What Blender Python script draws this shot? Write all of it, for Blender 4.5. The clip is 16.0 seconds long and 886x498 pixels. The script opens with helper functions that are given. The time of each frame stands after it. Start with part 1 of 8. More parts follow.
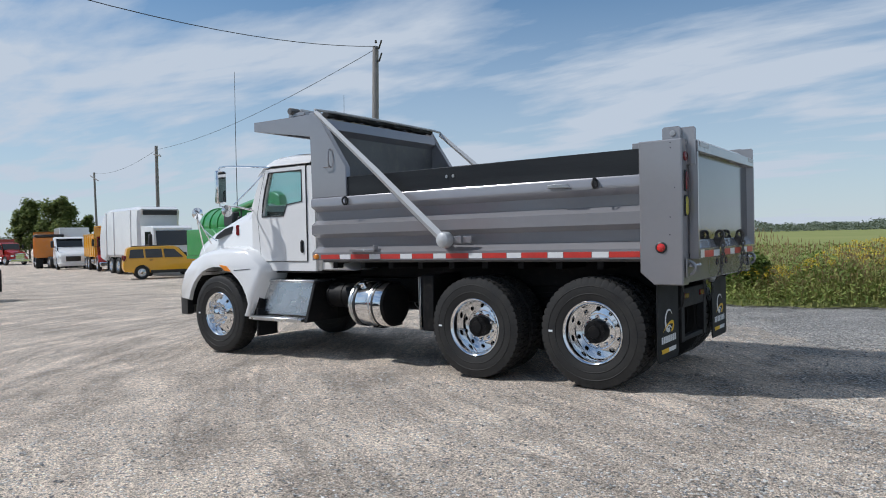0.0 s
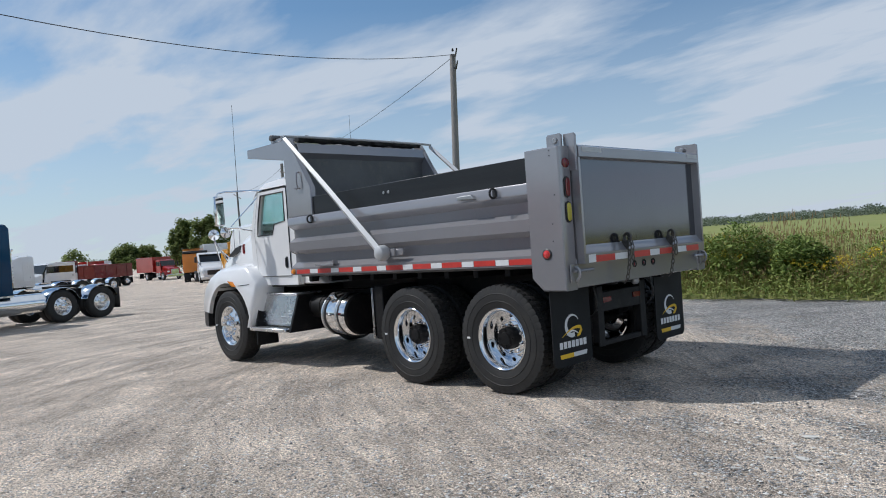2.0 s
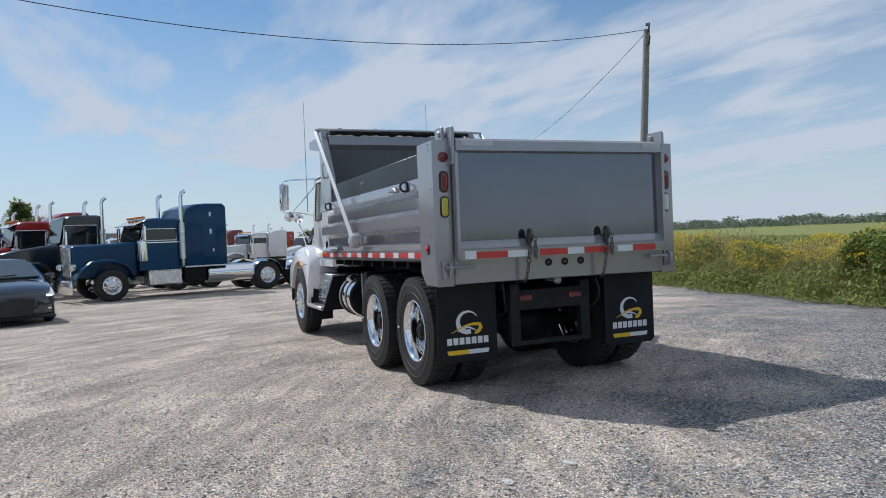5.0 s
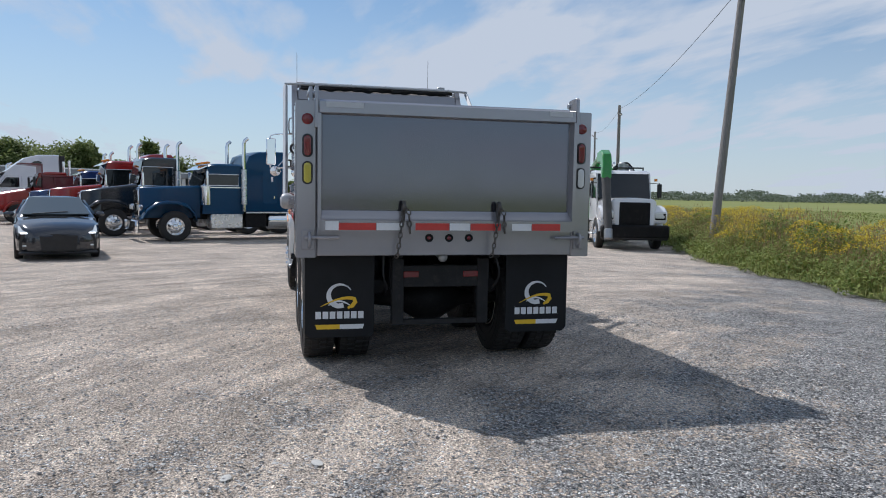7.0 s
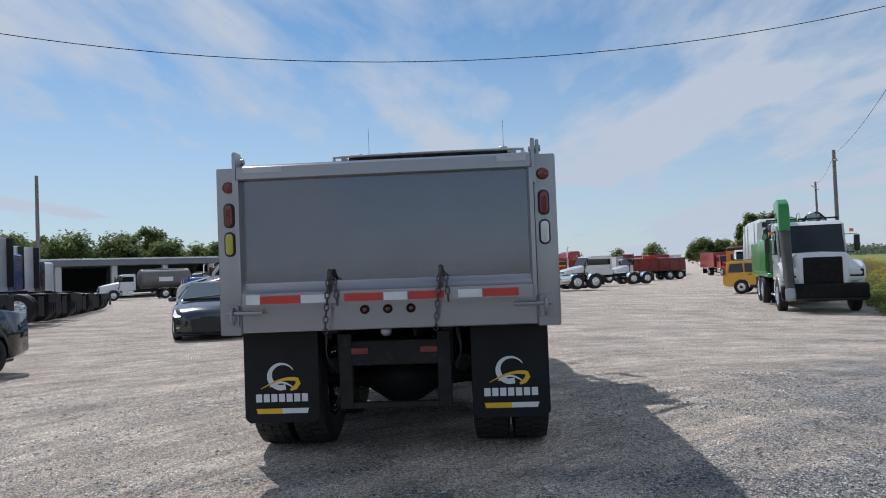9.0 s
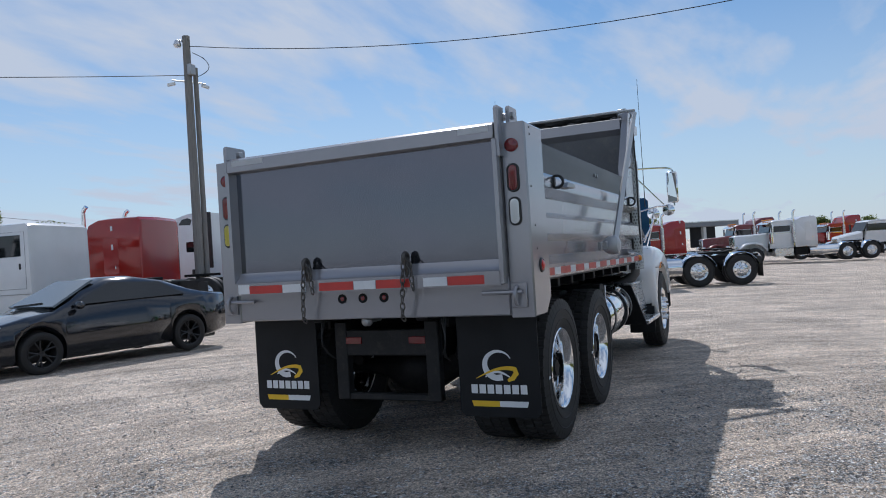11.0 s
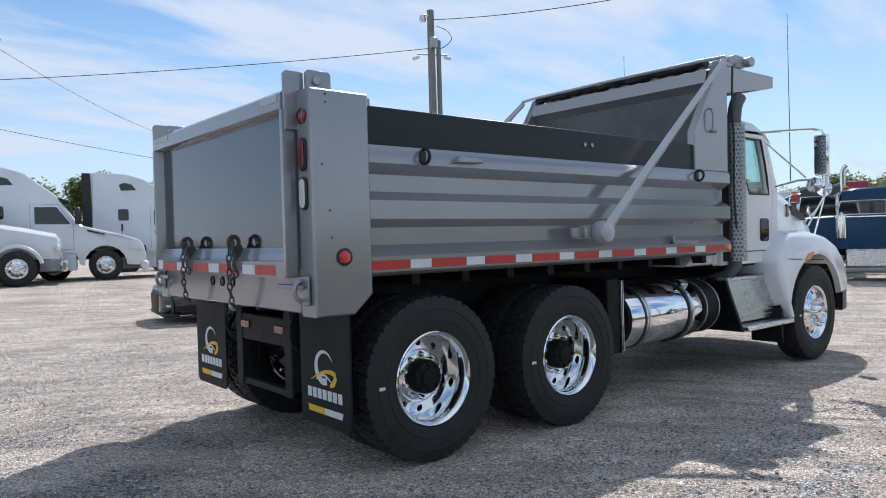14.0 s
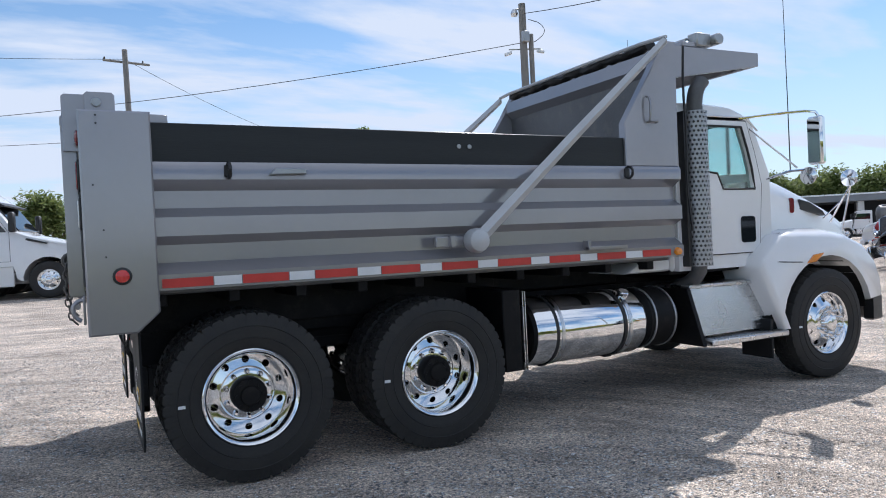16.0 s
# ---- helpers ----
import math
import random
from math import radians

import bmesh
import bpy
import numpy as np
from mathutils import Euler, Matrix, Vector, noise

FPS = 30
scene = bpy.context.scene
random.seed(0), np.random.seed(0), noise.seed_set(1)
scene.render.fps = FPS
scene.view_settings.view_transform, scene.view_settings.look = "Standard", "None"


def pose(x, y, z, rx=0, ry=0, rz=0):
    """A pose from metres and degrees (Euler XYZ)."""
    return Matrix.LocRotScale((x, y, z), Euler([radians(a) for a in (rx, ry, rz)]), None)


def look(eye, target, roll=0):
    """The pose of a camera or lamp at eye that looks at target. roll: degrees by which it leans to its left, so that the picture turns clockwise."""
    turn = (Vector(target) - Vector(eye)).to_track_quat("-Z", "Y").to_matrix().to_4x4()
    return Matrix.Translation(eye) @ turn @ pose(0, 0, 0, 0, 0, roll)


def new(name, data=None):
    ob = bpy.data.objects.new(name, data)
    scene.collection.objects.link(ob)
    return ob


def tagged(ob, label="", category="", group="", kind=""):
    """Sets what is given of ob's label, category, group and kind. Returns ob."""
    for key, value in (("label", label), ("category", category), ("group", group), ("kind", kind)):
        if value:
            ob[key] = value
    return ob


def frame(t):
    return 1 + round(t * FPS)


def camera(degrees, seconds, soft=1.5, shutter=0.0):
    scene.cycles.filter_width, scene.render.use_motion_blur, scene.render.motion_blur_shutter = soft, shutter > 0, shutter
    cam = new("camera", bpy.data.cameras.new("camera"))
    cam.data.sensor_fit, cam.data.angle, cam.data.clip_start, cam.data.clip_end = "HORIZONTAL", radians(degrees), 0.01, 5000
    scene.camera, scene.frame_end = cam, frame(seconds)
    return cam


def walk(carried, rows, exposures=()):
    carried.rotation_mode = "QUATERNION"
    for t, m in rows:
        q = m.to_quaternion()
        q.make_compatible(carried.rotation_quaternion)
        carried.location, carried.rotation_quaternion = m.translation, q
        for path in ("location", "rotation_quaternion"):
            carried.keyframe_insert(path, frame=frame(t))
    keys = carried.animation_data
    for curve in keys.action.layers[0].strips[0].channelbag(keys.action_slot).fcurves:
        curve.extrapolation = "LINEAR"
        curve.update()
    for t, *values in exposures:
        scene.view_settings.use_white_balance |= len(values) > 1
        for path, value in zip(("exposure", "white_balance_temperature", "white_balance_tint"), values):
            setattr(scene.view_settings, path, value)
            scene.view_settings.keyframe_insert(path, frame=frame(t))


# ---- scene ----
cam = camera(63.8, 16.0, soft=1.0)
PATH = [
    (0, (-1.826, 7.359, 1.448), (-0.613, 5.646, 1.409), -1.2),
    (0.5, (-2.337, 7.091, 1.441), (-1.051, 5.431, 1.402), -1.9),
    (1, (-2.813, 6.782, 1.514), (-1.449, 5.186, 1.463), -3.6),
    (1.5, (-3.267, 6.583, 1.542), (-1.831, 5.050, 1.498), -4.2),
    (2, (-3.692, 6.201, 1.480), (-2.170, 4.753, 1.459), -4.0),
    (2.5, (-4.158, 5.896, 1.469), (-2.559, 4.535, 1.458), -4.6),
    (3, (-4.497, 5.463, 1.456), (-2.828, 4.191, 1.454), -4.1),
    (3.2, (-4.664, 5.293, 1.466), (-2.964, 4.058, 1.464), -3.9),
    (5.3, (-5.656, 3.193, 1.405), (-3.689, 2.461, 1.324), -2.3),
    (5.5, (-5.692, 2.983, 1.412), (-3.713, 2.292, 1.290), -2.5),
    (6, (-5.783, 2.513, 1.448), (-3.783, 1.893, 1.291), -2.6),
    (6.5, (-5.811, 1.952, 1.505), (-3.787, 1.418, 1.334), -0.0),
    (7, (-5.798, 1.428, 1.511), (-3.761, 0.944, 1.349), 0.9),
    (7.5, (-5.708, 0.882, 1.493), (-3.647, 0.499, 1.365), 0.4),
    (8, (-5.586, 0.353, 1.483), (-3.502, 0.108, 1.426), -0.7),
    (8.5, (-5.406, -0.208, 1.462), (-3.308, -0.281, 1.468), -1.5),
    (9, (-5.217, -0.745, 1.427), (-3.122, -0.616, 1.483), -2.2),
    (9.5, (-5.062, -1.259, 1.373), (-3.007, -0.851, 1.505), -4.1),
    (10, (-4.834, -1.758, 1.405), (-2.828, -1.154, 1.546), -4.7),
    (10.2, (-4.759, -1.941, 1.417), (-2.772, -1.275, 1.552), -5.0),
    (12.3, (-3.407, -3.682, 1.412), (-1.652, -2.540, 1.261), -0.4),
    (12.5, (-3.263, -3.838, 1.424), (-1.535, -2.654, 1.280), -0.4),
    (13, (-2.829, -4.131, 1.410), (-1.217, -2.789, 1.310), -0.8),
    (13.5, (-2.377, -4.432, 1.392), (-0.896, -2.945, 1.327), -1.4),
    (14, (-1.910, -4.666, 1.414), (-0.573, -3.046, 1.373), -1.6),
    (14.5, (-1.388, -4.839, 1.393), (-0.156, -3.140, 1.366), -2.0),
    (15, (-0.880, -5.039, 1.410), (0.255, -3.272, 1.380), -2.2),
    (15.5, (-0.397, -5.287, 1.411), (0.655, -3.470, 1.375), -2.8),
    (16, (-0.008, -5.613, 1.436), (0.940, -3.740, 1.402), -2.8),
]
EXPOSURES = [(0.0, -0.12, 6050, 10), (3.0, -0.12, 6050, 10), (5.5, -0.12, 6000, 11), (8.0, -0.12, 6050, 13), (9.0, -0.19, 6000, 12), (10.0, -0.26, 5850, 13), (12.5, 0.14, 5950, 13), (14.0, 0.25, 5950, 13), (16.0, 0.30, 5950, 14)]
walk(cam, [(t, look(eye, target, roll)) for t, eye, target, roll in PATH], EXPOSURES)

# ---- world and sun ----
SUN_AZ, SUN_EL = 34.0, 48.5          # degrees: the way to the sun, from +x, and its height
world = bpy.data.worlds.new("sky")
scene.world = world
world.use_nodes = True


def sky_nodes():
    nt = world.node_tree
    nt.nodes.clear()
    n, l = nt.nodes.new, nt.links.new
    out, bg = n("ShaderNodeOutputWorld"), n("ShaderNodeBackground")
    sky = n("ShaderNodeTexSky")
    sky.sky_type, sky.sun_disc = "NISHITA", False
    sky.sun_elevation, sky.sun_rotation = radians(SUN_EL), radians(90 - SUN_AZ)
    sky.air_density, sky.dust_density, sky.ozone_density = 1.0, 0.05, 1.3
    geo = n("ShaderNodeTexCoord")
    sep = n("ShaderNodeSeparateXYZ")
    l(geo.outputs["Generated"], sep.inputs[0])
    # project the way of sight on a flat cloud deck
    add = n("ShaderNodeMath"); add.operation = "ADD"; add.inputs[1].default_value = 0.12
    l(sep.outputs[2], add.inputs[0])
    mx = n("ShaderNodeMath"); mx.operation = "MAXIMUM"; mx.inputs[1].default_value = 0.05
    l(add.outputs[0], mx.inputs[0])
    dv = n("ShaderNodeVectorMath"); dv.operation = "DIVIDE"
    cmb = n("ShaderNodeCombineXYZ")
    for i in range(3):
        l(mx.outputs[0], cmb.inputs[i])
    l(geo.outputs["Generated"], dv.inputs[0]); l(cmb.outputs[0], dv.inputs[1])
    mp = n("ShaderNodeMapping"); mp.inputs["Rotation"].default_value = (0, 0, radians(25)); mp.inputs["Scale"].default_value = (0.50, 1.15, 0.0)
    l(dv.outputs[0], mp.inputs[0])
    big = n("ShaderNodeTexNoise"); big.inputs["Scale"].default_value = 0.8; big.inputs["Detail"].default_value = 8; big.inputs["Roughness"].default_value = 0.55; big.inputs["Distortion"].default_value = 0.5
    fine = n("ShaderNodeTexNoise"); fine.inputs["Scale"].default_value = 3.2; fine.inputs["Detail"].default_value = 8; fine.inputs["Roughness"].default_value = 0.55
    l(mp.outputs[0], big.inputs["Vector"]); l(mp.outputs[0], fine.inputs["Vector"])
    mixn = n("ShaderNodeMath"); mixn.operation = "MULTIPLY_ADD"; mixn.inputs[1].default_value = 0.35
    l(fine.outputs[0], mixn.inputs[0]); l(big.outputs[0], mixn.inputs[2])
    ramp = n("ShaderNodeValToRGB")
    ramp.color_ramp.elements[0].position, ramp.color_ramp.elements[1].position = 0.585, 0.76
    ramp.color_ramp.elements[0].color, ramp.color_ramp.elements[1].color = (0.06, 0.06, 0.06, 1), (0.97, 0.97, 0.97, 1)
    l(mixn.outputs[0], ramp.inputs[0])
    haze = n("ShaderNodeMapRange"); haze.inputs["From Min"].default_value, haze.inputs["From Max"].default_value = 0.0, 0.34
    haze.inputs["To Min"].default_value, haze.inputs["To Max"].default_value = 0.80, 0.0
    l(sep.outputs[2], haze.inputs["Value"])
    mxh = n("ShaderNodeMath"); mxh.operation = "MAXIMUM"
    l(ramp.outputs[0], mxh.inputs[0]); l(haze.outputs[0], mxh.inputs[1])
    mix = n("ShaderNodeMix"); mix.data_type = "RGBA"
    tint = n("ShaderNodeVectorMath"); tint.operation = "MULTIPLY"; tint.inputs[1].default_value = (0.74, 0.92, 0.97)
    l(sky.outputs[0], tint.inputs[0])
    l(mxh.outputs[0], mix.inputs["Factor"]); l(tint.outputs[0], mix.inputs["A"])
    mix.inputs["B"].default_value = (5.75, 6.25, 6.85, 1)
    l(mix.outputs["Result"], bg.inputs[0])
    bg.inputs[1].default_value = 0.104
    l(bg.outputs[0], out.inputs[0])


sky_nodes()
sun = new("sun", bpy.data.lights.new("sun", "SUN"))
sun.data.energy, sun.data.angle, sun.data.color = 3.85, radians(0.6), (1.0, 0.95, 0.88)
sun_way = Vector((math.cos(radians(SUN_EL)) * math.cos(radians(SUN_AZ)), math.cos(radians(SUN_EL)) * math.sin(radians(SUN_AZ)), math.sin(radians(SUN_EL))))
sun.matrix_world = look(sun_way * 60, (0, 0, 0))
scene.view_settings.exposure = 0.0


# ---- materials ----
def surface(name, color, rough=0.5, metal=0.0, vary=0.0, scale=3.0, second=None, fine=60.0, bump=0.0, bump_scale=200.0, coat=0.0, spec=0.5, dirt=0.0, rough_vary=0.08, per_object=0.0, stretch=(1, 1, 1)):
    """A worn surface: a base colour that drifts at two scales, with gloss that drifts too and fine relief."""
    m = bpy.data.materials.new(name)
    m.use_nodes = True
    nt = m.node_tree
    n, l = nt.nodes.new, nt.links.new
    b = nt.nodes["Principled BSDF"]
    b.inputs["Base Color"].default_value = (*color, 1)
    b.inputs["Roughness"].default_value, b.inputs["Metallic"].default_value = rough, metal
    b.inputs["Coat Weight"].default_value = coat
    b.inputs["Coat Roughness"].default_value = 0.08
    b.inputs["Specular IOR Level"].default_value = spec
    tc = n("ShaderNodeTexCoord")
    mp = n("ShaderNodeMapping"); mp.inputs["Scale"].default_value = stretch
    l(tc.outputs["Object"], mp.inputs[0])
    src = mp.outputs[0]
    if vary or second or dirt:
        n1 = n("ShaderNodeTexNoise"); n1.inputs["Scale"].default_value = scale; n1.inputs["Detail"].default_value = 6
        n2 = n("ShaderNodeTexNoise"); n2.inputs["Scale"].default_value = fine; n2.inputs["Detail"].default_value = 4
        l(src, n1.inputs["Vector"]); l(src, n2.inputs["Vector"])
        mm = n("ShaderNodeMath"); mm.operation = "MULTIPLY_ADD"; mm.inputs[1].default_value = 0.4
        l(n2.outputs[0], mm.inputs[0]); l(n1.outputs[0], mm.inputs[2])
        rp = n("ShaderNodeMapRange"); rp.inputs["From Min"].default_value, rp.inputs["From Max"].default_value = 0.45, 0.95
        l(mm.outputs[0], rp.inputs["Value"])
        mix = n("ShaderNodeMix"); mix.data_type = "RGBA"
        other = second or tuple(c * (1 - vary) for c in color)
        mix.inputs["A"].default_value, mix.inputs["B"].default_value = (*color, 1), (*other, 1)
        l(rp.outputs[0], mix.inputs["Factor"])
        colour = mix.outputs["Result"]
        if dirt:
            d1 = n("ShaderNodeTexNoise"); d1.inputs["Scale"].default_value = scale * 2.3; d1.inputs["Detail"].default_value = 9; d1.inputs["Roughness"].default_value = 0.7
            l(src, d1.inputs["Vector"])
            dr = n("ShaderNodeMapRange"); dr.inputs["From Min"].default_value, dr.inputs["From Max"].default_value = 0.52, 0.75; dr.inputs["To Max"].default_value = dirt
            l(d1.outputs[0], dr.inputs["Value"])
            dm = n("ShaderNodeMix"); dm.data_type = "RGBA"; dm.inputs["B"].default_value = (0.30, 0.26, 0.20, 1)
            l(dr.outputs[0], dm.inputs["Factor"]); l(colour, dm.inputs["A"])
            colour = dm.outputs["Result"]
        if per_object:
            oi = n("ShaderNodeObjectInfo")
            hs = n("ShaderNodeHueSaturation")
            pr = n("ShaderNodeMapRange"); pr.inputs["To Min"].default_value, pr.inputs["To Max"].default_value = 1 - per_object, 1 + per_object
            l(oi.outputs["Random"], pr.inputs["Value"]); l(pr.outputs[0], hs.inputs["Value"]); l(colour, hs.inputs["Color"])
            colour = hs.outputs[0]
        l(colour, b.inputs["Base Color"])
        rr = n("ShaderNodeMapRange"); rr.inputs["To Min"].default_value, rr.inputs["To Max"].default_value = max(0.02, rough - rough_vary), min(1, rough + rough_vary)
        l(n1.outputs[0], rr.inputs["Value"]); l(rr.outputs[0], b.inputs["Roughness"])
    if bump:
        nb = n("ShaderNodeTexNoise"); nb.inputs["Scale"].default_value = bump_scale; nb.inputs["Detail"].default_value = 5
        l(src, nb.inputs["Vector"])
        bp = n("ShaderNodeBump"); bp.inputs["Strength"].default_value = bump; bp.inputs["Distance"].default_value = 0.01
        l(nb.outputs[0], bp.inputs["Height"]); l(bp.outputs[0], b.inputs["Normal"])
    return m


def glass(name, color=(0.55, 0.62, 0.6), rough=0.02):
    m = bpy.data.materials.new(name)
    m.use_nodes = True
    b = m.node_tree.nodes["Principled BSDF"]
    b.inputs["Base Color"].default_value = (*color, 1)
    b.inputs["Roughness"].default_value, b.inputs["IOR"].default_value = rough, 1.45
    b.inputs["Transmission Weight"].default_value = 1.0
    return m


def lens(name, color, glow=0.0):
    m = bpy.data.materials.new(name)
    m.use_nodes = True
    b = m.node_tree.nodes["Principled BSDF"]
    b.inputs["Base Color"].default_value = (*color, 1)
    b.inputs["Roughness"].default_value = 0.12
    b.inputs["Coat Weight"].default_value = 0.8
    if glow:
        b.inputs["Emission Color"].default_value, b.inputs["Emission Strength"].default_value = (*color, 1), glow
    return m


STEEL_GREY = surface("grey_body_paint", (0.335, 0.330, 0.345), 0.17, 0.42, vary=0.07, scale=1.6, fine=22, bump=0.010, bump_scale=3, coat=0.3, rough_vary=0.05)
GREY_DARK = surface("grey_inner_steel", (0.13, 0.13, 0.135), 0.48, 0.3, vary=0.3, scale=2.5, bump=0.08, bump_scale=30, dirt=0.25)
WHITE = surface("white_truck_paint", (0.80, 0.80, 0.80), 0.22, 0.0, vary=0.05, scale=1.3, coat=0.6, dirt=0.05)
GATE_STEEL = surface("polished_grey_gate", (0.165, 0.168, 0.190), 0.10, 0.92, vary=0.07, scale=1.6, fine=22, bump=0.03, bump_scale=1.8, coat=0.0, rough_vary=0.06, spec=0.2)
BLACK_BOARD = surface("black_painted_plank", (0.010, 0.011, 0.013), 0.36, spec=0.35, vary=0.35, scale=2, second=(0.022, 0.024, 0.026), bump=0.08, bump_scale=40, stretch=(0.25, 4, 4))
BLACK = surface("black_frame_paint", (0.008, 0.008, 0.009), 0.55, vary=0.4, scale=4, bump=0.1, dirt=0.06, spec=0.2)
UNDER = surface("dusty_black_frame", (0.022, 0.022, 0.023), 0.6, vary=0.4, scale=5, bump=0.1, dirt=0.10, spec=0.25)
RUBBER = surface("tyre_rubber", (0.017, 0.017, 0.018), 0.62, vary=0.3, scale=6, second=(0.030, 0.029, 0.027), bump=0.12, bump_scale=120, spec=0.32)
FLAP = surface("rubber_flap", (0.009, 0.010, 0.012), 0.6, vary=0.3, scale=5, bump=0.1, bump_scale=60, spec=0.3)
CHROME = surface("polished_aluminium", (0.86, 0.87, 0.88), 0.07, 1.0, vary=0.08, scale=5, rough_vary=0.04)
ALU = surface("brushed_aluminium", (0.72, 0.73, 0.74), 0.28, 1.0, vary=0.12, scale=6, bump=0.05, bump_scale=80)
GALV = surface("galvanised_steel", (0.42, 0.43, 0.44), 0.4, 0.7, vary=0.15, scale=8)
ARM_PAINT = surface("light_grey_arm", (0.50, 0.51, 0.52), 0.4, 0.2, vary=0.12, scale=6, dirt=0.08)
RUST = surface("dark_chain_steel", (0.14, 0.13, 0.12), 0.5, 0.7, vary=0.4, scale=30)
RED_TAPE = surface("red_reflective_tape", (0.55, 0.045, 0.035), 0.35, vary=0.2, scale=8, bump=0.05, bump_scale=300)
WHITE_TAPE = surface("white_reflective_tape", (0.72, 0.73, 0.74), 0.3, vary=0.12, scale=8, bump=0.05, bump_scale=300)
WHITE_INK = surface("white_print", (0.75, 0.76, 0.77), 0.55, vary=0.1, scale=9)
YELLOW_INK = surface("yellow_print", (0.80, 0.50, 0.02), 0.55, vary=0.1, scale=9)
RED_LENS, AMBER_LENS, CLEAR_LENS = lens("red_lens", (0.16, 0.008, 0.010)), lens("amber_lens", (0.75, 0.25, 0.02)), lens("clear_lens", (0.70, 0.72, 0.70))
BRIGHT_LENS = lens("bright_red_lens", (0.62, 0.025, 0.02))
YELLOW_LENS = lens("yellow_lens", (0.50, 0.44, 0.05))
DARK_TRIM = surface("black_plastic_trim", (0.02, 0.02, 0.021), 0.45, vary=0.3, scale=10)
TARP = surface("black_tarp_vinyl", (0.018, 0.018, 0.02), 0.6, vary=0.4, scale=6, bump=0.5, bump_scale=18)
GLASS = glass("window_glass", (0.62, 0.80, 0.78))
DARK_GLASS = surface("dark_tinted_glass", (0.012, 0.016, 0.018), 0.04, vary=0.3, scale=2, spec=0.7, rough_vary=0.01)
CABIN = surface("cabin_lining", (0.05, 0.05, 0.052), 0.85, vary=0.3, scale=5)
MIRROR = surface("mirror_glass", (0.85, 0.86, 0.87), 0.015, 1.0)


# ---- shapes ----
class Geo:
    """Gathers faces for one mesh."""

    def __init__(self):
        self.v, self.f = [], []

    def add(self, verts, faces):
        k = len(self.v)
        self.v.extend(tuple(p) for p in verts)
        self.f.extend(tuple(i + k for i in q) for q in faces)
        return self

    def box(self, x0, x1, y0, y1, z0, z1, r=0.0, m=None):
        lo, hi = (min(x0, x1), min(y0, y1), min(z0, z1)), (max(x0, x1), max(y0, y1), max(z0, z1))
        r = min(r, *(0.45 * (hi[i] - lo[i]) for i in range(3)))
        if r <= 0:
            v = [(x, y, z) for x in (lo[0], hi[0]) for y in (lo[1], hi[1]) for z in (lo[2], hi[2])]
            f = [(0, 1, 3, 2), (4, 6, 7, 5), (0, 4, 5, 1), (2, 3, 7, 6), (0, 2, 6, 4), (1, 5, 7, 3)]
        else:
            v, idx, f = [], {}, []
            for s in [(a, b, c) for a in (0, 1) for b in (0, 1) for c in (0, 1)]:
                for ax in range(3):
                    p = [(lo[i] + (r if i != ax else 0)) if s[i] == 0 else (hi[i] - (r if i != ax else 0)) for i in range(3)]
                    idx[s, ax] = len(v)
                    v.append(p)
            for ax in range(3):
                b, c = [i for i in range(3) if i != ax]
                for side in (0, 1):
                    ring = []
                    for sb, sc in ((0, 0), (1, 0), (1, 1), (0, 1)):
                        s = [0, 0, 0]; s[ax], s[b], s[c] = side, sb, sc
                        ring.append(idx[tuple(s), ax])
                    f.append(ring)
                for sb in (0, 1):
                    for sc in (0, 1):
                        s0, s1 = [0, 0, 0], [0, 0, 0]
                        s0[b] = s1[b] = sb; s0[c] = s1[c] = sc; s1[ax] = 1
                        f.append((idx[tuple(s0), b], idx[tuple(s1), b], idx[tuple(s1), c], idx[tuple(s0), c]))
            for s in [(a, b, c) for a in (0, 1) for b in (0, 1) for c in (0, 1)]:
                f.append((idx[s, 0], idx[s, 1], idx[s, 2]))
        if m is not None:
            v = [m @ Vector(p) for p in v]
        return self.add(v, f)

    def prism(self, pts, axis, a, b, r=0.0, m=None):
        """A flat outline of (u, v), pushed along an axis from a to b; r: a bevel round both ends. u, v are the other two axes in order."""
        def place(u, v, w):
            return {"x": (w, u, v), "y": (u, w, v), "z": (u, v, w)}[axis]
        n = len(pts)
        if a > b:
            a, b = b, a
        rings = [(pts, a), (pts, b)]
        if r > 0:
            area = sum(pts[i][0] * pts[(i + 1) % n][1] - pts[(i + 1) % n][0] * pts[i][1] for i in range(n))
            sgn = 1 if area > 0 else -1
            ins = []
            for i in range(n):
                p, q, s = Vector(pts[i - 1]), Vector(pts[i]), Vector(pts[(i + 1) % n])
                d1, d2 = (q - p).normalized(), (s - q).normalized()
                n1, n2 = Vector((-d1.y, d1.x)) * sgn, Vector((-d2.y, d2.x)) * sgn
                k = (n1 + n2)
                k = k / max(0.35, k.length_squared / 2)
                ins.append(tuple(q + k * r))
            rings = [(ins, a), (pts, a + r), (pts, b - r), (ins, b)]
        v = [place(u, w, h) for ring, h in rings for u, w in ring]
        f = [tuple(range(n)), tuple(range(len(v) - n, len(v)))]
        for k in range(len(rings) - 1):
            for i in range(n):
                j = (i + 1) % n
                f.append((k * n + i, k * n + j, (k + 1) * n + j, (k + 1) * n + i))
        if m is not None:
            v = [m @ Vector(p) for p in v]
        return self.add(v, f)

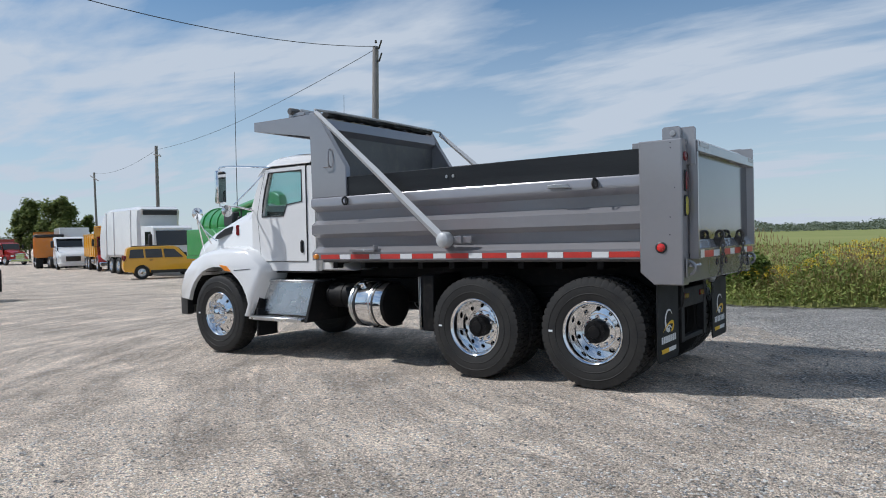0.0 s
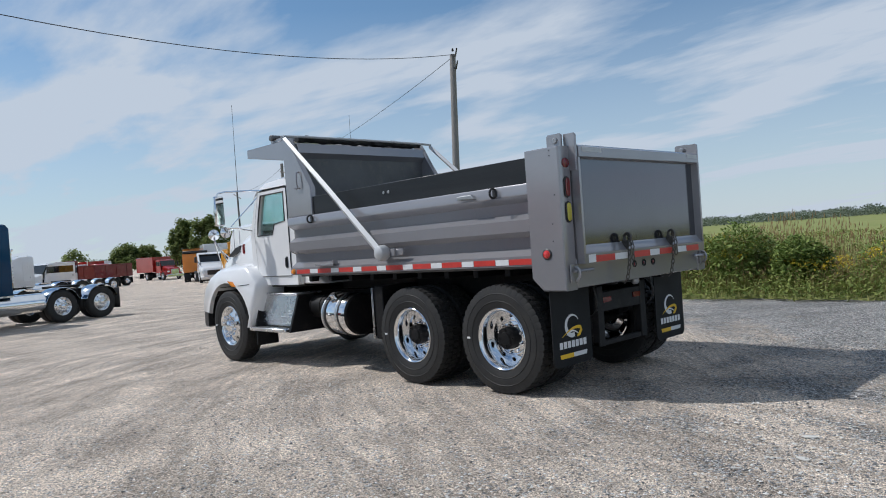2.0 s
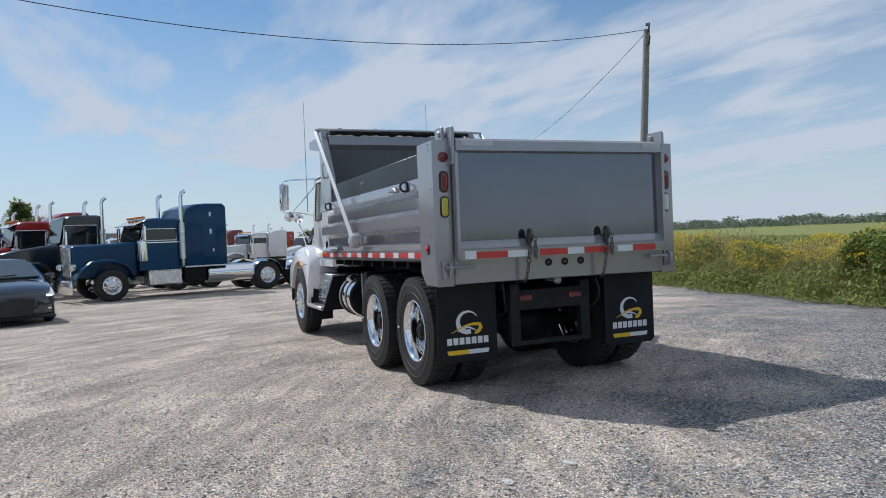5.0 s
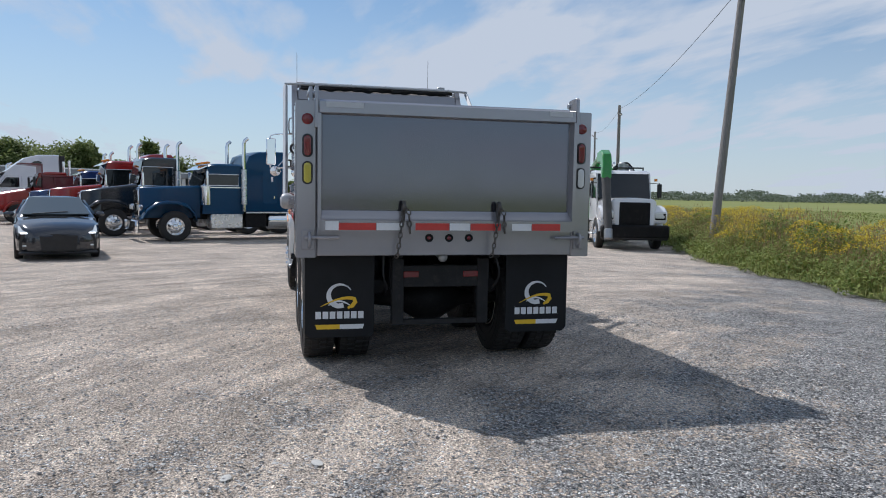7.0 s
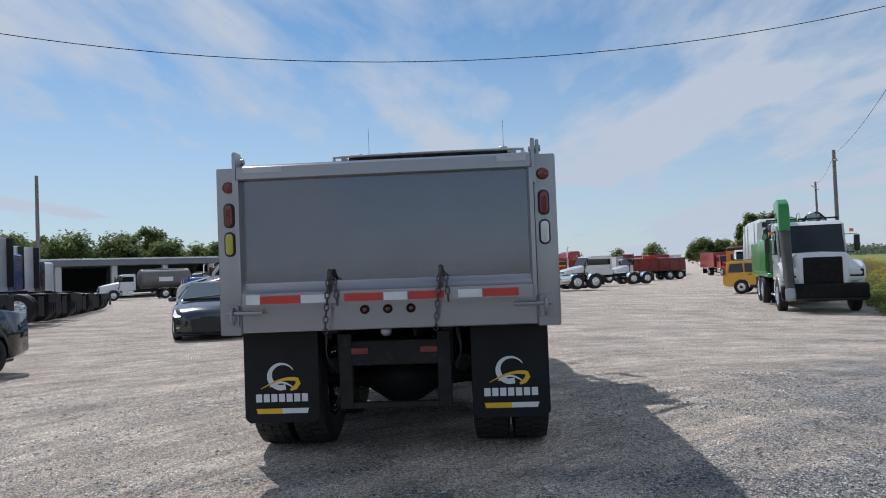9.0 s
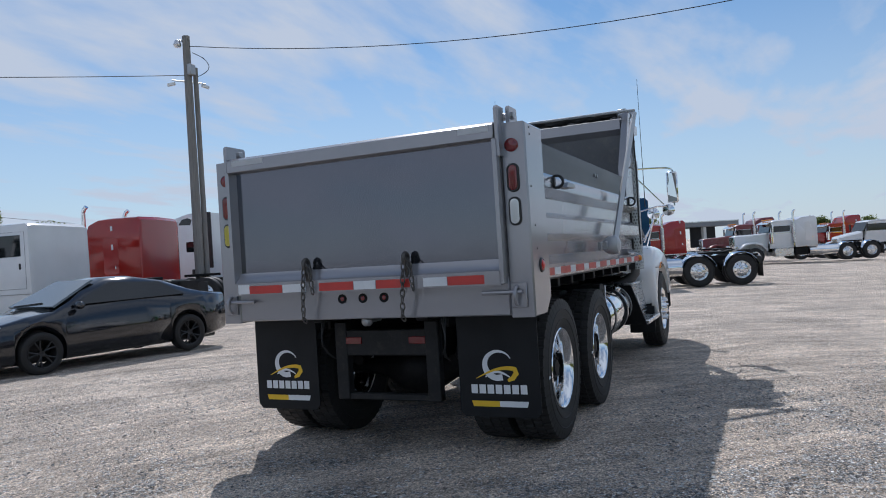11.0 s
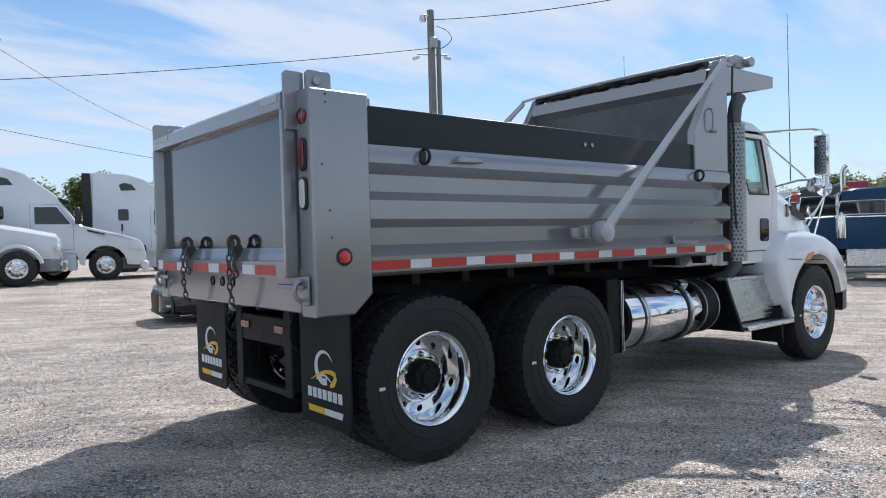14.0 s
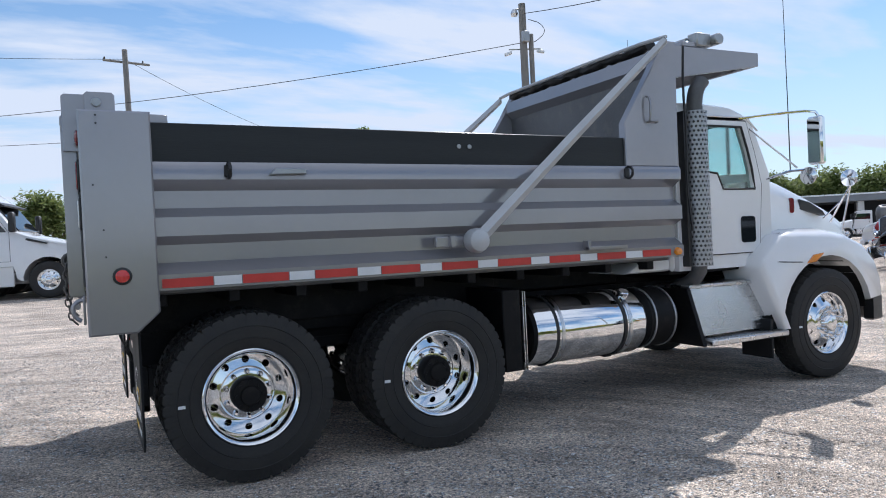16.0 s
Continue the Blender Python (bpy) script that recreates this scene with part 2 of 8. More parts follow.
    def lathe(self, prof, origin=(0, 0, 0), axis=(0, 1, 0), n=24, closed=False):
        """A profile of (radius, height along the axis) turned round it."""
        q = Vector((0, 0, 1)).rotation_difference(Vector(axis))
        o = Vector(origin)
        v, f = [], []
        for r, h in prof:
            for i in range(n):
                a = 2 * math.pi * i / n
                v.append(o + q @ Vector((r * math.cos(a), r * math.sin(a), h)))
        k = len(prof)
        for s in range(k if closed else k - 1):
            t = (s + 1) % k
            for i in range(n):
                j = (i + 1) % n
                f.append((s * n + i, s * n + j, t * n + j, t * n + i))
        if not closed:
            if prof[0][0] > 1e-5:
                f.append(tuple(range(n)))
            if prof[-1][0] > 1e-5:
                f.append(tuple(range((k - 1) * n, k * n)))
        return self.add(v, f)

    def cyl(self, p0, p1, r, r1=None, n=12, bevel=0.0):
        d = Vector(p1) - Vector(p0)
        h = d.length
        r1 = r if r1 is None else r1
        prof = [(r, 0), (r1, h)] if bevel <= 0 else [(r - bevel, 0), (r, bevel), (r1, h - bevel), (r1 - bevel, h)]
        return self.lathe(prof, p0, d.normalized(), n)

    def tube(self, pts, r, n=8, smooth=0):
        pts = [Vector(p) for p in pts]
        for _ in range(smooth):
            q = [pts[0]]
            for a, b in zip(pts[:-1], pts[1:]):
                q += [a.lerp(b, 0.25), a.lerp(b, 0.75)]
            pts = q + [pts[-1]]
        v, f, up = [], [], None
        for i, p in enumerate(pts):
            d = (pts[min(i + 1, len(pts) - 1)] - pts[max(i - 1, 0)]).normalized()
            if up is None:
                up = d.orthogonal().normalized()
            up = (up - d * up.dot(d)).normalized()
            side = d.cross(up)
            rr = r(i / max(1, len(pts) - 1)) if callable(r) else r
            for k in range(n):
                a = 2 * math.pi * k / n
                v.append(p + (up * math.cos(a) + side * math.sin(a)) * rr)
        for i in range(len(pts) - 1):
            for k in range(n):
                j = (k + 1) % n
                f.append((i * n + k, i * n + j, (i + 1) * n + j, (i + 1) * n + k))
        f += [tuple(range(n)), tuple(range(len(v) - n, len(v)))]
        return self.add(v, f)

    def loft(self, rings, caps=True):
        n = len(rings[0])
        v = [p for ring in rings for p in ring]
        f = []
        for k in range(len(rings) - 1):
            for i in range(n):
                j = (i + 1) % n
                f.append((k * n + i, k * n + j, (k + 1) * n + j, (k + 1) * n + i))
        if caps:
            f += [tuple(range(n)), tuple(range(len(v) - n, len(v)))]
        return self.add(v, f)

    def sphere(self, c, r, n=10, squash=(1, 1, 1)):
        rings = []
        for i in range(1, n // 2 + 1):
            t = math.pi * i / (n // 2 + 1)
            rings.append([(c[0] + squash[0] * r * math.sin(t) * math.cos(2 * math.pi * k / n), c[1] + squash[1] * r * math.sin(t) * math.sin(2 * math.pi * k / n), c[2] + squash[2] * r * math.cos(t)) for k in range(n)])
        return self.loft(rings)

    def moved(self, m):
        self.v = [tuple(m @ Vector(p)) for p in self.v]
        return self

    def mesh(self, name, material, smooth=40, weld=False):
        me = bpy.data.meshes.new(name)
        me.from_pydata(self.v, [], self.f)
        bm = bmesh.new()
        bm.from_mesh(me)
        if weld:
            bmesh.ops.remove_doubles(bm, verts=bm.verts, dist=0.0002)
        bmesh.ops.recalc_face_normals(bm, faces=bm.faces)
        bm.to_mesh(me)
        bm.free()
        me.materials.append(material)
        if smooth:
            me.shade_smooth()
            me.set_sharp_from_angle(angle=radians(smooth))
        return me


def part(name, geo, material, parent, label="", smooth=40):
    """One mesh object under a thing or under a part."""
    ob = new(name, geo if isinstance(geo, bpy.types.Mesh) else geo.mesh(name, material, smooth))
    ob.parent = parent
    if label:
        ob["label"] = label
    return ob


def thing(name, label, category, m=None, group="", kind=""):
    ob = new(name)
    ob.empty_display_size = 0.2
    if m is not None:
        ob.matrix_world = m
    return tagged(ob, label, category, group, kind)


def single(name, geo, material, label, category="", group="", kind="", smooth=40, m=None):
    ob = new(name, geo.mesh(name, material, smooth))
    if m is not None:
        ob.matrix_world = m
    return tagged(ob, label, category, group, kind)


def rounded(w, h, r, n=4, cx=0.0, cy=0.0):
    """The outline of a rounded rectangle."""
    pts = []
    for sx, sy, a0 in ((1, 1, 0), (-1, 1, 90), (-1, -1, 180), (1, -1, 270)):
        for k in range(n + 1):
            a = radians(a0 + 90 * k / n)
            pts.append((cx + sx * (w / 2 - r) + r * math.cos(a), cy + sy * (h / 2 - r) + r * math.sin(a)))
    return pts


def ring_plate(geo, pts, hole, y0, y1, swap=False):
    """A frame between two outlines of equally many points in the x-z plane, from y0 to y1."""
    n = len(pts)
    v = [(p[0], y, p[1]) for y in (y0, y1) for p in pts] + [(p[0], y, p[1]) for y in (y0, y1) for p in hole]
    f = []
    for i in range(n):
        j = (i + 1) % n
        f += [(i, j, 2 * n + j, 2 * n + i), (n + i, n + j, 3 * n + j, 3 * n + i), (i, j, n + j, n + i), (2 * n + i, 2 * n + j, 3 * n + j, 3 * n + i)]
    return geo.add(v, f)


# ---- wheels ----
def holed_disc(geo, r0, r1, height, holes, hole_r, thick=0.012, k=16):
    """A wheel disc from radius r0 to r1 with a ring of round holes; height(r) is its dish along the axis."""
    rm = (r0 + r1) / 2
    per = k // 4
    for s in range(holes):
        a0, a1 = 2 * math.pi * s / holes, 2 * math.pi * (s + 1) / holes
        am, half = (a0 + a1) / 2, (a1 - a0) / 2
        edge = []
        for i in range(per): edge.append((-1 + 2 * i / per, -1))
        for i in range(per): edge.append((1, -1 + 2 * i / per))
        for i in range(per): edge.append((1 - 2 * i / per, 1))
        for i in range(per): edge.append((-1, 1 - 2 * i / per))
        outer, inner = [], []
        for u, w in edge:
            outer.append((am + u * half, rm + w * (r1 - r0) / 2))
            t = math.atan2(w, u)
            inner.append((am + hole_r * math.cos(t) / rm, rm + hole_r * math.sin(t)))
        v = []
        for back in (0.0, -thick):
            for a, r in outer + inner:
                v.append((r * math.cos(a), height(r) + back, r * math.sin(a)))
        n = len(edge)
        f = []
        for i in range(n):
            j = (i + 1) % n
            f += [(i, j, n + j, n + i), (2 * n + i, 2 * n + j, 3 * n + j, 3 * n + i), (n + i, n + j, 3 * n + j, 3 * n + i)]
        geo.add(v, f)
    return geo


WHEEL_MESHES = {}


def wheel_meshes(style, near):
    """The meshes of a truck wheel whose outer face looks along +y: rim, tyre, hub and lug nuts."""
    key = (style, near)
    if key in WHEEL_MESHES:
        return WHEEL_MESHES[key]
    n = 48 if near else 24
    tyre = Geo()
    side = [(0.284, 0.105), (0.30, 0.122), (0.345, 0.134), (0.356, 0.135), (0.36, 0.140), (0.364, 0.1355), (0.40, 0.139), (0.426, 0.137), (0.43, 0.141), (0.434, 0.137), (0.45, 0.135), (0.470, 0.131), (0.488, 0.127)]
    if near:
        drive = style == "drive"
        cuts, per = (46, 10) if drive else (30, 8)
        edges = (-0.124, -0.070, -0.064, -0.004, 0.004, 0.064, 0.070, 0.124) if drive else (-0.118, -0.062, -0.056, -0.020, -0.014, 0.014, 0.020, 0.056, 0.062, 0.118)
        tread = []
        for k, h in enumerate(edges):
            tread += [(0.5125 - (0.006 if k in (0, len(edges) - 1) else 0.0), h, k // 2)]
            if k % 2 and k < len(edges) - 1:
                tread += [(0.499, h + 0.0006, -1), (0.499, edges[k + 1] - 0.0006, -1)]
        ring_ = [(r, h, -1 if r < 0.46 else 0) for r, h in side] + [(r, -h, k) for r, h, k in tread] + [(r, -h, -1 if r < 0.46 else len(edges) // 2 - 1) for r, h in reversed(side)]
        v, f, w = [], [], len(ring_)
        for i in range(cuts * per):
            for r, h, k in ring_:
                skew = 0.02 * h / 0.06 * (1 if k % 2 else -1) if k >= 0 else 0.0
                u = (i / per + 0.5 * (k % 2) + skew * cuts / 6.28) % 1.0
                open_ = k >= 0 and u > (0.80 if drive else 0.93)
                rr = r - (0.013 if r > 0.5 else 0.009) if open_ else r
                t = 2 * math.pi * i / (cuts * per)
                v.append((rr * math.cos(t), h, rr * math.sin(t)))
        m_ = cuts * per
        for i in range(m_):
            for k in range(w):
                a, b = i * w + k, i * w + (k + 1) % w
                c, d = ((i + 1) % m_) * w + (k + 1) % w, ((i + 1) % m_) * w + k
                f.append((a, b, c, d))
        tyre.add(v, f)
    else:
        prof = [(0.284, 0.105), (0.30, 0.122), (0.345, 0.134), (0.40, 0.139), (0.45, 0.135), (0.482, 0.124), (0.502, 0.108), (0.511, 0.092)]
        tyre.lathe(prof + [(0.512, 0.0)] + [(r, -h) for r, h in reversed(prof)], (0, 0, 0), (0, 1, 0), n, closed=True)
    rim, hub, nuts = Geo(), Geo(), Geo()
    if style == "steer":
        rim.lathe([(0.285, 0.128), (0.292, 0.122), (0.290, 0.112), (0.272, 0.10), (0.262, 0.06), (0.258, 0.0), (0.27, -0.12), (0.255, -0.12), (0.245, 0.0), (0.25, 0.055), (0.262, 0.105), (0.276, 0.122)], (0, 0, 0), (0, 1, 0), n, closed=True)
        holed_disc(rim, 0.165, 0.262, lambda r: 0.062 + (0.262 - r) * 0.45, 10, 0.0225)
        rim.lathe([(0.166, 0.104), (0.15, 0.116), (0.10, 0.118), (0.09, 0.10)], (0, 0, 0), (0, 1, 0), n, closed=True)
        hub.lathe([(0.095, 0.11), (0.085, 0.14), (0.072, 0.165), (0.06, 0.172), (0.0, 0.176)], (0, 0, 0), (0, 1, 0), 20)
        nut_h = (0.112, 0.178)
    else:
        rim.lathe([(0.286, 0.128), (0.293, 0.122), (0.290, 0.110), (0.272, 0.098), (0.262, 0.05), (0.258, -0.04), (0.27, -0.12), (0.255, -0.12), (0.246, -0.04), (0.25, 0.045), (0.262, 0.10), (0.276, 0.122)], (0, 0, 0), (0, 1, 0), n, closed=True)
        holed_disc(rim, 0.168, 0.250, lambda r: -0.052 + (0.25 - r) * 0.25, 10, 0.0225)
        rim.lathe([(0.169, -0.032), (0.155, -0.022), (0.10, -0.022), (0.09, -0.04)], (0, 0, 0), (0, 1, 0), n, closed=True)
        hub.lathe([(0.108, -0.03), (0.106, 0.05), (0.10, 0.06), (0.062, 0.062), (0.055, 0.078), (0.0, 0.08)], (0, 0, 0), (0, 1, 0), 20)
        for i in range(8):
            a = 2 * math.pi * i / 8
            hub.cyl((0.082 * math.cos(a), 0.058, 0.082 * math.sin(a)), (0.082 * math.cos(a), 0.072, 0.082 * math.sin(a)), 0.011, n=6)
        nut_h = (-0.026, 0.012)
    prof = [(0.019, nut_h[0]), (0.0165, nut_h[0] + 0.012), (0.015, nut_h[1] - 0.008), (0.008, nut_h[1])]
    if near:
        nuts.lathe(prof, (0, 0, 0), (0, 1, 0), 8)
    else:
        for i in range(10):
            a = 2 * math.pi * (i + 0.5) / 10
            rim.lathe(prof, (0.137 * math.cos(a), 0, 0.137 * math.sin(a)), (0, 1, 0), 8)
    made = (rim.mesh("rim", CHROME, weld=True), tyre.mesh("tyre", RUBBER, 30), hub.mesh("hub", CHROME if style == "steer" else BLACK), nuts.mesh("lug_nut", CHROME) if near else None)
    WHEEL_MESHES[key] = made
    return made


def wheel(parent, x, y, z=0.505, style="drive", near=False, plain=False, scale=1.0):
    """A wheel of a vehicle; its outer face looks away from the middle."""
    rim, tyre, hub, nut = wheel_meshes(style, near)
    ob = new("wheel", rim)
    ob.parent = parent
    ob.matrix_local = pose(x, y, z, 0, 0, 0 if y > 0 else 180) @ Matrix.Scale(scale, 4)
    part("tyre", tyre, None, ob)
    if not plain:
        part("hub", hub, None, ob)
    if near and not plain:
        part("tyre_mark", Geo().box(0.385, 0.425, 0.139, 0.1425, -0.009, 0.009), WHITE_INK, ob, "white paint mark")
    for i in range(10 if near and not plain else 0):
        a = 2 * math.pi * (i + 0.5) / 10
        part("lug_nut", nut, None, ob).location = (0.137 * math.cos(a), 0, 0.137 * math.sin(a))
    return ob


# ---- the dump truck ----
dump = thing("dump_truck", "white tandem dump truck with grey ribbed steel box, black sideboards", "dump truck", pose(0, 0, 0))


def both(name, make, material, parent=dump, label=""):
    """The same part on the left (+1) and on the right (-1)."""
    return [part(name, make(s), material, parent, label) for s in (1, -1)]


# side walls: one rolled profile, pushed along the box
SIDE = [(1.150, 1.19), (1.150, 1.283), (1.062, 1.350), (1.062, 1.455), (1.150, 1.505), (1.150, 1.615), (1.062, 1.672), (1.062, 1.775), (1.150, 1.835), (1.152, 1.915), (1.138, 1.940), (1.020, 1.940), (1.020, 1.19)]
both("side_wall", lambda s: Geo().prism([(s * y, z) for y, z in SIDE], "x", 0.33, 4.40), STEEL_GREY, label="grey pressed-steel side with three long ribs")
boards = both("sideboard", lambda s: Geo().box(0.36, 3.93, s * 1.062, s * 1.112, 1.940, 2.172, 0.006), BLACK_BOARD, label="black-painted wooden plank")
for s, b in zip((1, -1), boards):
    for dx in (0.0, 0.085):
        part("bolt", Geo().cyl((2.38 + dx, s * 1.112, 2.07), (2.38 + dx, s * 1.122, 2.07), 0.017, n=12, bevel=0.003), GALV, b)
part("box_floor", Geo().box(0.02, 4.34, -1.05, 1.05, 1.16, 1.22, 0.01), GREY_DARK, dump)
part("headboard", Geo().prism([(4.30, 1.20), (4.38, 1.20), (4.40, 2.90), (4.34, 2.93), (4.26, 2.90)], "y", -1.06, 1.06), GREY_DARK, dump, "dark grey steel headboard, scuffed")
part("headboard_lip", Geo().prism([(4.20, 2.78), (4.28, 2.70), (4.30, 2.86), (4.22, 2.90)], "y", -1.05, 1.05), STEEL_GREY, dump)
part("headboard_hatch", Geo().box(4.275, 4.30, -0.30, 0.10, 2.12, 2.34, 0.01), BLACK, dump)
CHEEK = [(3.88, 1.942), (4.40, 1.942), (4.42, 2.985), (4.30, 2.985), (4.155, 2.73), (3.88, 2.29)]
cheeks = both("front_cheek", lambda s: Geo().prism(CHEEK, "y", s * 1.060, s * 1.135, 0.006), STEEL_GREY, label="grey steel corner plate")
for s, c in zip((1, -1), cheeks):
    part("grab_handle", Geo().tube([(4.10, s * 1.13, 2.30), (4.10, s * 1.175, 2.31), (4.10, s * 1.175, 2.50), (4.10, s * 1.13, 2.51)], 0.009, 6, 1), STEEL_GREY, c)
    part("grab_handle", Geo().tube([(4.18, s * 1.13, 2.30), (4.18, s * 1.165, 2.305), (4.10, s * 1.165, 2.305)], 0.008, 6), STEEL_GREY, c)
# cab shield
part("cab_shield", Geo().prism([(4.40, 2.955), (5.44, 2.985), (5.44, 3.005), (4.40, 2.985)], "y", -1.03, 1.03), STEEL_GREY, dump, "grey steel cab guard")
both("shield_gusset", lambda s: Geo().prism([(4.41, 2.70), (5.44, 2.885), (5.44, 3.004), (4.41, 2.99)], "y", s * 1.005, s * 1.035, 0.004), STEEL_GREY)
part("shield_lip", Geo().box(5.42, 5.445, -1.03, 1.03, 2.885, 3.0, 0.004), STEEL_GREY, dump)

# corner posts at the rear
POST = [(0.0, 0.965), (0.245, 0.965), (0.365, 1.075), (0.365, 2.215), (0.0, 2.215)]
posts = both("corner_post", lambda s: Geo().prism(POST, "y", s * 1.045, s * 1.205, 0.010), STEEL_GREY, label="smooth grey steel corner post")
for s, p in zip((1, -1), posts):
    part("hinge_ear", Geo().prism([(-0.075, 2.00), (0.045, 2.00), (0.045, 2.325), (-0.06, 2.325), (-0.075, 2.31)], "y", s * 1.035, s * 1.062, 0.004), STEEL_GREY, p)
    part("hinge_ear", Geo().prism([(0.04, 2.19), (0.195, 2.19), (0.195, 2.32), (0.18, 2.335), (0.055, 2.335), (0.04, 2.32)], "y", s * 1.075, s * 1.10, 0.004), STEEL_GREY, p)
    part("hinge_pin", Geo().cyl((0.10, s * 1.03, 2.275), (0.10, s * 1.115, 2.275), 0.026, n=12, bevel=0.004), GALV, p)
    part("inner_ear", Geo().box(0.36, 0.47, s * 1.05, s * 1.075, 2.15, 2.225, 0.006), STEEL_GREY, p)
    part("round_lamp", Geo().lathe([(0.044, 0.0), (0.044, 0.010), (0.034, 0.018), (0.034, 0.014), (0.0, 0.022)], (0.002, s * 1.115, 2.07), (-1, 0, 0), 20), RED_LENS, p)
    for z, mat_ in ((1.86, RED_LENS), (1.645, YELLOW_LENS if s > 0 else CLEAR_LENS)):
        part("lamp_grommet", Geo().prism(rounded(0.078, 0.185, 0.038, 5, s * 1.115, z), "x", -0.012, 0.004, 0.004), DARK_TRIM, p)
        part("oval_lamp", Geo().prism(rounded(0.056, 0.160, 0.028, 5, s * 1.115, z), "x", -0.020, -0.010, 0.004), mat_, p)
    part("side_marker", Geo().lathe([(0.036, 0.0), (0.036, 0.010), (0.026, 0.014), (0.026, 0.018), (0.0, 0.026)], (0.18, s * 1.204, 1.29), (0, s, 0), 20), BRIGHT_LENS, p)
    part("lamp_ring", Geo().lathe([(0.050, 0.0), (0.050, 0.006), (0.038, 0.012), (0.036, 0.0)], (0.18, s * 1.204, 1.29), (0, s, 0), 20), DARK_TRIM, p)
    for x, z in ((0.09, 2.185), (0.09, 2.14), (0.10, 1.55), (0.105, 1.40), (0.06, 1.80)):
        part("bolt", Geo().cyl((x, s * 1.203, z), (x, s * 1.209, z), 0.006, n=6), DARK_TRIM, p)
    # lower latch
    latch = part("tailgate_latch", Geo().box(-0.02, -0.006, s * 1.06, s * 1.16, 1.03, 1.19, 0.004), STEEL_GREY, p, "steel latch hook")
    part("latch_hook", Geo().tube([(-0.03, s * 1.10, 1.05), (-0.06, s * 1.10, 1.07), (-0.075, s * 1.10, 1.12), (-0.05, s * 1.10, 1.16), (-0.02, s * 1.10, 1.165)], 0.013, 8, 1), STEEL_GREY, latch)
    part("latch_pin", Geo().cyl((-0.045, s * 0.88, 1.13), (-0.045, s * 1.14, 1.13), 0.014, n=8), STEEL_GREY, latch)

# rear sill under the tailgate: three round lamps on black discs that paint shaded holes
sill = part("rear_sill", Geo().box(0.0, 0.10, -1.045, 1.045, 0.978, 1.234, 0.008), STEEL_GREY, dump)
for k, y in enumerate((0.163, 0.0, -0.163)):
    part("marker_hole", Geo().lathe([(0.0, 0.001), (0.030, 0.001), (0.034, 0.004), (0.034, -0.004)], (-0.001, y, 1.125), (-1, 0, 0), 20), BLACK, sill)
    part("marker_lamp", Geo().lathe([(0.016, 0.003), (0.013, 0.005), (0.0, 0.006)], (-0.001, y, 1.125), (-1, 0, 0), 16), RED_LENS, sill)

# added filler strips, dark like the shaded slit between tailgate and post
both("gate_jamb", lambda s: Geo().box(-0.010, 0.05, s * 1.0, s * 1.046, 1.236, 2.10, 0.002), GREY_DARK)

# tailgate
gate = part("tailgate", Geo().prism([(-0.014, 2.15), (-0.016, 1.34), (0.0, 1.34), (0.0, 2.15)], "y", -1.02, 1.02), GATE_STEEL, dump, "grey steel tailgate with a smooth dished panel")
part("top_rail", Geo().prism([(-0.085, 2.119), (-0.080, 2.114), (0.0, 2.105), (0.0, 2.222), (-0.06, 2.222), (-0.085, 2.202)], "y", -1.03, 1.03, 0.004), STEEL_GREY, gate)
for s in (1, -1):
    part("stile", Geo().prism([(s * 1.0, -0.012), (s * 1.043, -0.012), (s * 1.043, -0.085), (s * 1.016, -0.085)], "z", 1.19, 2.112).moved(Matrix(((0, 1, 0, 0), (1, 0, 0, 0), (0, 0, 1, 0), (0, 0, 0, 1)))), STEEL_GREY, gate)
part("lower_fold", Geo().prism([(-0.018, 1.350), (-0.030, 1.347), (-0.034, 1.328), (-0.078, 1.276), (-0.085, 1.271), (-0.085, 1.182), (-0.004, 1.182), (-0.004, 1.350)], "y", -1.02, 1.02), STEEL_GREY, gate)
part("gate_tag", Geo().box(-0.088, -0.084, 0.70, 0.98, 2.160, 2.200, 0.0), ARM_PAINT, gate)
part("gate_tag", Geo().box(-0.088, -0.084, -1.0, -0.80, 2.160, 2.200, 0.0), ARM_PAINT, gate)
y = 0.985
part("data_plate", Geo().box(-0.0885, -0.0845, y - 0.10, y, 1.192, 1.262, 0.0), WHITE_TAPE, gate)
for yy0, yy1, red in ((0.885, 0.60, True), (0.595, 0.40, False), (0.29, 0.02, True), (0.015, -0.15, False), (-0.155, -0.405, True), (-0.50, -0.665, False), (-0.67, -0.915, True)):
    part("reflector_strip", Geo().box(-0.0885, -0.0845, yy0, yy1, 1.192, 1.250, 0.0), RED_TAPE if red else WHITE_TAPE, gate)


def link_chain(pts, size=0.030, r=0.0055):
    """A chain of oval links that hangs along the points."""
    g = Geo()
    pts = [Vector(p) for p in pts]
    length = sum((b - a).length for a, b in zip(pts[:-1], pts[1:]))
    count = max(2, int(length / (size * 1.45)))

    def at(d):
        for a, b in zip(pts[:-1], pts[1:]):
            k = (b - a).length
            if d <= k:
                return a.lerp(b, d / k), (b - a).normalized()
            d -= k
        return pts[-1], (pts[-1] - pts[-2]).normalized()
    for i in range(count):
        p, d = at(length * (i + 0.5) / count)
        side = d.cross(Vector((0, 1, 0)))
        side = (side if side.length > 0.1 else d.cross(Vector((1, 0, 0)))).normalized()
        if i % 2:
            side = d.cross(side).normalized()
        loop = [p + d * (size * 0.95 * math.cos(a)) + side * (size * 0.5 * math.sin(a)) for a in [2 * math.pi * k / 8 for k in range(9)]]
        g.tube(loop, r, 5)
    return g


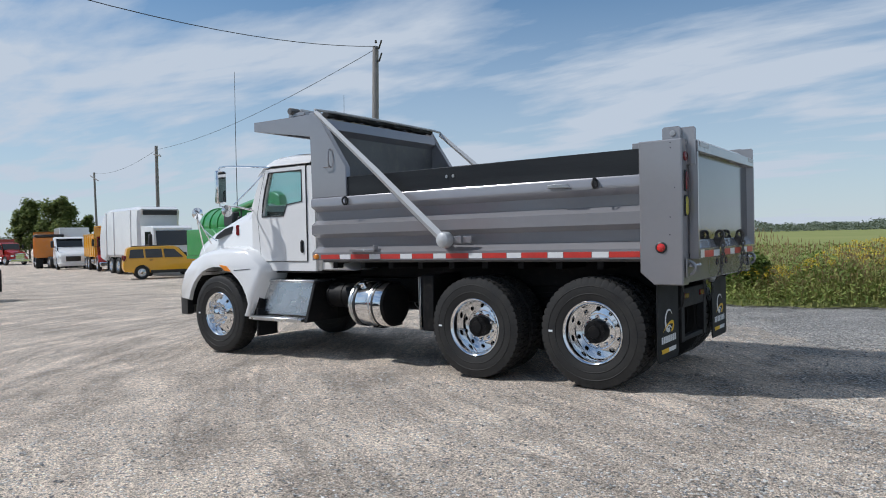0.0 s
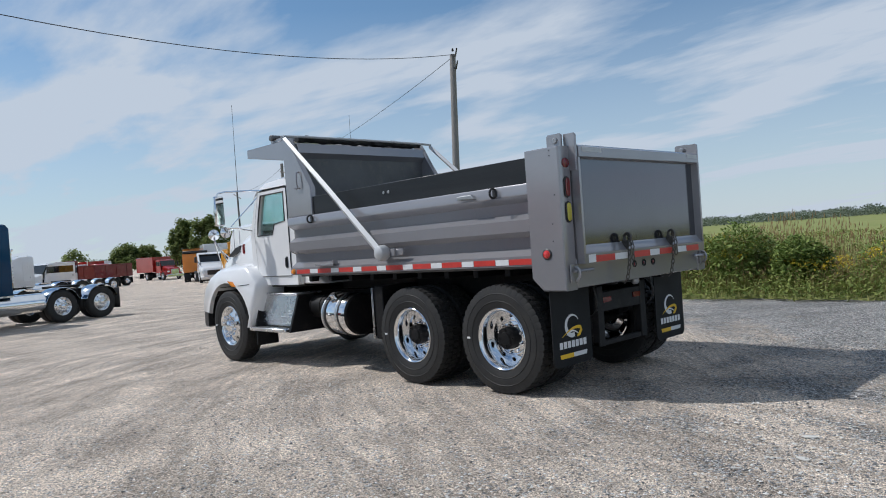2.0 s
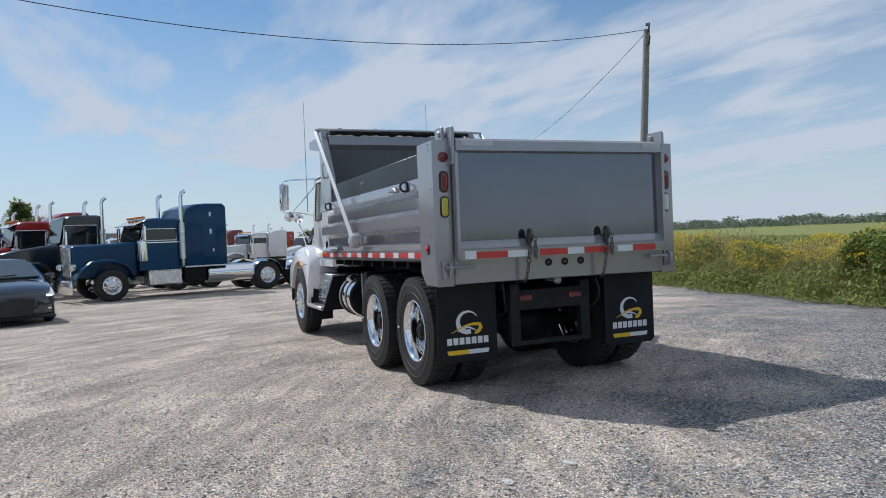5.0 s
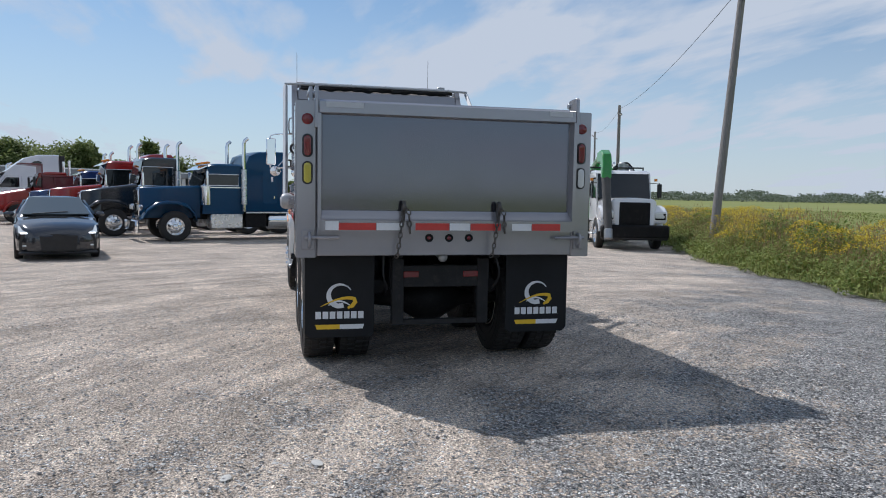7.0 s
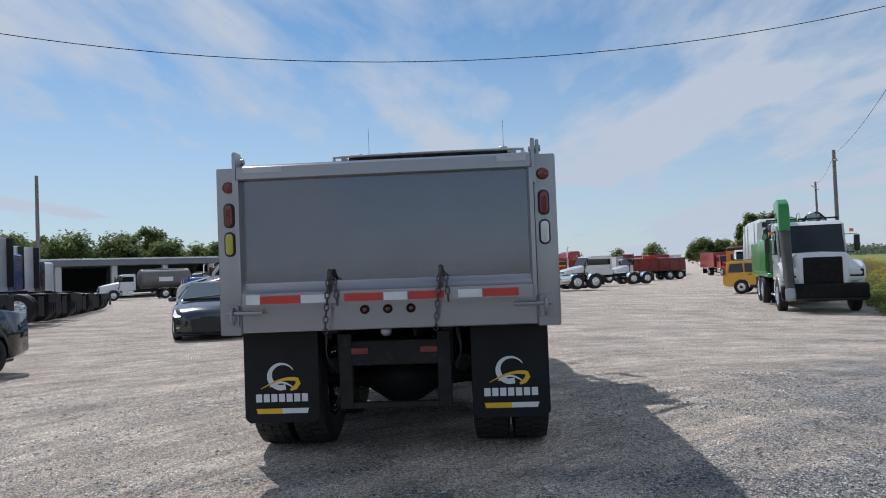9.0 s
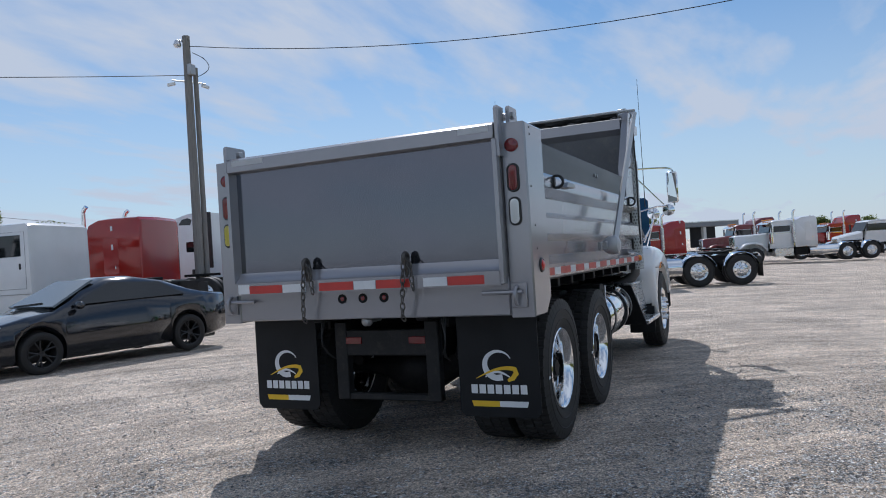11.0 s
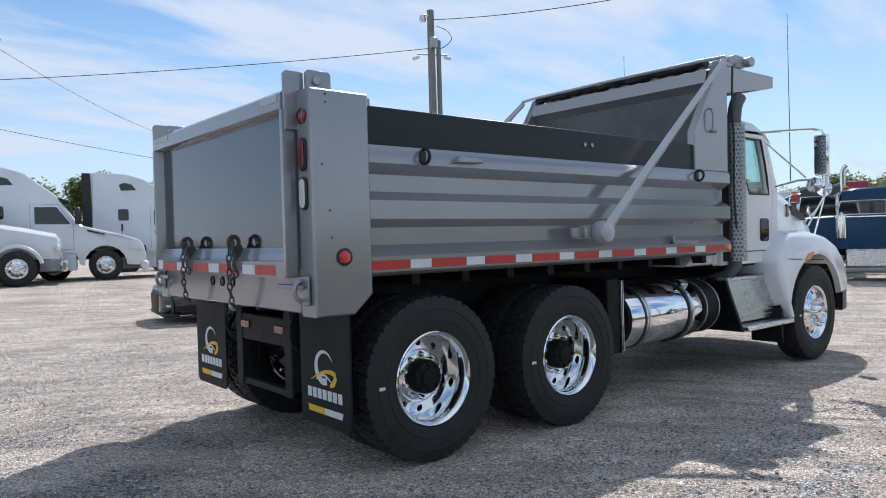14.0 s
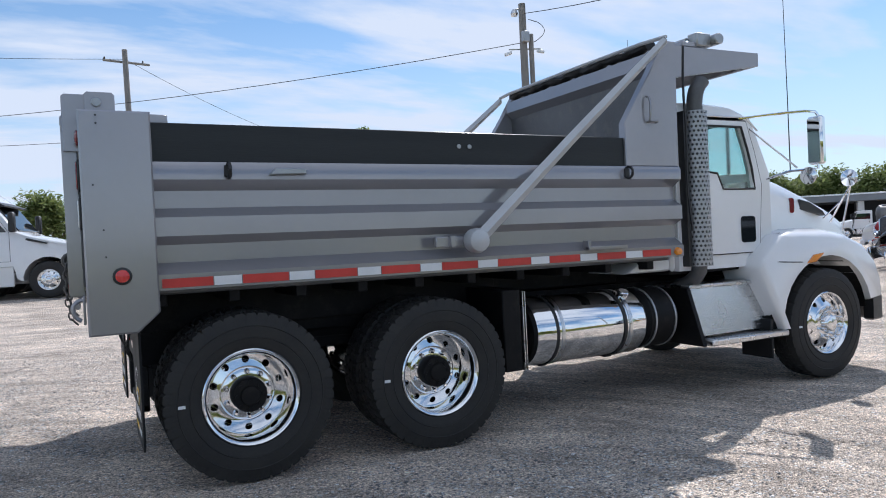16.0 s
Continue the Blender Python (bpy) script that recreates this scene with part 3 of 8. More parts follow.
for s in (1, -1):
    yc = s * 0.385
    hook = part("chain_hook", Geo().tube([(-0.088 + 0.034 * math.cos(a), yc, 1.385 + 0.038 * math.sin(a)) for a in [2 * math.pi * k / 14 for k in range(15)]], 0.014, 6).prism([(-0.086, 1.262), (-0.105, 1.345), (-0.065, 1.355), (-0.040, 1.372), (-0.030, 1.345), (-0.060, 1.27)], "y", yc - 0.011, yc + 0.011, 0.003), RUST, gate, "rusty steel lug for a chain")
    part("chain", link_chain([(-0.11, yc, 1.40), (-0.115, yc + 0.015, 1.28), (-0.11, yc + 0.03, 1.12), (-0.09, yc + 0.045, 1.00), (-0.06, yc + 0.05, 0.965)]), RUST, hook, "rusty steel chain")
    part("chain", link_chain([(-0.10, yc, 1.41), (-0.11, yc - 0.04, 1.33), (-0.108, yc - 0.045, 1.22), (-0.10, yc - 0.05, 1.17)]), RUST, hook)

# reflective tape along the box
for s in (1, -1):
    x = 0.385
    k = 0
    while x < 4.24:
        w = 0.285 if k % 2 == 0 else 0.165
        part("reflector_strip", Geo().box(x, min(x + w - 0.006, 4.27), s * 1.1515, s * 1.154, 1.205, 1.258, 0.0), RED_TAPE if k % 2 == 0 else WHITE_TAPE, dump)
        x += w
        k += 1
    part("amber_marker", Geo().lathe([(0.034, 0.0), (0.034, 0.012), (0.026, 0.026), (0.0, 0.032)], (4.335, s * 1.150, 1.235), (0, s, 0), 18), AMBER_LENS, dump)
    for x in (0.78, 3.86):
        part("tie_ring", Geo().tube([(x, s * (1.178 + 0.045 * math.cos(a)), 1.885 + 0.045 * math.sin(a)) for a in [2 * math.pi * k / 14 for k in range(15)]], 0.011, 6).box(x - 0.022, x + 0.022, s * 1.148, s * 1.166, 1.85, 1.92, 0.004), DARK_TRIM, dump)
    part("board_bracket", Geo().prism([(1.02, 1.86), (1.25, 1.865), (1.25, 1.895), (1.20, 1.90), (1.06, 1.90)], "y", s * 1.152, s * 1.195, 0.006), GALV, dump)
    part("step_bracket", Geo().box(3.42, 3.80, s * 1.150, s * 1.20, 1.285, 1.315, 0.005).box(3.42, 3.45, s * 1.12, s * 1.19, 1.29, 1.36, 0.004), STEEL_GREY, dump)

# tarp gear
for s in (1, -1):
    a, b = Vector((2.43, s * 1.245, 1.408)), Vector((4.235, s * 1.215, 2.955))
    arm = part("tarp_arm", Geo().loft([[p + w for w in (Vector((-0.02 * k, 0.0, 0.03 * k)), Vector((0.0, s * 0.028, 0.0)), Vector((0.02 * k, 0, -0.03 * k)), Vector((0.0, -s * 0.028, 0)))] for p, k in ((a, 1.35), (a.lerp(b, 0.5), 1.15), (b, 0.85))]), ARM_PAINT, dump, "light grey tarp arm")
    part("arm_pivot", Geo().lathe([(0.0, -0.075), (0.06, -0.07), (0.085, -0.03), (0.088, 0.02), (0.075, 0.055), (0.04, 0.072), (0.0, 0.075)], (2.42, s * 1.225, 1.400), (0, s, 0), 20), ARM_PAINT, arm)
    part("pivot_plate", Geo().box(2.13, 2.37, s * 1.152, s * 1.185, 1.365, 1.435, 0.005).box(2.23, 2.27, s * 1.17, s * 1.215, 1.36, 1.44, 0.004), STEEL_GREY, arm)
part("tarp_bow", Geo().tube([(4.24, 1.225, 2.985), (4.20, 1.0, 2.985), (4.2, 0, 2.99), (4.20, -1.0, 2.985), (4.24, -1.225, 2.985)], 0.017, 8), ARM_PAINT, dump)
rings = []
for i in range(41):
    yy = -1.02 + 2.04 * i / 40
    sag = 0.018 * math.sin(i * 1.9) + 0.014 * math.sin(i * 0.7 + 1)
    rings.append([(4.27 + 0.050 * math.cos(a) * (1 + 0.14 * math.sin(3 * a + i)), yy, 2.965 + sag * 0.5 + 0.042 * math.sin(a) * (1 + 0.12 * math.sin(2 * a + i * 1.3))) for a in [2 * math.pi * k / 12 for k in range(12)]])
part("rolled_tarp", Geo().loft(rings), TARP, dump, "rolled black vinyl tarp")
part("tarp_roller", Geo().cyl((4.72, -0.95, 3.075), (4.72, 0.95, 3.075), 0.024, n=12), GALV, dump)
for s in (1, -1):
    part("roller_bracket", Geo().box(4.60, 4.86, s * 0.93, s * 1.02, 3.00, 3.045, 0.006), STEEL_GREY, dump)
part("tarp_motor", Geo().box(4.74, 4.90, -1.04, -0.93, 3.01, 3.13, 0.012).cyl((4.93, -0.97, 3.075), (4.93, -1.10, 3.075), 0.050, n=18, bevel=0.008), GALV, dump, "grey tarp motor")
part("roller_cap", Geo().cyl((4.80, 0.92, 3.07), (4.80, 1.06, 3.07), 0.042, n=16, bevel=0.008), GREY_DARK, dump)

# chassis
both("frame_rail", lambda s: Geo().prism([(s * 0.36, 0.66), (s * 0.43, 0.66), (s * 0.43, 0.93), (s * 0.36, 0.93)], "x", 0.30, 6.75), BLACK)
both("box_runner", lambda s: Geo().box(0.05, 4.30, s * 0.36, s * 0.45, 0.95, 1.16, 0.01), BLACK)
for x in [0.35 + 0.42 * i for i in range(10)]:
    part("crossmember", Geo().box(x, x + 0.07, -1.03, 1.03, 1.09, 1.165, 0.006), BLACK, dump)
part("rear_crossmember", Geo().box(0.27, 0.36, -0.41, 0.41, 0.677, 0.870, 0.008), UNDER, dump)
both("underride_post", lambda s: Geo().box(0.264, 0.34, s * 0.315, s * 0.415, 0.345, 0.93, 0.006), UNDER)
part("underride_bar", Geo().box(0.275, 0.335, -0.415, 0.415, 0.345, 0.392, 0.006), UNDER, dump)
both("rear_reflector", lambda s: Geo().box(0.258, 0.272, s * 0.19, s * 0.32, 0.765, 0.818, 0.003), RED_LENS)
part("pintle_hook", Geo().cyl((0.10, 0.03, 0.955), (0.27, 0.03, 0.955), 0.018, n=10).sphere((0.09, 0.03, 0.955), 0.042, 12), GALV, dump)
for s in (1, -1):
    for k in range(3):
        part("air_hose", Geo().tube([(0.26 - 0.015 * k, s * 0.48 + 0.008 * k, 0.95), (0.20 + 0.01 * k, s * 0.50, 0.80 - 0.01 * k), (0.25, s * (0.47 - 0.01 * k), 0.68), (0.40, s * 0.45, 0.62)], 0.006, 5, 1), DARK_TRIM, dump)
for x in (0.845, 2.212):
    part("axle", Geo().lathe([(0.055, -0.98), (0.06, -0.5), (0.085, -0.30), (0.20, -0.12), (0.225, 0.0), (0.20, 0.12), (0.085, 0.30), (0.06, 0.5), (0.055, 0.98)], (x, 0, 0.505), (0, 1, 0), 18), BLACK, dump)
part("front_axle", Geo().box(5.88, 6.04, -0.95, 0.95, 0.36, 0.46, 0.02), BLACK, dump)
part("drive_shaft", Geo().cyl((2.2, 0, 0.55), (4.9, 0, 0.72), 0.06, n=12), BLACK, dump)
# lowered to block the bright ground that shows through under the truck
part("gearbox", Geo().box(4.8, 5.9, -0.34, 0.34, 0.36, 1.0, 0.05).box(5.9, 6.7, -0.35, 0.35, 0.42, 1.25, 0.05), BLACK, dump)
both("spring_pack", lambda s: Geo().tube([(0.55, s * 0.40, 0.60), (1.1, s * 0.40, 0.74), (1.53, s * 0.40, 0.78), (2.0, s * 0.40, 0.74), (2.5, s * 0.40, 0.60)], 0.05, 6, 1), BLACK)
# added, not seen: black chambers that darken the view beneath the box
for x in (0.62, 1.95):
    both("brake_chamber", lambda s: Geo().lathe([(0.0, -0.13), (0.06, -0.12), (0.088, -0.07), (0.094, 0.0), (0.088, 0.06), (0.07, 0.12), (0.0, 0.13)], (x, s * 0.50, 0.66), (1, 0, 0), 18), UNDER)
both("wheel_well_plate", lambda s: Geo().box(0.30, 3.0, s * 0.47, s * 0.49, 0.88, 1.16, 0.004), BLACK)
for x, z in ((0.88, 0.512), (2.183, 0.491)):
    for s in (1, -1):
        wheel(dump, x, s * 1.045, z, "drive", True, scale=1.025)
        wheel(dump, x, s * 0.730, z, "drive", True, True, scale=1.025)
for s in (1, -1):
    wheel(dump, 6.32, s * 1.065, 0.441, "steer", True, scale=1.025)


# mud flaps with a printed emblem: a bent stroke, a yellow swoosh, a row of letter-high blocks and a two-colour bar
def ribbon(pts, widths, x, flip=1):
    """A flat stroke of changing width in the y-z plane, 3 mm proud of the flap."""
    v, f = [], []
    for i, (p, w) in enumerate(zip(pts, widths)):
        a, b = pts[max(i - 1, 0)], pts[min(i + 1, len(pts) - 1)]
        d = Vector((b[0] - a[0], b[1] - a[1])).normalized()
        nn = Vector((-d.y, d.x)) * w / 2
        for q in ((p[0] + nn.x, p[1] + nn.y), (p[0] - nn.x, p[1] - nn.y)):
            v.append((x, q[0], q[1]))
    for i in range(len(pts) - 1):
        f.append((2 * i, 2 * i + 1, 2 * i + 3, 2 * i + 2))
    return Geo().add(v, f)


for s in (1, -1):
    yc = s * 0.845
    outline = [(yc - 0.28, 0.98), (yc + 0.28, 0.98), (yc + 0.28, 0.295), (yc + 0.245, 0.258), (yc - 0.245, 0.258), (yc - 0.28, 0.295)]
    flap = part("mud_flap", Geo().prism(outline, "x", 0.245, 0.258, 0.002), FLAP, dump, "black rubber mud flap with a white and yellow printed emblem")
    X = 0.2435
    def P(u, w):            # u to the right as seen from behind, w up
        return (yc - u, w - 0.07)
    arc = [P(0.005 + 0.095 * math.cos(a), 0.690 + 0.093 * math.sin(a)) for a in [radians(28 + 232 * k / 22) for k in range(23)]]
    arc += [P(-0.02 + 0.05 * k, 0.598 + 0.006 * k) for k in range(1, 2)]
    part("emblem_stroke", ribbon(arc, [0.006 + 0.036 * min(1, 1.3 * k / 22) for k in range(24)], X), WHITE_INK, flap, "white printed stroke", 0)
    sw = [P(-0.155 + 0.27 * k / 14, 0.595 + 0.072 * math.sin(math.pi * 0.62 * k / 14)) for k in range(15)] + [P(0.125, 0.632), P(0.10, 0.598), P(0.065, 0.580)]
    part("emblem_swoosh", ribbon(sw, [0.004 + 0.030 * k / 15 for k in range(15)] + [0.036, 0.034, 0.018], X - 0.0006), YELLOW_INK, flap, "yellow printed swoosh", 0)
    inner = [P(-0.09 + 0.17 * k / 8, 0.606 + 0.035 * math.sin(math.pi * k / 8)) for k in range(9)]
    part("emblem_stroke", ribbon(inner, [0.004 + 0.012 * math.sin(math.pi * (k + 1) / 10) for k in range(9)], X - 0.0012), WHITE_INK, flap, "", 0)
    for k in range(7):
        u0 = -0.20 + 0.0572 * k
        part("print_block", Geo().add([(X, *P(u0 + du, w)) for du, w in ((0.005, 0.490), (0.050, 0.490), (0.050, 0.552), (0.005, 0.552))], [(0, 1, 2, 3)]), WHITE_INK, flap, "", 0)
    part("print_bar", Geo().add([(X, *P(u, w)) for u, w in ((-0.185, 0.400), (0.0, 0.400), (0.0, 0.440), (-0.197, 0.440))], [(0, 1, 2, 3)]), YELLOW_INK, flap, "yellow printed bar", 0)
    part("print_bar", Geo().add([(X, *P(u, w)) for u, w in ((0.0, 0.400), (0.188, 0.400), (0.20, 0.440), (0.0, 0.440))], [(0, 1, 2, 3)]), WHITE_INK, flap, "white printed bar", 0)
    part("flap_hanger", Geo().box(0.245, 0.275, yc - 0.29, yc + 0.29, 0.965, 1.0, 0.004), BLACK, flap)


# ---- cab of the dump truck ----
WIN = [(5.235, 2.325), (4.69, 2.325), (4.69, 1.93), (4.94, 1.90), (5.00, 1.76), (5.37, 1.76), (5.345, 1.95), (5.30, 2.12)]
OUT = [(5.33, 2.42), (4.50, 2.42), (4.50, 1.93), (4.50, 1.05), (5.00, 1.05), (5.57, 1.05), (5.57, 1.86), (5.49, 2.05)]
DOOR = [(5.29, 2.375), (4.63, 2.375), (4.63, 1.93), (4.63, 1.18), (5.00, 1.18), (5.40, 1.18), (5.45, 1.80), (5.38, 2.10)]
both("cab_side", lambda s: ring_plate(Geo(), OUT, WIN, s * 0.93, s * 0.99), WHITE, label="white cab side")
doors = both("door", lambda s: ring_plate(Geo(), DOOR, [((x - 5.0) * 0.985 + 5.0, (z - 2.05) * 0.985 + 2.05) for x, z in WIN], s * 0.985, s * 1.004), WHITE, label="white cab door")
for s, d in zip((1, -1), doors):
    part("door_seal", Geo().tube([(x, s * 0.997, z) for x, z in [((p[0] - 5.02) * 1.012 + 5.02, (p[1] - 1.78) * 1.008 + 1.78) for p in DOOR + DOOR[:1]]], 0.006, 5), DARK_TRIM, d)
    part("window_seal", Geo().tube([(x, s * 1.003, z) for x, z in WIN + WIN[:1]], 0.011, 5), DARK_TRIM, d)
    pane = part("window_pane", Geo().prism(WIN, "y", s * 0.955, s * 0.961), GLASS, d, "green-tinted side window")
    pane.visible_shadow = False
    part("door_handle", Geo().prism(rounded(0.05, 0.16, 0.02, 4, 4.70, 1.36), "y", s * 1.0, s * 1.012, 0.003).prism(rounded(0.022, 0.12, 0.01, 3, 4.70, 1.36), "y", s * 1.01, s * 1.03, 0.003), DARK_TRIM, d, "black door handle")
    part("drip_rail", Geo().tube([(4.55, s * 0.995, 2.41), (5.30, s * 0.995, 2.415), (5.44, s * 0.99, 2.30)], 0.010, 5), WHITE, d)
part("peep_window", Geo().prism(rounded(0.17, 0.24, 0.03, 4, 5.27, 1.39), "y", -1.003, -1.012, 0.003), DARK_GLASS, doors[1], "small dark lower window")
part("cab_back", Geo().box(4.45, 4.50, -0.96, 0.96, 1.05, 2.42, 0.02), WHITE, dump)
part("cab_floor", Geo().box(4.45, 5.58, -0.93, 0.93, 1.02, 1.08, 0.01), BLACK, dump)
roof_rings = []
for yy, dz, dx in ((-0.99, -0.10, 0.02), (-0.965, -0.035, 0.01), (-0.88, 0.0, 0.0), (-0.4, 0.018, 0.0), (0.4, 0.018, 0.0), (0.88, 0.0, 0.0), (0.965, -0.035, 0.01), (0.99, -0.10, 0.02)):
    roof_rings.append([(4.45 + dx, yy, 2.39), (4.46 + dx, yy, 2.47 + dz), (4.56, yy, 2.53 + dz), (4.85, yy, 2.545 + dz), (5.15, yy, 2.53 + dz), (5.27 - dx, yy, 2.49 + dz), (5.37 - dx, yy, 2.43 + dz * 0.4), (5.38 - dx, yy, 2.39)])
part("cab_roof", Geo().loft(roof_rings), WHITE, dump, "white rounded cab roof")
wind = part("windshield", Geo().prism([(5.35, 2.40), (5.36, 2.40), (5.60, 1.90), (5.59, 1.90)], "y", -0.90, 0.90), GLASS, dump)
wind.visible_shadow = False
both("a_pillar", lambda s: Geo().tube([(5.34, s * 0.95, 2.42), (5.47, s * 0.95, 2.12), (5.58, s * 0.94, 1.88)], 0.035, 8), WHITE)
part("dashboard", Geo().prism([(5.30, 1.1), (5.55, 1.1), (5.55, 1.84), (5.45, 1.84), (5.33, 1.72)], "y", -0.92, 0.92, 0.02), CABIN, dump)
part("steering_wheel", Geo().tube([(5.28 + 0.10 * math.sin(a), 0.45 + 0.22 * math.cos(a), 1.76 + 0.19 * math.sin(a)) for a in [2 * math.pi * k / 20 for k in range(21)]], 0.015, 6), CABIN, dump)
both("seat", lambda s: Geo().box(4.62, 5.10, s * 0.22, s * 0.72, 1.30, 1.48, 0.05).box(4.56, 4.72, s * 0.24, s * 0.70, 1.45, 2.02, 0.05).box(4.60, 4.70, s * 0.34, s * 0.60, 2.02, 2.20, 0.03), CABIN)
part("cab_skirt", Geo().prism([(4.00, 1.055), (4.52, 1.055), (4.52, 1.17), (4.16, 1.17)], "y", -0.93, 0.93, 0.02), WHITE, dump)
# hood
hood_rings = []
for x, hw, top, low in ((5.575, 0.95, 1.945, 1.06), (5.94, 0.90, 1.845, 1.03), (6.4, 0.83, 1.70, 1.0), (6.75, 0.76, 1.59, 0.95), (7.0, 0.70, 1.48, 0.92), (7.15, 0.64, 1.37, 0.90), (7.22, 0.58, 1.24, 0.9)):
    ring = [(x, -hw, low), (x, -hw * 1.01, top - 0.22), (x, -hw * 0.96, top - 0.09), (x, -hw * 0.84, top - 0.025), (x, -hw * 0.45, top), (x, 0, top + 0.012), (x, hw * 0.45, top), (x, hw * 0.84, top - 0.025), (x, hw * 0.96, top - 0.09), (x, hw * 1.01, top - 0.22), (x, hw, low)]
    hood_rings.append(ring)
hood = part("hood", Geo().loft(hood_rings), WHITE, dump, "white sloped hood")
part("grille", Geo().box(7.18, 7.245, -0.50, 0.50, 0.78, 1.22, 0.02), CHROME, hood)
for s in (1, -1):
    part("hood_vent", Geo().prism([(6.06, 1.56), (6.44, 1.49), (6.40, 1.54), (6.22, 1.63), (6.08, 1.66)], "y", s * 0.76, s * 0.893, 0.008), DARK_TRIM, hood, "black side vent")
    part("hood_emblem", Geo().prism(rounded(0.055, 0.15, 0.025, 4, 5.93, 1.60), "y", s * 0.82, s * 0.922, 0.004), RED_LENS, hood, "red oval emblem")
    part("hood_latch", Geo().box(5.55, 5.62, s * 0.97, s * 1.06, 1.20, 1.34, 0.03).tube([(5.60, s * 1.04, 1.33), (5.55, s * 1.07, 1.24), (5.58, s * 1.06, 1.10)], 0.022, 8, 1), DARK_TRIM, hood, "black rubber latch")
FENDER = [(5.475, 0.455), (5.395, 0.455), (5.30, 0.62), (5.13, 1.02), (5.16, 1.12), (5.40, 1.33), (5.62, 1.375), (6.02, 1.375), (6.32, 1.325), (6.58, 1.21), (6.76, 1.03), (6.84, 0.82), (6.85, 0.64), (6.62, 0.62)]
ARCH = [(6.0 + 0.60 * math.cos(radians(a)), 0.507 + 0.60 * math.sin(radians(a))) for a in range(14, 180, 12)] + [(5.42, 0.53)]


def fender(s):
    g = Geo()
    full = FENDER[2:] + ARCH[:-1] + [FENDER[0], FENDER[1]]
    n = len(full)
    cx, cz = 6.0, 0.9
    rings = []
    for yy, k in ((0.74, 0.0), (0.96, 0.0), (1.06, 0.22), (1.12, 0.55), (1.15, 1.0)):
        ring = []
        for i, (x, z) in enumerate(full):
            top = i < len(FENDER) - 2
            pull = (0.05 if i < 4 or i > 10 else 0.11) * k if top else 0.0
            d = Vector((cx - x, cz - z))
            d = d.normalized() * pull if d.length > 0 else d
            ring.append((x + d.x, s * yy, z + d.y))
        rings.append(ring)
    return g.loft(rings).moved(Matrix.Translation((0.09, 0, 0)))


fenders = [part("fender", fender(s), WHITE, dump, "white moulded front fender", 75) for s in (1, -1)]
for s, fd in zip((1, -1), fenders):
    part("turn_signal", Geo().prism([(5.80, 1.045), (5.88, 1.12), (6.01, 1.135), (5.90, 1.05)], "y", s * 1.145, s * 1.166, 0.004), AMBER_LENS, fd, "amber turn signal")
    part("wheel_liner", Geo().loft([[(6.07 + r * math.cos(radians(a)), yy, 0.507 + r * math.sin(radians(a))) for r, yy in ((0.612, s * 1.09), (0.612, s * 0.74), (0.622, s * 0.74), (0.622, s * 1.09))] for a in range(5, 180, 12)]), BLACK, fd)
    part("panel_gap", Geo().tube([(5.30, s * 1.135, 1.09), (5.50, s * 1.151, 1.075), (5.74, s * 1.152, 1.06)], 0.005, 5), DARK_TRIM, fd)
    part("mud_guard", Geo().box(5.36, 5.39, s * 0.80, s * 1.12, 0.20, 0.56, 0.006), FLAP, fd)
part("engine_block", Geo().box(5.80, 7.10, -0.72, 0.72, 0.62, 1.10, 0.03), BLACK, dump)
part("bumper", Geo().prism([(6.80, -1.12), (6.96, -1.0), (7.02, -0.6), (7.03, 0), (7.02, 0.6), (6.96, 1.0), (6.80, 1.12), (6.62, 1.15), (6.62, 1.05), (6.75, 0.95), (6.86, 0.6), (6.86, -0.6), (6.75, -0.95), (6.62, -1.05), (6.62, -1.15)], "z", 0.42, 0.68, 0.02).moved(Matrix.Translation((0.09, 0, 0))), DARK_TRIM, dump, "black bumper")
both("headlamp", lambda s: Geo().box(6.86, 6.97, s * 0.72, s * 1.0, 0.86, 1.06, 0.03), CLEAR_LENS)

# steps, tanks and boxes along the frame
PLATE = surface("diamond_plate", (0.66, 0.67, 0.68), 0.26, 1.0, vary=0.1, scale=6)


def diamond(s, x0, x1, z0, z1, y0, y1):
    """Raised lozenges on a plate between two heights; y runs from y0 below to y1 above."""
    g = Geo()
    rows, cols = 9, 24
    for i in range(rows):
        for j in range(cols):
            u, w = (j + 0.5) / cols, (i + 0.5) / rows
            x, z = x0 + (x1 - x0) * u, z0 + (z1 - z0) * w
            yy = s * (y0 + (y1 - y0) * w)
            a = 0.6 if (i + j) % 2 else -0.6
            dx, dz = 0.013 * math.cos(a), 0.013 * math.sin(a)
            ex, ez = -0.004 * math.sin(a), 0.004 * math.cos(a)
            g.add([(x - dx, yy, z - dz), (x + ex, yy, z + ez), (x + dx, yy, z + dz), (x - ex, yy, z - ez), (x, yy + s * 0.003, z)], [(0, 1, 4), (1, 2, 4), (2, 3, 4), (3, 0, 4)])
    return g


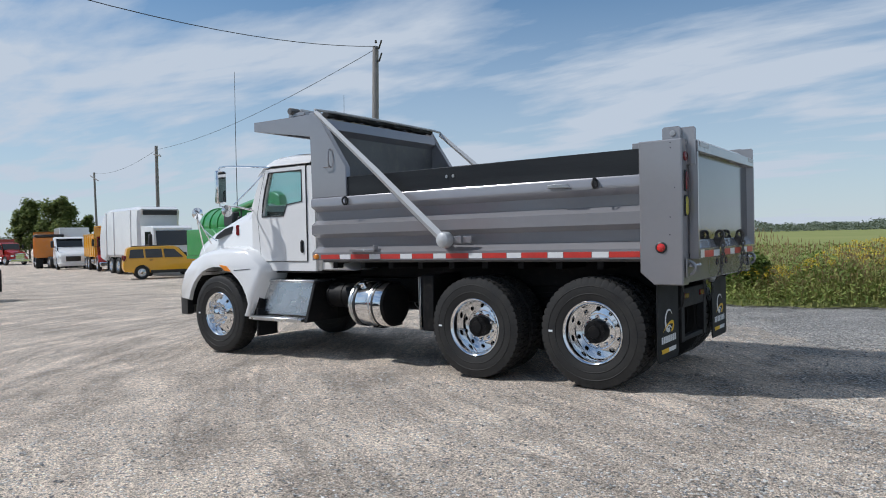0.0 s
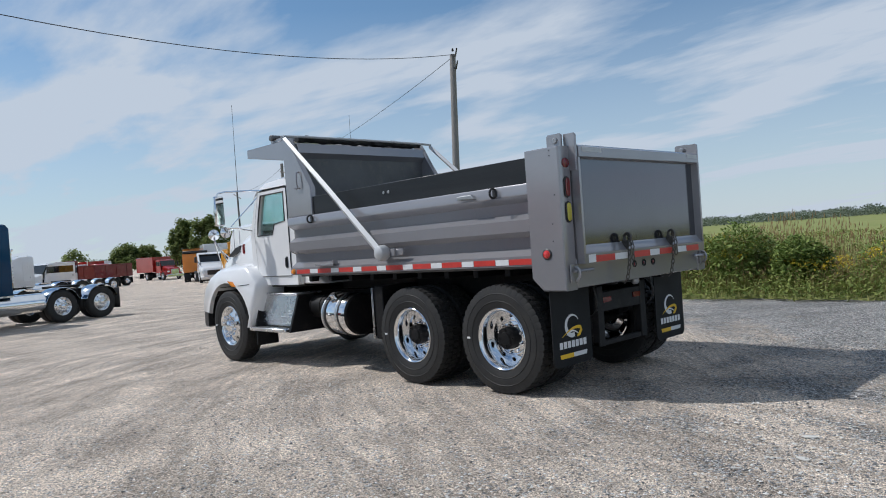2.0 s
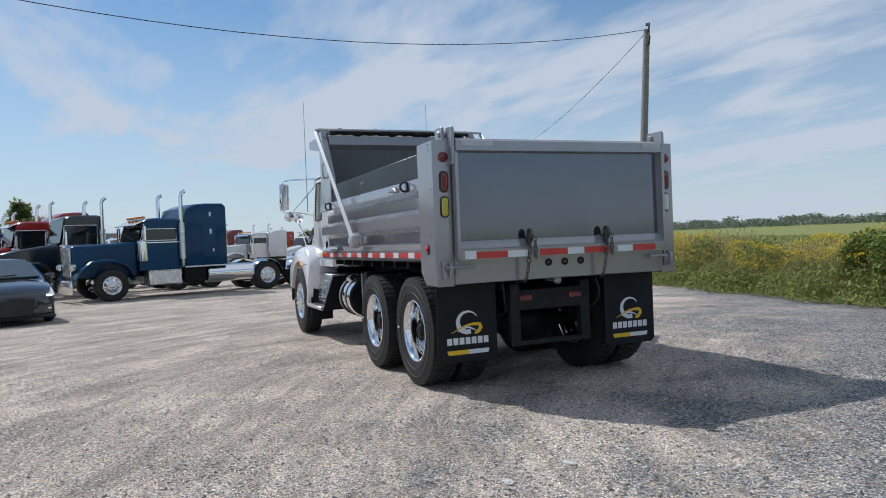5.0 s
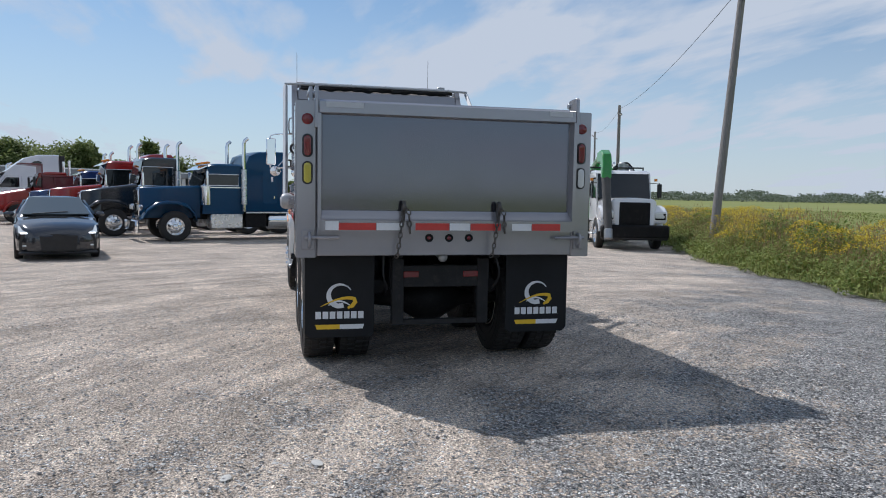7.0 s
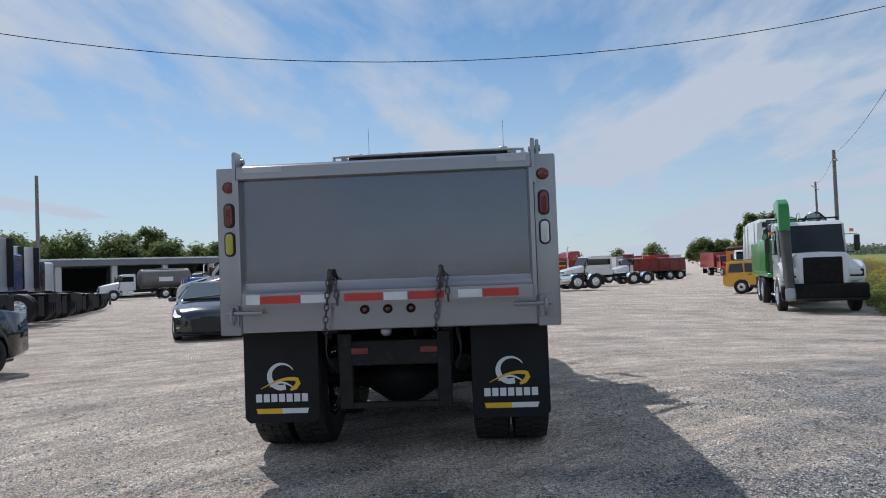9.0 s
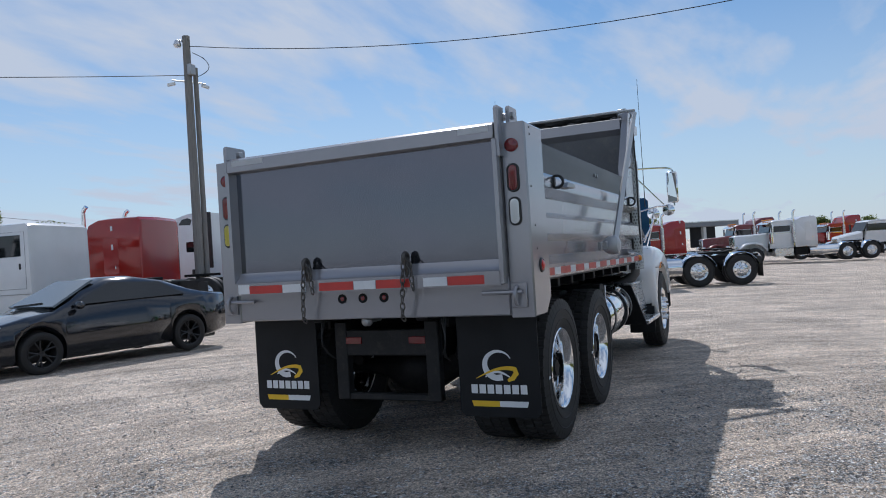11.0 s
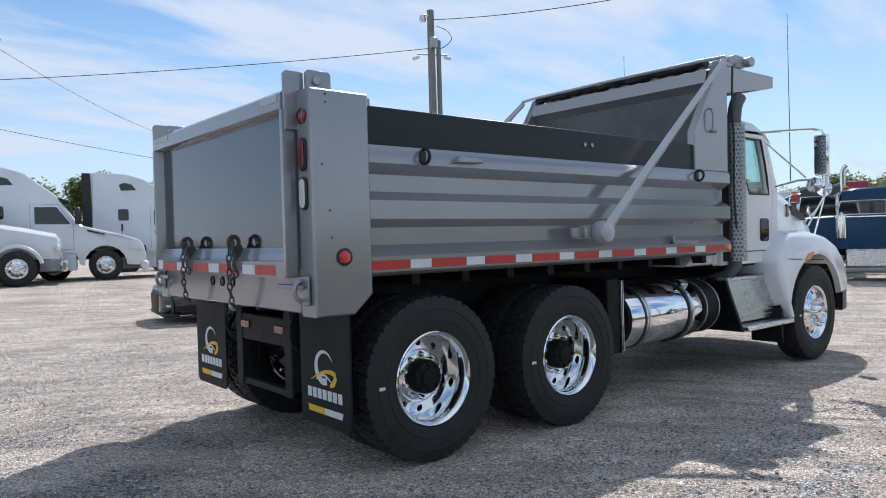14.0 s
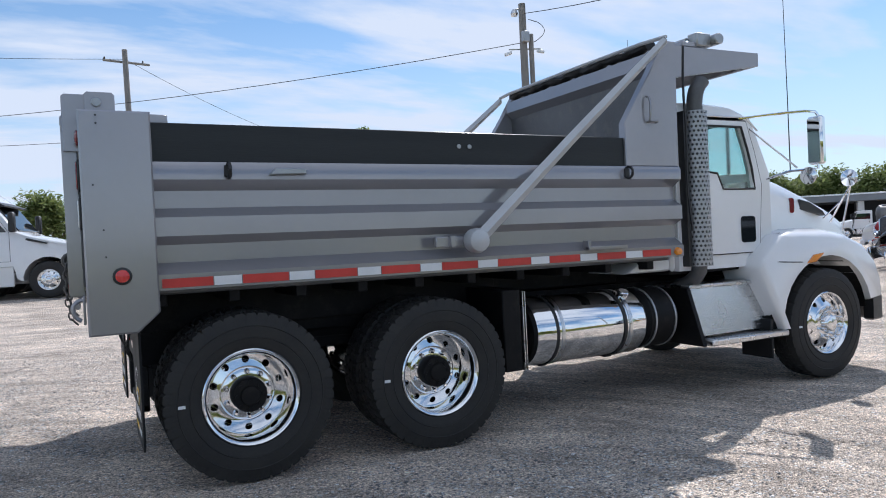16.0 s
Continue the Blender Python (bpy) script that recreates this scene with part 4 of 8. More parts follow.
for s in (1, -1):
    box_ = part("step_box", Geo().prism([(s * 0.98, 0.915), (s * 0.62, 0.915), (s * 0.62, 0.50), (s * 1.03, 0.50)], "x", 4.56, 5.36, 0.004), PLATE, dump, "aluminium tread-plate step box")
    tagged(part("tread_lozenges", diamond(s, 4.58, 5.34, 0.52, 0.90, 1.030, 0.982), PLATE, box_), kind="stuff")
    top = Geo().box(4.53, 5.40, s * 0.62, s * 1.01, 0.915, 0.945, 0.006)
    for k in range(26):
        top.box(4.545 + 0.033 * k, 4.560 + 0.033 * k, s * 0.80, s * 1.0, 0.945, 0.951)
    part("upper_tread", top, ALU, box_)
    low = Geo().box(4.60, 5.48, s * 0.80, s * 1.165, 0.425, 0.475, 0.008)
    for k in range(26):
        low.box(4.615 + 0.033 * k, 4.630 + 0.033 * k, s * 1.0, s * 1.155, 0.475, 0.481)
    part("lower_tread", low, ALU, box_)
    part("step_gusset", Geo().prism([(s * 0.62, 0.92), (s * 0.99, 0.92), (s * 1.15, 0.43), (s * 0.62, 0.43)], "x", 4.515, 4.555, 0.003), BLACK, box_)
    part("step_gusset", Geo().prism([(5.37, 0.475), (5.48, 0.475), (5.37, 0.80)], "y", s * 0.86, s * 1.08, 0.003), BLACK, box_)
    for o in [box_] + list(box_.children):
        o.data.transform(Matrix.Translation((0.05, 0, -0.025) if s < 0 else (0.0, 0, -0.01)))
    x0, x1 = (3.00, 4.11) if s < 0 else (3.46, 4.00)
    tank = part("fuel_tank", Geo().lathe([(0.0, 0.0), (0.20, 0.004), (0.255, 0.02), (0.272, 0.05), (0.272, x1 - x0 - 0.05), (0.255, x1 - x0 - 0.02), (0.20, x1 - x0 - 0.004), (0.0, x1 - x0)], (x0, s * 0.79, 0.655), (1, 0, 0), 40), CHROME, dump, "polished aluminium fuel tank")
    for x in ((x0 + 0.20, x1 - 0.24) if s < 0 else (x0 + 0.14, x1 - 0.12)):
        for dx in (0.0, 0.052):
            part("tank_strap", Geo().lathe([(0.272, -0.012), (0.279, -0.012), (0.279, 0.012), (0.272, 0.012)], (x + dx, s * 0.79, 0.655), (1, 0, 0), 40, closed=True), DARK_TRIM if dx == 0.0 else ALU, tank)
    # black disc paints the shade and dark reflection on the tank's end
    part("tank_end", Geo().lathe([(0.0, -0.004), (0.24, -0.002), (0.262, 0.02), (0.26, 0.024), (0.0, 0.01)], (x0, s * 0.79, 0.655), (1, 0, 0), 32), BLACK, tank, "black disc for the tank end's shade")
    part("fuel_cap", Geo().cyl((x1 - 0.16, s * 0.93, 0.88), (x1 - 0.16, s * 0.955, 0.925), 0.045, n=16, bevel=0.006), CHROME, tank)
    part("tank_bracket", Geo().box(x0 + 0.2, x0 + 0.27, s * 0.44, s * 0.80, 0.36, 0.41, 0.005).box(x1 - 0.25, x1 - 0.18, s * 0.44, s * 0.80, 0.36, 0.41, 0.005), BLACK, tank)
    ra, za = (0.26, 0.66) if s < 0 else (0.15, 0.74)
    part("air_tank", Geo().cyl((x1 + 0.02, s * 0.75, za), (4.49, s * 0.75, za), ra, n=28, bevel=0.05), BLACK, dump)
    for x in (4.22, 4.42):
        part("air_tank_strap", Geo().lathe([(ra, -0.008), (ra + 0.008, -0.008), (ra + 0.008, 0.008), (ra, 0.008)], (x, s * 0.75, za), (1, 0, 0), 28, closed=True), GALV if s < 0 else BLACK, dump)
    # run inward beyond the visible box to keep light out below
    part("rear_panel", Geo().box(2.74, 2.90, s * 0.12, s * 1.02, 0.40, 1.02, 0.01), BLACK, dump)
    for x in (2.905, 2.925):
        part("panel_trim", Geo().box(x, x + 0.008, s * 0.96, s * 1.035, 0.40, 1.0, 0.002), ALU, dump)

# exhaust stack with a pierced guard, right side
sx, sy = 4.675, -1.045
guard = Geo()
cols, rows, R = 18, 34, 0.095
for i in range(rows):
    for j in range(cols):
        a0, da = 2 * math.pi * (j + 0.5 * (i % 2)) / cols, 2 * math.pi / cols
        z0, dz = 1.09 + 1.34 * i / rows, 1.34 / rows
        edge = [(0, 0), (0.5, 0), (1, 0), (1, 0.5), (1, 1), (0.5, 1), (0, 1), (0, 0.5)]
        v = [(sx + R * math.cos(a0 + u * da), sy + R * math.sin(a0 + u * da), z0 + w * dz) for u, w in edge]
        for u, w in edge:
            t = math.atan2(w - 0.5, u - 0.5)
            uu, ww = 0.5 + 0.30 * math.cos(t), 0.5 + 0.30 * math.sin(t)
            v.append((sx + R * math.cos(a0 + uu * da), sy + R * math.sin(a0 + uu * da), z0 + ww * dz))
        guard.add(v, [(k, (k + 1) % 8, 8 + (k + 1) % 8, 8 + k) for k in range(8)])
stack = part("exhaust_guard", guard, GALV, dump, "pierced steel heat shield")
part("exhaust_pipe", Geo().tube([(sx - 0.02, sy + 0.25, 0.90), (sx - 0.01, sy + 0.08, 0.96), (sx, sy, 1.06), (sx, sy, 1.7), (sx, sy, 2.46), (sx + 0.005, sy - 0.005, 2.56), (sx + 0.03, sy - 0.01, 2.64), (sx + 0.085, sy - 0.01, 2.70)], 0.062, 16, 1), GREY_DARK, stack, "exhaust pipe with a bent tip")
# flat black disc paints the dark hollow of the pipe
part("exhaust_mouth", Geo().cyl((sx + 0.083, sy - 0.01, 2.698), (sx + 0.088, sy - 0.01, 2.703), 0.055, n=16), BLACK, stack)
part("guard_edge", Geo().box(4.54, 4.57, -1.06, -0.98, 1.09, 2.43, 0.004), DARK_TRIM, stack)
part("wire_loom", Geo().tube([(4.48, -1.15, 2.95), (4.46, -1.15, 2.6), (4.47, -1.16, 2.2), (4.46, -1.15, 1.8), (4.50, -1.15, 1.4)], 0.010, 5, 1), DARK_TRIM, dump)

# mirrors and aerials
for s in (1, -1):
    arm = part("mirror_arm", Geo().tube([(5.210, s * 0.96, 2.40), (5.460, s * 1.20, 2.42), (5.630, s * 1.40, 2.42), (5.650, s * 1.43, 2.36), (5.630, s * 1.42, 1.90)], 0.012, 6, 1).tube([(5.330, s * 0.95, 2.36), (5.530, s * 1.30, 1.92)], 0.009, 6).tube([(5.530, s * 0.95, 1.84), (5.570, s * 1.20, 1.90), (5.630, s * 1.40, 1.90)], 0.011, 6), CHROME, dump, "chrome mirror arm")
    part("mirror_housing", Geo().box(5.610, 5.675, s * 1.335, s * 1.475, 1.94, 2.365, 0.018), CHROME, arm)
    part("mirror_face", Geo().box(5.606, 5.612, s * 1.35, s * 1.46, 1.96, 2.345, 0.0), MIRROR, arm)
    part("round_mirror", Geo().lathe([(0.0, -0.03), (0.05, -0.02), (0.078, 0.0), (0.078, 0.008), (0.07, 0.012), (0.0, 0.025)], (5.610, s * 1.345, 1.845), Vector((-1, 0.0, 0.0)), 20), CHROME, arm)
    fm = part("fender_mirror_arm", Geo().tube([(6.540, s * 0.86, 1.42), (6.650, s * 1.00, 1.78)], 0.009, 6).tube([(6.710, s * 0.86, 1.32), (6.660, s * 1.00, 1.78)], 0.009, 6).tube([(6.440, s * 0.86, 1.46), (6.570, s * 0.95, 1.62)], 0.008, 6), CHROME, dump)
    part("fender_mirror", Geo().lathe([(0.0, -0.05), (0.05, -0.04), (0.085, -0.005), (0.088, 0.004), (0.078, 0.012), (0.0, 0.03)], (6.650, s * 1.00, 1.86), Vector((-1, 0, 0)), 20), CHROME, fm)
    part("aerial", Geo().tube([(5.80, s * 1.02, 1.92), (5.80, s * 1.02, 2.6), (5.79, s * 1.02, 3.74)], lambda k: 0.006 - 0.0035 * k, 5), DARK_TRIM, dump)
part("roof_horn", Geo().box(4.52, 4.62, 0.55, 0.70, 2.545, 2.60, 0.01), DARK_TRIM, dump)


def fit_body_to_view():
    """Shapes the body's width, length and nose-down tilt to fit the camera's view."""
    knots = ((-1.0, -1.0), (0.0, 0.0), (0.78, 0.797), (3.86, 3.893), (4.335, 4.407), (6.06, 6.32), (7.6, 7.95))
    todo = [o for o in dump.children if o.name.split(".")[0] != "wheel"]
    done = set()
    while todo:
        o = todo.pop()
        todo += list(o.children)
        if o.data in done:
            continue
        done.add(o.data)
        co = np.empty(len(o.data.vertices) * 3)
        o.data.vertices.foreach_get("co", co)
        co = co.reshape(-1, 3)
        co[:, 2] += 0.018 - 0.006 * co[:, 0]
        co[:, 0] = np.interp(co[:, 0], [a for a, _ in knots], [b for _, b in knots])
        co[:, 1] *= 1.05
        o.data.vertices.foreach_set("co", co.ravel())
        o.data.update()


fit_body_to_view()


# ---- ground ----
def lot_height(x, y):
    """The lot falls gently ahead of the dump truck and towards the field, and rises to the drive."""
    fall = -0.0131 * min(max(x, 0.0), 8.0) - 0.0085 * min(max(x - 8.0, 0.0), 72.0)
    side = -0.02 * min(max(-y - 2.5, 0.0), 9.0) * min(1.0, max(0.0, (x + 12.0) / 10.0))
    k = min(1.0, max(0.0, (y - 9.0) / 9.5))
    rise = 0.30 * k * k * (3 - 2 * k) * min(1.0, max(0.0, (34.0 - x) / 20.0))
    return fall + side + rise


def edge_y(x):
    """Where the gravel ends and the weeds begin."""
    wave = 0.16 * math.sin(x * 1.7) + 0.10 * math.sin(x * 4.1 + 1)
    if x > 12:
        return -10.25 - 0.42 * (x - 12) + wave
    return -8.0 - 0.25 * max(0.0, x - 3.0) + wave


def gravel():
    m = bpy.data.materials.new("gravel_lot")
    m.use_nodes = True
    nt = m.node_tree
    n, l = nt.nodes.new, nt.links.new
    b = nt.nodes["Principled BSDF"]
    b.inputs["Roughness"].default_value, b.inputs["Specular IOR Level"].default_value = 0.92, 0.2
    tc = n("ShaderNodeTexCoord")
    pos = tc.outputs["Object"]

    def noise_at(scale, detail=5, rough=0.55, vec=pos):
        t = n("ShaderNodeTexNoise")
        t.inputs["Scale"].default_value, t.inputs["Detail"].default_value, t.inputs["Roughness"].default_value = scale, detail, rough
        l(vec, t.inputs["Vector"])
        return t.outputs[0]

    def math_(op, a, c):
        t = n("ShaderNodeMath"); t.operation = op
        for i, v in enumerate((a, c)):
            if isinstance(v, float):
                t.inputs[i].default_value = v
            else:
                l(v, t.inputs[i])
        return t.outputs[0]

    def ramp(v, lo, hi, a=0.0, c=1.0):
        t = n("ShaderNodeMapRange")
        t.inputs["From Min"].default_value, t.inputs["From Max"].default_value, t.inputs["To Min"].default_value, t.inputs["To Max"].default_value = lo, hi, a, c
        l(v, t.inputs["Value"])
        return t.outputs[0]

    def mix(f, a, c):
        t = n("ShaderNodeMix"); t.data_type = "RGBA"
        l(f, t.inputs["Factor"])
        for key, v in (("A", a), ("B", c)):
            if isinstance(v, tuple):
                t.inputs[key].default_value = (*v, 1)
            else:
                l(v, t.inputs[key])
        return t.outputs["Result"]
    # wheel tracks sweep round a far turning point
    sub = n("ShaderNodeVectorMath"); sub.operation = "SUBTRACT"; sub.inputs[1].default_value = (-4.5, -6.5, 0.0)
    l(pos, sub.inputs[0])
    ln = n("ShaderNodeVectorMath"); ln.operation = "LENGTH"
    l(sub.outputs[0], ln.inputs[0])
    warp = math_("MULTIPLY", noise_at(0.25, 3), 1.6)
    dist = math_("ADD", ln.outputs["Value"], warp)
    low = n("ShaderNodeVectorMath"); low.operation = "SCALE"; low.inputs["Scale"].default_value = 0.10
    l(pos, low.inputs[0])
    sep = n("ShaderNodeSeparateXYZ"); l(low.outputs[0], sep.inputs[0])
    cmb = n("ShaderNodeCombineXYZ"); l(dist, cmb.inputs[0]); l(sep.outputs[0], cmb.inputs[1]); l(sep.outputs[1], cmb.inputs[2])
    streak = noise_at(2.2, 6, 0.62, cmb.outputs[0])
    fine_streak = noise_at(4.6, 5, 0.65, cmb.outputs[0])
    # packed tan dirt ahead and to the left, loose grey stone behind and to the right
    spot = n("ShaderNodeSeparateXYZ"); l(pos, spot.inputs[0])
    field_ = math_("ADD", math_("MULTIPLY", spot.outputs[0], 0.55), math_("MULTIPLY", spot.outputs[1], 0.35))
    right = math_("MINIMUM", math_("ADD", spot.outputs[1], 2.0), 0.0)
    field_ = math_("ADD", field_, math_("MULTIPLY", right, 0.45))
    field_ = math_("ADD", field_, math_("MULTIPLY", math_("SUBTRACT", noise_at(0.35, 4), 0.5), 5.0))
    field_ = math_("ADD", field_, math_("MULTIPLY", math_("SUBTRACT", streak, 0.5), 4.2))
    field_ = math_("ADD", field_, math_("MULTIPLY", math_("SUBTRACT", noise_at(1.1, 5, 0.62), 0.5), 9.0))
    dust = ramp(field_, -2.2, -0.4)
    vo = n("ShaderNodeTexVoronoi"); vo.inputs["Scale"].default_value = 56.0
    l(pos, vo.inputs["Vector"])
    gap = n("ShaderNodeTexVoronoi"); gap.feature = "DISTANCE_TO_EDGE"; gap.inputs["Scale"].default_value = 56.0
    l(pos, gap.inputs["Vector"])
    vo2 = n("ShaderNodeTexVoronoi"); vo2.inputs["Scale"].default_value = 105.0
    l(pos, vo2.inputs["Vector"])
    hs = n("ShaderNodeSeparateColor"); l(vo.outputs["Color"], hs.inputs[0])
    sp = n("ShaderNodeSeparateColor"); l(vo2.outputs["Color"], sp.inputs[0])
    tone = math_("POWER", hs.outputs[0], 1.15)
    stone = mix(tone, (0.18, 0.177, 0.174), (0.90, 0.88, 0.85))
    vs = n("ShaderNodeVectorMath"); vs.operation = "SCALE"
    l(stone, vs.inputs[0])
    # gaps are darkened in the colour, as shade between the stones
    l(math_("MULTIPLY", ramp(gap.outputs["Distance"], 0.0, 0.12, 0.42, 1.0), ramp(sp.outputs[0], 0.0, 1.0, 0.75, 1.25)), vs.inputs["Scale"])
    tan_ = mix(noise_at(1.3, 6, 0.6), (0.50, 0.412, 0.335), (0.80, 0.69, 0.575))
    vt = n("ShaderNodeVectorMath"); vt.operation = "SCALE"
    l(tan_, vt.inputs[0])
    l(math_("MULTIPLY", math_("MULTIPLY", ramp(fine_streak, 0.35, 0.65, 0.70, 1.24), ramp(noise_at(38.0, 4, 0.65), 0.3, 0.7, 0.45, 1.50)), ramp(sp.outputs[1], 0.0, 1.0, 0.85, 1.15)), vt.inputs["Scale"])
    # single stones lie bare in the dirt too
    bare = math_("GREATER_THAN", math_("ADD", hs.outputs[1], math_("MULTIPLY", dust, 0.80)), 0.93)
    col = mix(bare, vs.outputs[0], vt.outputs[0])
    # grit: dark pits and pale grains over all of it
    grit = math_("MULTIPLY", ramp(noise_at(85.0, 3, 0.6), 0.36, 0.62, 0.42, 1.42), ramp(noise_at(0.9, 5, 0.6), 0.35, 0.65, 0.80, 1.16))
    vg = n("ShaderNodeVectorMath"); vg.operation = "SCALE"
    l(col, vg.inputs[0]); l(grit, vg.inputs["Scale"])
    col = vg.outputs[0]
    l(col, b.inputs["Base Color"])
    h1 = math_("MULTIPLY", ramp(gap.outputs["Distance"], 0.0, 0.25), math_("ADD", 0.5, hs.outputs[2]))
    h2 = math_("MULTIPLY", vo2.outputs["Distance"], -0.30)
    h3 = math_("MULTIPLY", noise_at(14.0, 6, 0.65), 0.8)
    rough_ = math_("SUBTRACT", 1.1, math_("MULTIPLY", dust, 0.65))
    height = math_("MULTIPLY", math_("ADD", math_("ADD", h1, h2), h3), rough_)
    bp = n("ShaderNodeBump"); bp.inputs["Strength"].default_value = 1.0; bp.inputs["Distance"].default_value = 0.020
    l(height, bp.inputs["Height"]); l(bp.outputs[0], b.inputs["Normal"])
    return m


def spread(lo, hi, step, grow, far):
    """Sample lines that are dense from lo to hi and thin out to far."""
    mid = list(np.arange(lo, hi + step / 2, step))
    out, d = [], step
    v = hi
    while v < far:
        d *= grow
        v += d
        out.append(v)
    back, d, v = [], step, lo
    while v > -far:
        d *= grow
        v -= d
        back.append(v)
    return back[::-1] + mid + out


def ground_sheet():
    xs, ys = spread(-7.0, 7.5, 0.06, 1.13, 3000), spread(-7.0, 7.5, 0.06, 1.13, 3000)
    v, f = [], []
    for y in ys:
        for x in xs:
            z = lot_height(x, y)
            if abs(x) < 30 and abs(y) < 30:
                r = math.hypot(x + 4.5, y + 6.5)
                z += 0.010 * noise.noise((r * 2.2, x * 0.15, y * 0.15)) + 0.012 * noise.noise((x * 0.5, y * 0.5, 3.0)) + 0.004 * noise.noise((x * 4, y * 4, 1.0))
                if abs(x) < 9 and abs(y) < 9:
                    z += 0.010 * noise.noise((x * 6.5, y * 6.5, 4.0)) + 0.010 * noise.noise((r * 4.2, x * 0.5, y * 0.5 + 9)) + 0.006 * noise.noise((x * 3 + y * 1.6, (y - x * 0.5) * 0.4, 6.0))
                z -= 0.010 if (-0.5 < x < 7 and abs(y) < 1.3) else 0.0
            v.append((x, y, z))
    w = len(xs)
    for j in range(len(ys) - 1):
        for i in range(w - 1):
            a = j * w + i
            f.append((a, a + 1, a + w + 1, a + w))
    me = bpy.data.meshes.new("ground")
    me.from_pydata(v, [], f)
    me.materials.append(gravel())
    me.shade_smooth()
    return tagged(new("ground", me), "grey and tan gravel lot with curved wheel tracks", "ground", kind="structure")


ground_sheet()

STONE = surface("pale_flat_stone", (0.60, 0.585, 0.545), 0.9, vary=0.3, scale=9, fine=80, spec=0.2)


def mixed_stone():
    """Crushed stone whose tone goes from dark grey to pale buff, stone by stone."""
    m = bpy.data.materials.new("crushed_stone")
    m.use_nodes = True
    nt = m.node_tree
    b = nt.nodes["Principled BSDF"]
    g, rp, tx, mx = nt.nodes.new("ShaderNodeNewGeometry"), nt.nodes.new("ShaderNodeValToRGB"), nt.nodes.new("ShaderNodeTexNoise"), nt.nodes.new("ShaderNodeMix")
    for k, (p, c) in enumerate(((0.0, (0.14, 0.14, 0.14, 1)), (0.30, (0.38, 0.375, 0.365, 1)), (0.70, (0.66, 0.64, 0.60, 1)), (1.0, (0.90, 0.87, 0.82, 1)))):
        e = rp.color_ramp.elements[k] if k < 2 else rp.color_ramp.elements.new(p)
        e.position, e.color = p, c
    rp.color_ramp.elements[1].position = 0.30
    nt.links.new(g.outputs["Random Per Island"], rp.inputs[0])
    tx.inputs["Scale"].default_value = 160.0
    mx.data_type, mx.blend_type = "RGBA", "MULTIPLY"
    mx.inputs["Factor"].default_value = 0.45
    nt.links.new(rp.outputs[0], mx.inputs["A"]); nt.links.new(tx.outputs[0], mx.inputs["B"])
    nt.links.new(mx.outputs["Result"], b.inputs["Base Color"])
    b.inputs["Roughness"].default_value, b.inputs["Specular IOR Level"].default_value = 0.9, 0.2
    return m


LOOSE = mixed_stone()


def loose_stones():
    """Loose crushed stone along the camera's side of the truck, most of it behind and to the right."""
    rng = random.Random(5)
    v, f = [], []
    for k in range(64000):
        u = rng.random()
        if u < 0.45:
            x, y = rng.uniform(-4.5, 4.5), rng.uniform(-5.2, -1.6)
        elif u < 0.75:
            x, y = rng.uniform(-4.6, -0.6), rng.uniform(-4.0, 4.0)
        else:
            x, y = rng.uniform(-4.2, 4.0), rng.uniform(1.4, 5.8)
        heap = noise.noise((x * 0.55, y * 0.55, 12.0)) + 0.5 * noise.noise((x * 1.9, y * 1.9, 2.0))
        if heap + rng.uniform(-0.35, 0.35) < -0.15:
            continue
        s = 0.005 + 0.013 * rng.random() ** 4
        z = lot_height(x, y) + s * 0.3 + 0.006
        a = rng.random() * 6.28
        c, n_ = math.cos(a), math.sin(a)
        b = len(v)
        for px, py, pz in ((1, 0, 0), (0.2, 0.8, 0.1), (-0.9, 0.3, 0), (-0.3, -0.8, -0.1), (0.1, 0.1, 0.75), (0, 0, -0.6)):
            px, py, pz = px + rng.uniform(-0.25, 0.25), py + rng.uniform(-0.25, 0.25), pz + rng.uniform(-0.15, 0.15)
            v.append((x + s * (c * px - n_ * py), y + s * (n_ * px + c * py), z + s * pz * 0.6))
        for q in ((0, 1, 4), (1, 2, 4), (2, 3, 4), (3, 0, 4), (1, 0, 5), (2, 1, 5), (3, 2, 5), (0, 3, 5)):
            f.append(tuple(i + b for i in q))
    me = bpy.data.meshes.new("loose_stones")
    me.from_pydata(v, [], f)
    me.materials.append(LOOSE)
    tagged(new("loose_stones", me), "loose grey crushed stones lying on the lot", "gravel", kind="stuff")


loose_stones()


def flat_stone(x, y, size, turn, seed):
    rng = random.Random(seed)
    rings = []
    for k, (r, z) in enumerate(((0.6, 0.0), (1.0, 0.25), (0.9, 0.5), (0.45, 0.62))):
        rings.append([(size * r * math.cos(a) * rng.uniform(0.85, 1.1), size * 0.6 * r * math.sin(a) * rng.uniform(0.85, 1.1), size * 0.42 * z) for a in [2 * math.pi * i / 9 for i in range(9)]])
    single("stone", Geo().loft(rings), STONE, "pale flat stone lying on the gravel", "stone", "pale stones on the lot", m=pose(x, y, lot_height(x, y) - 0.004, 0, 0, turn))


flat_stone(-1.88, 1.20, 0.055, 20, 1)
flat_stone(-2.00, 1.68, 0.05, -15, 2)


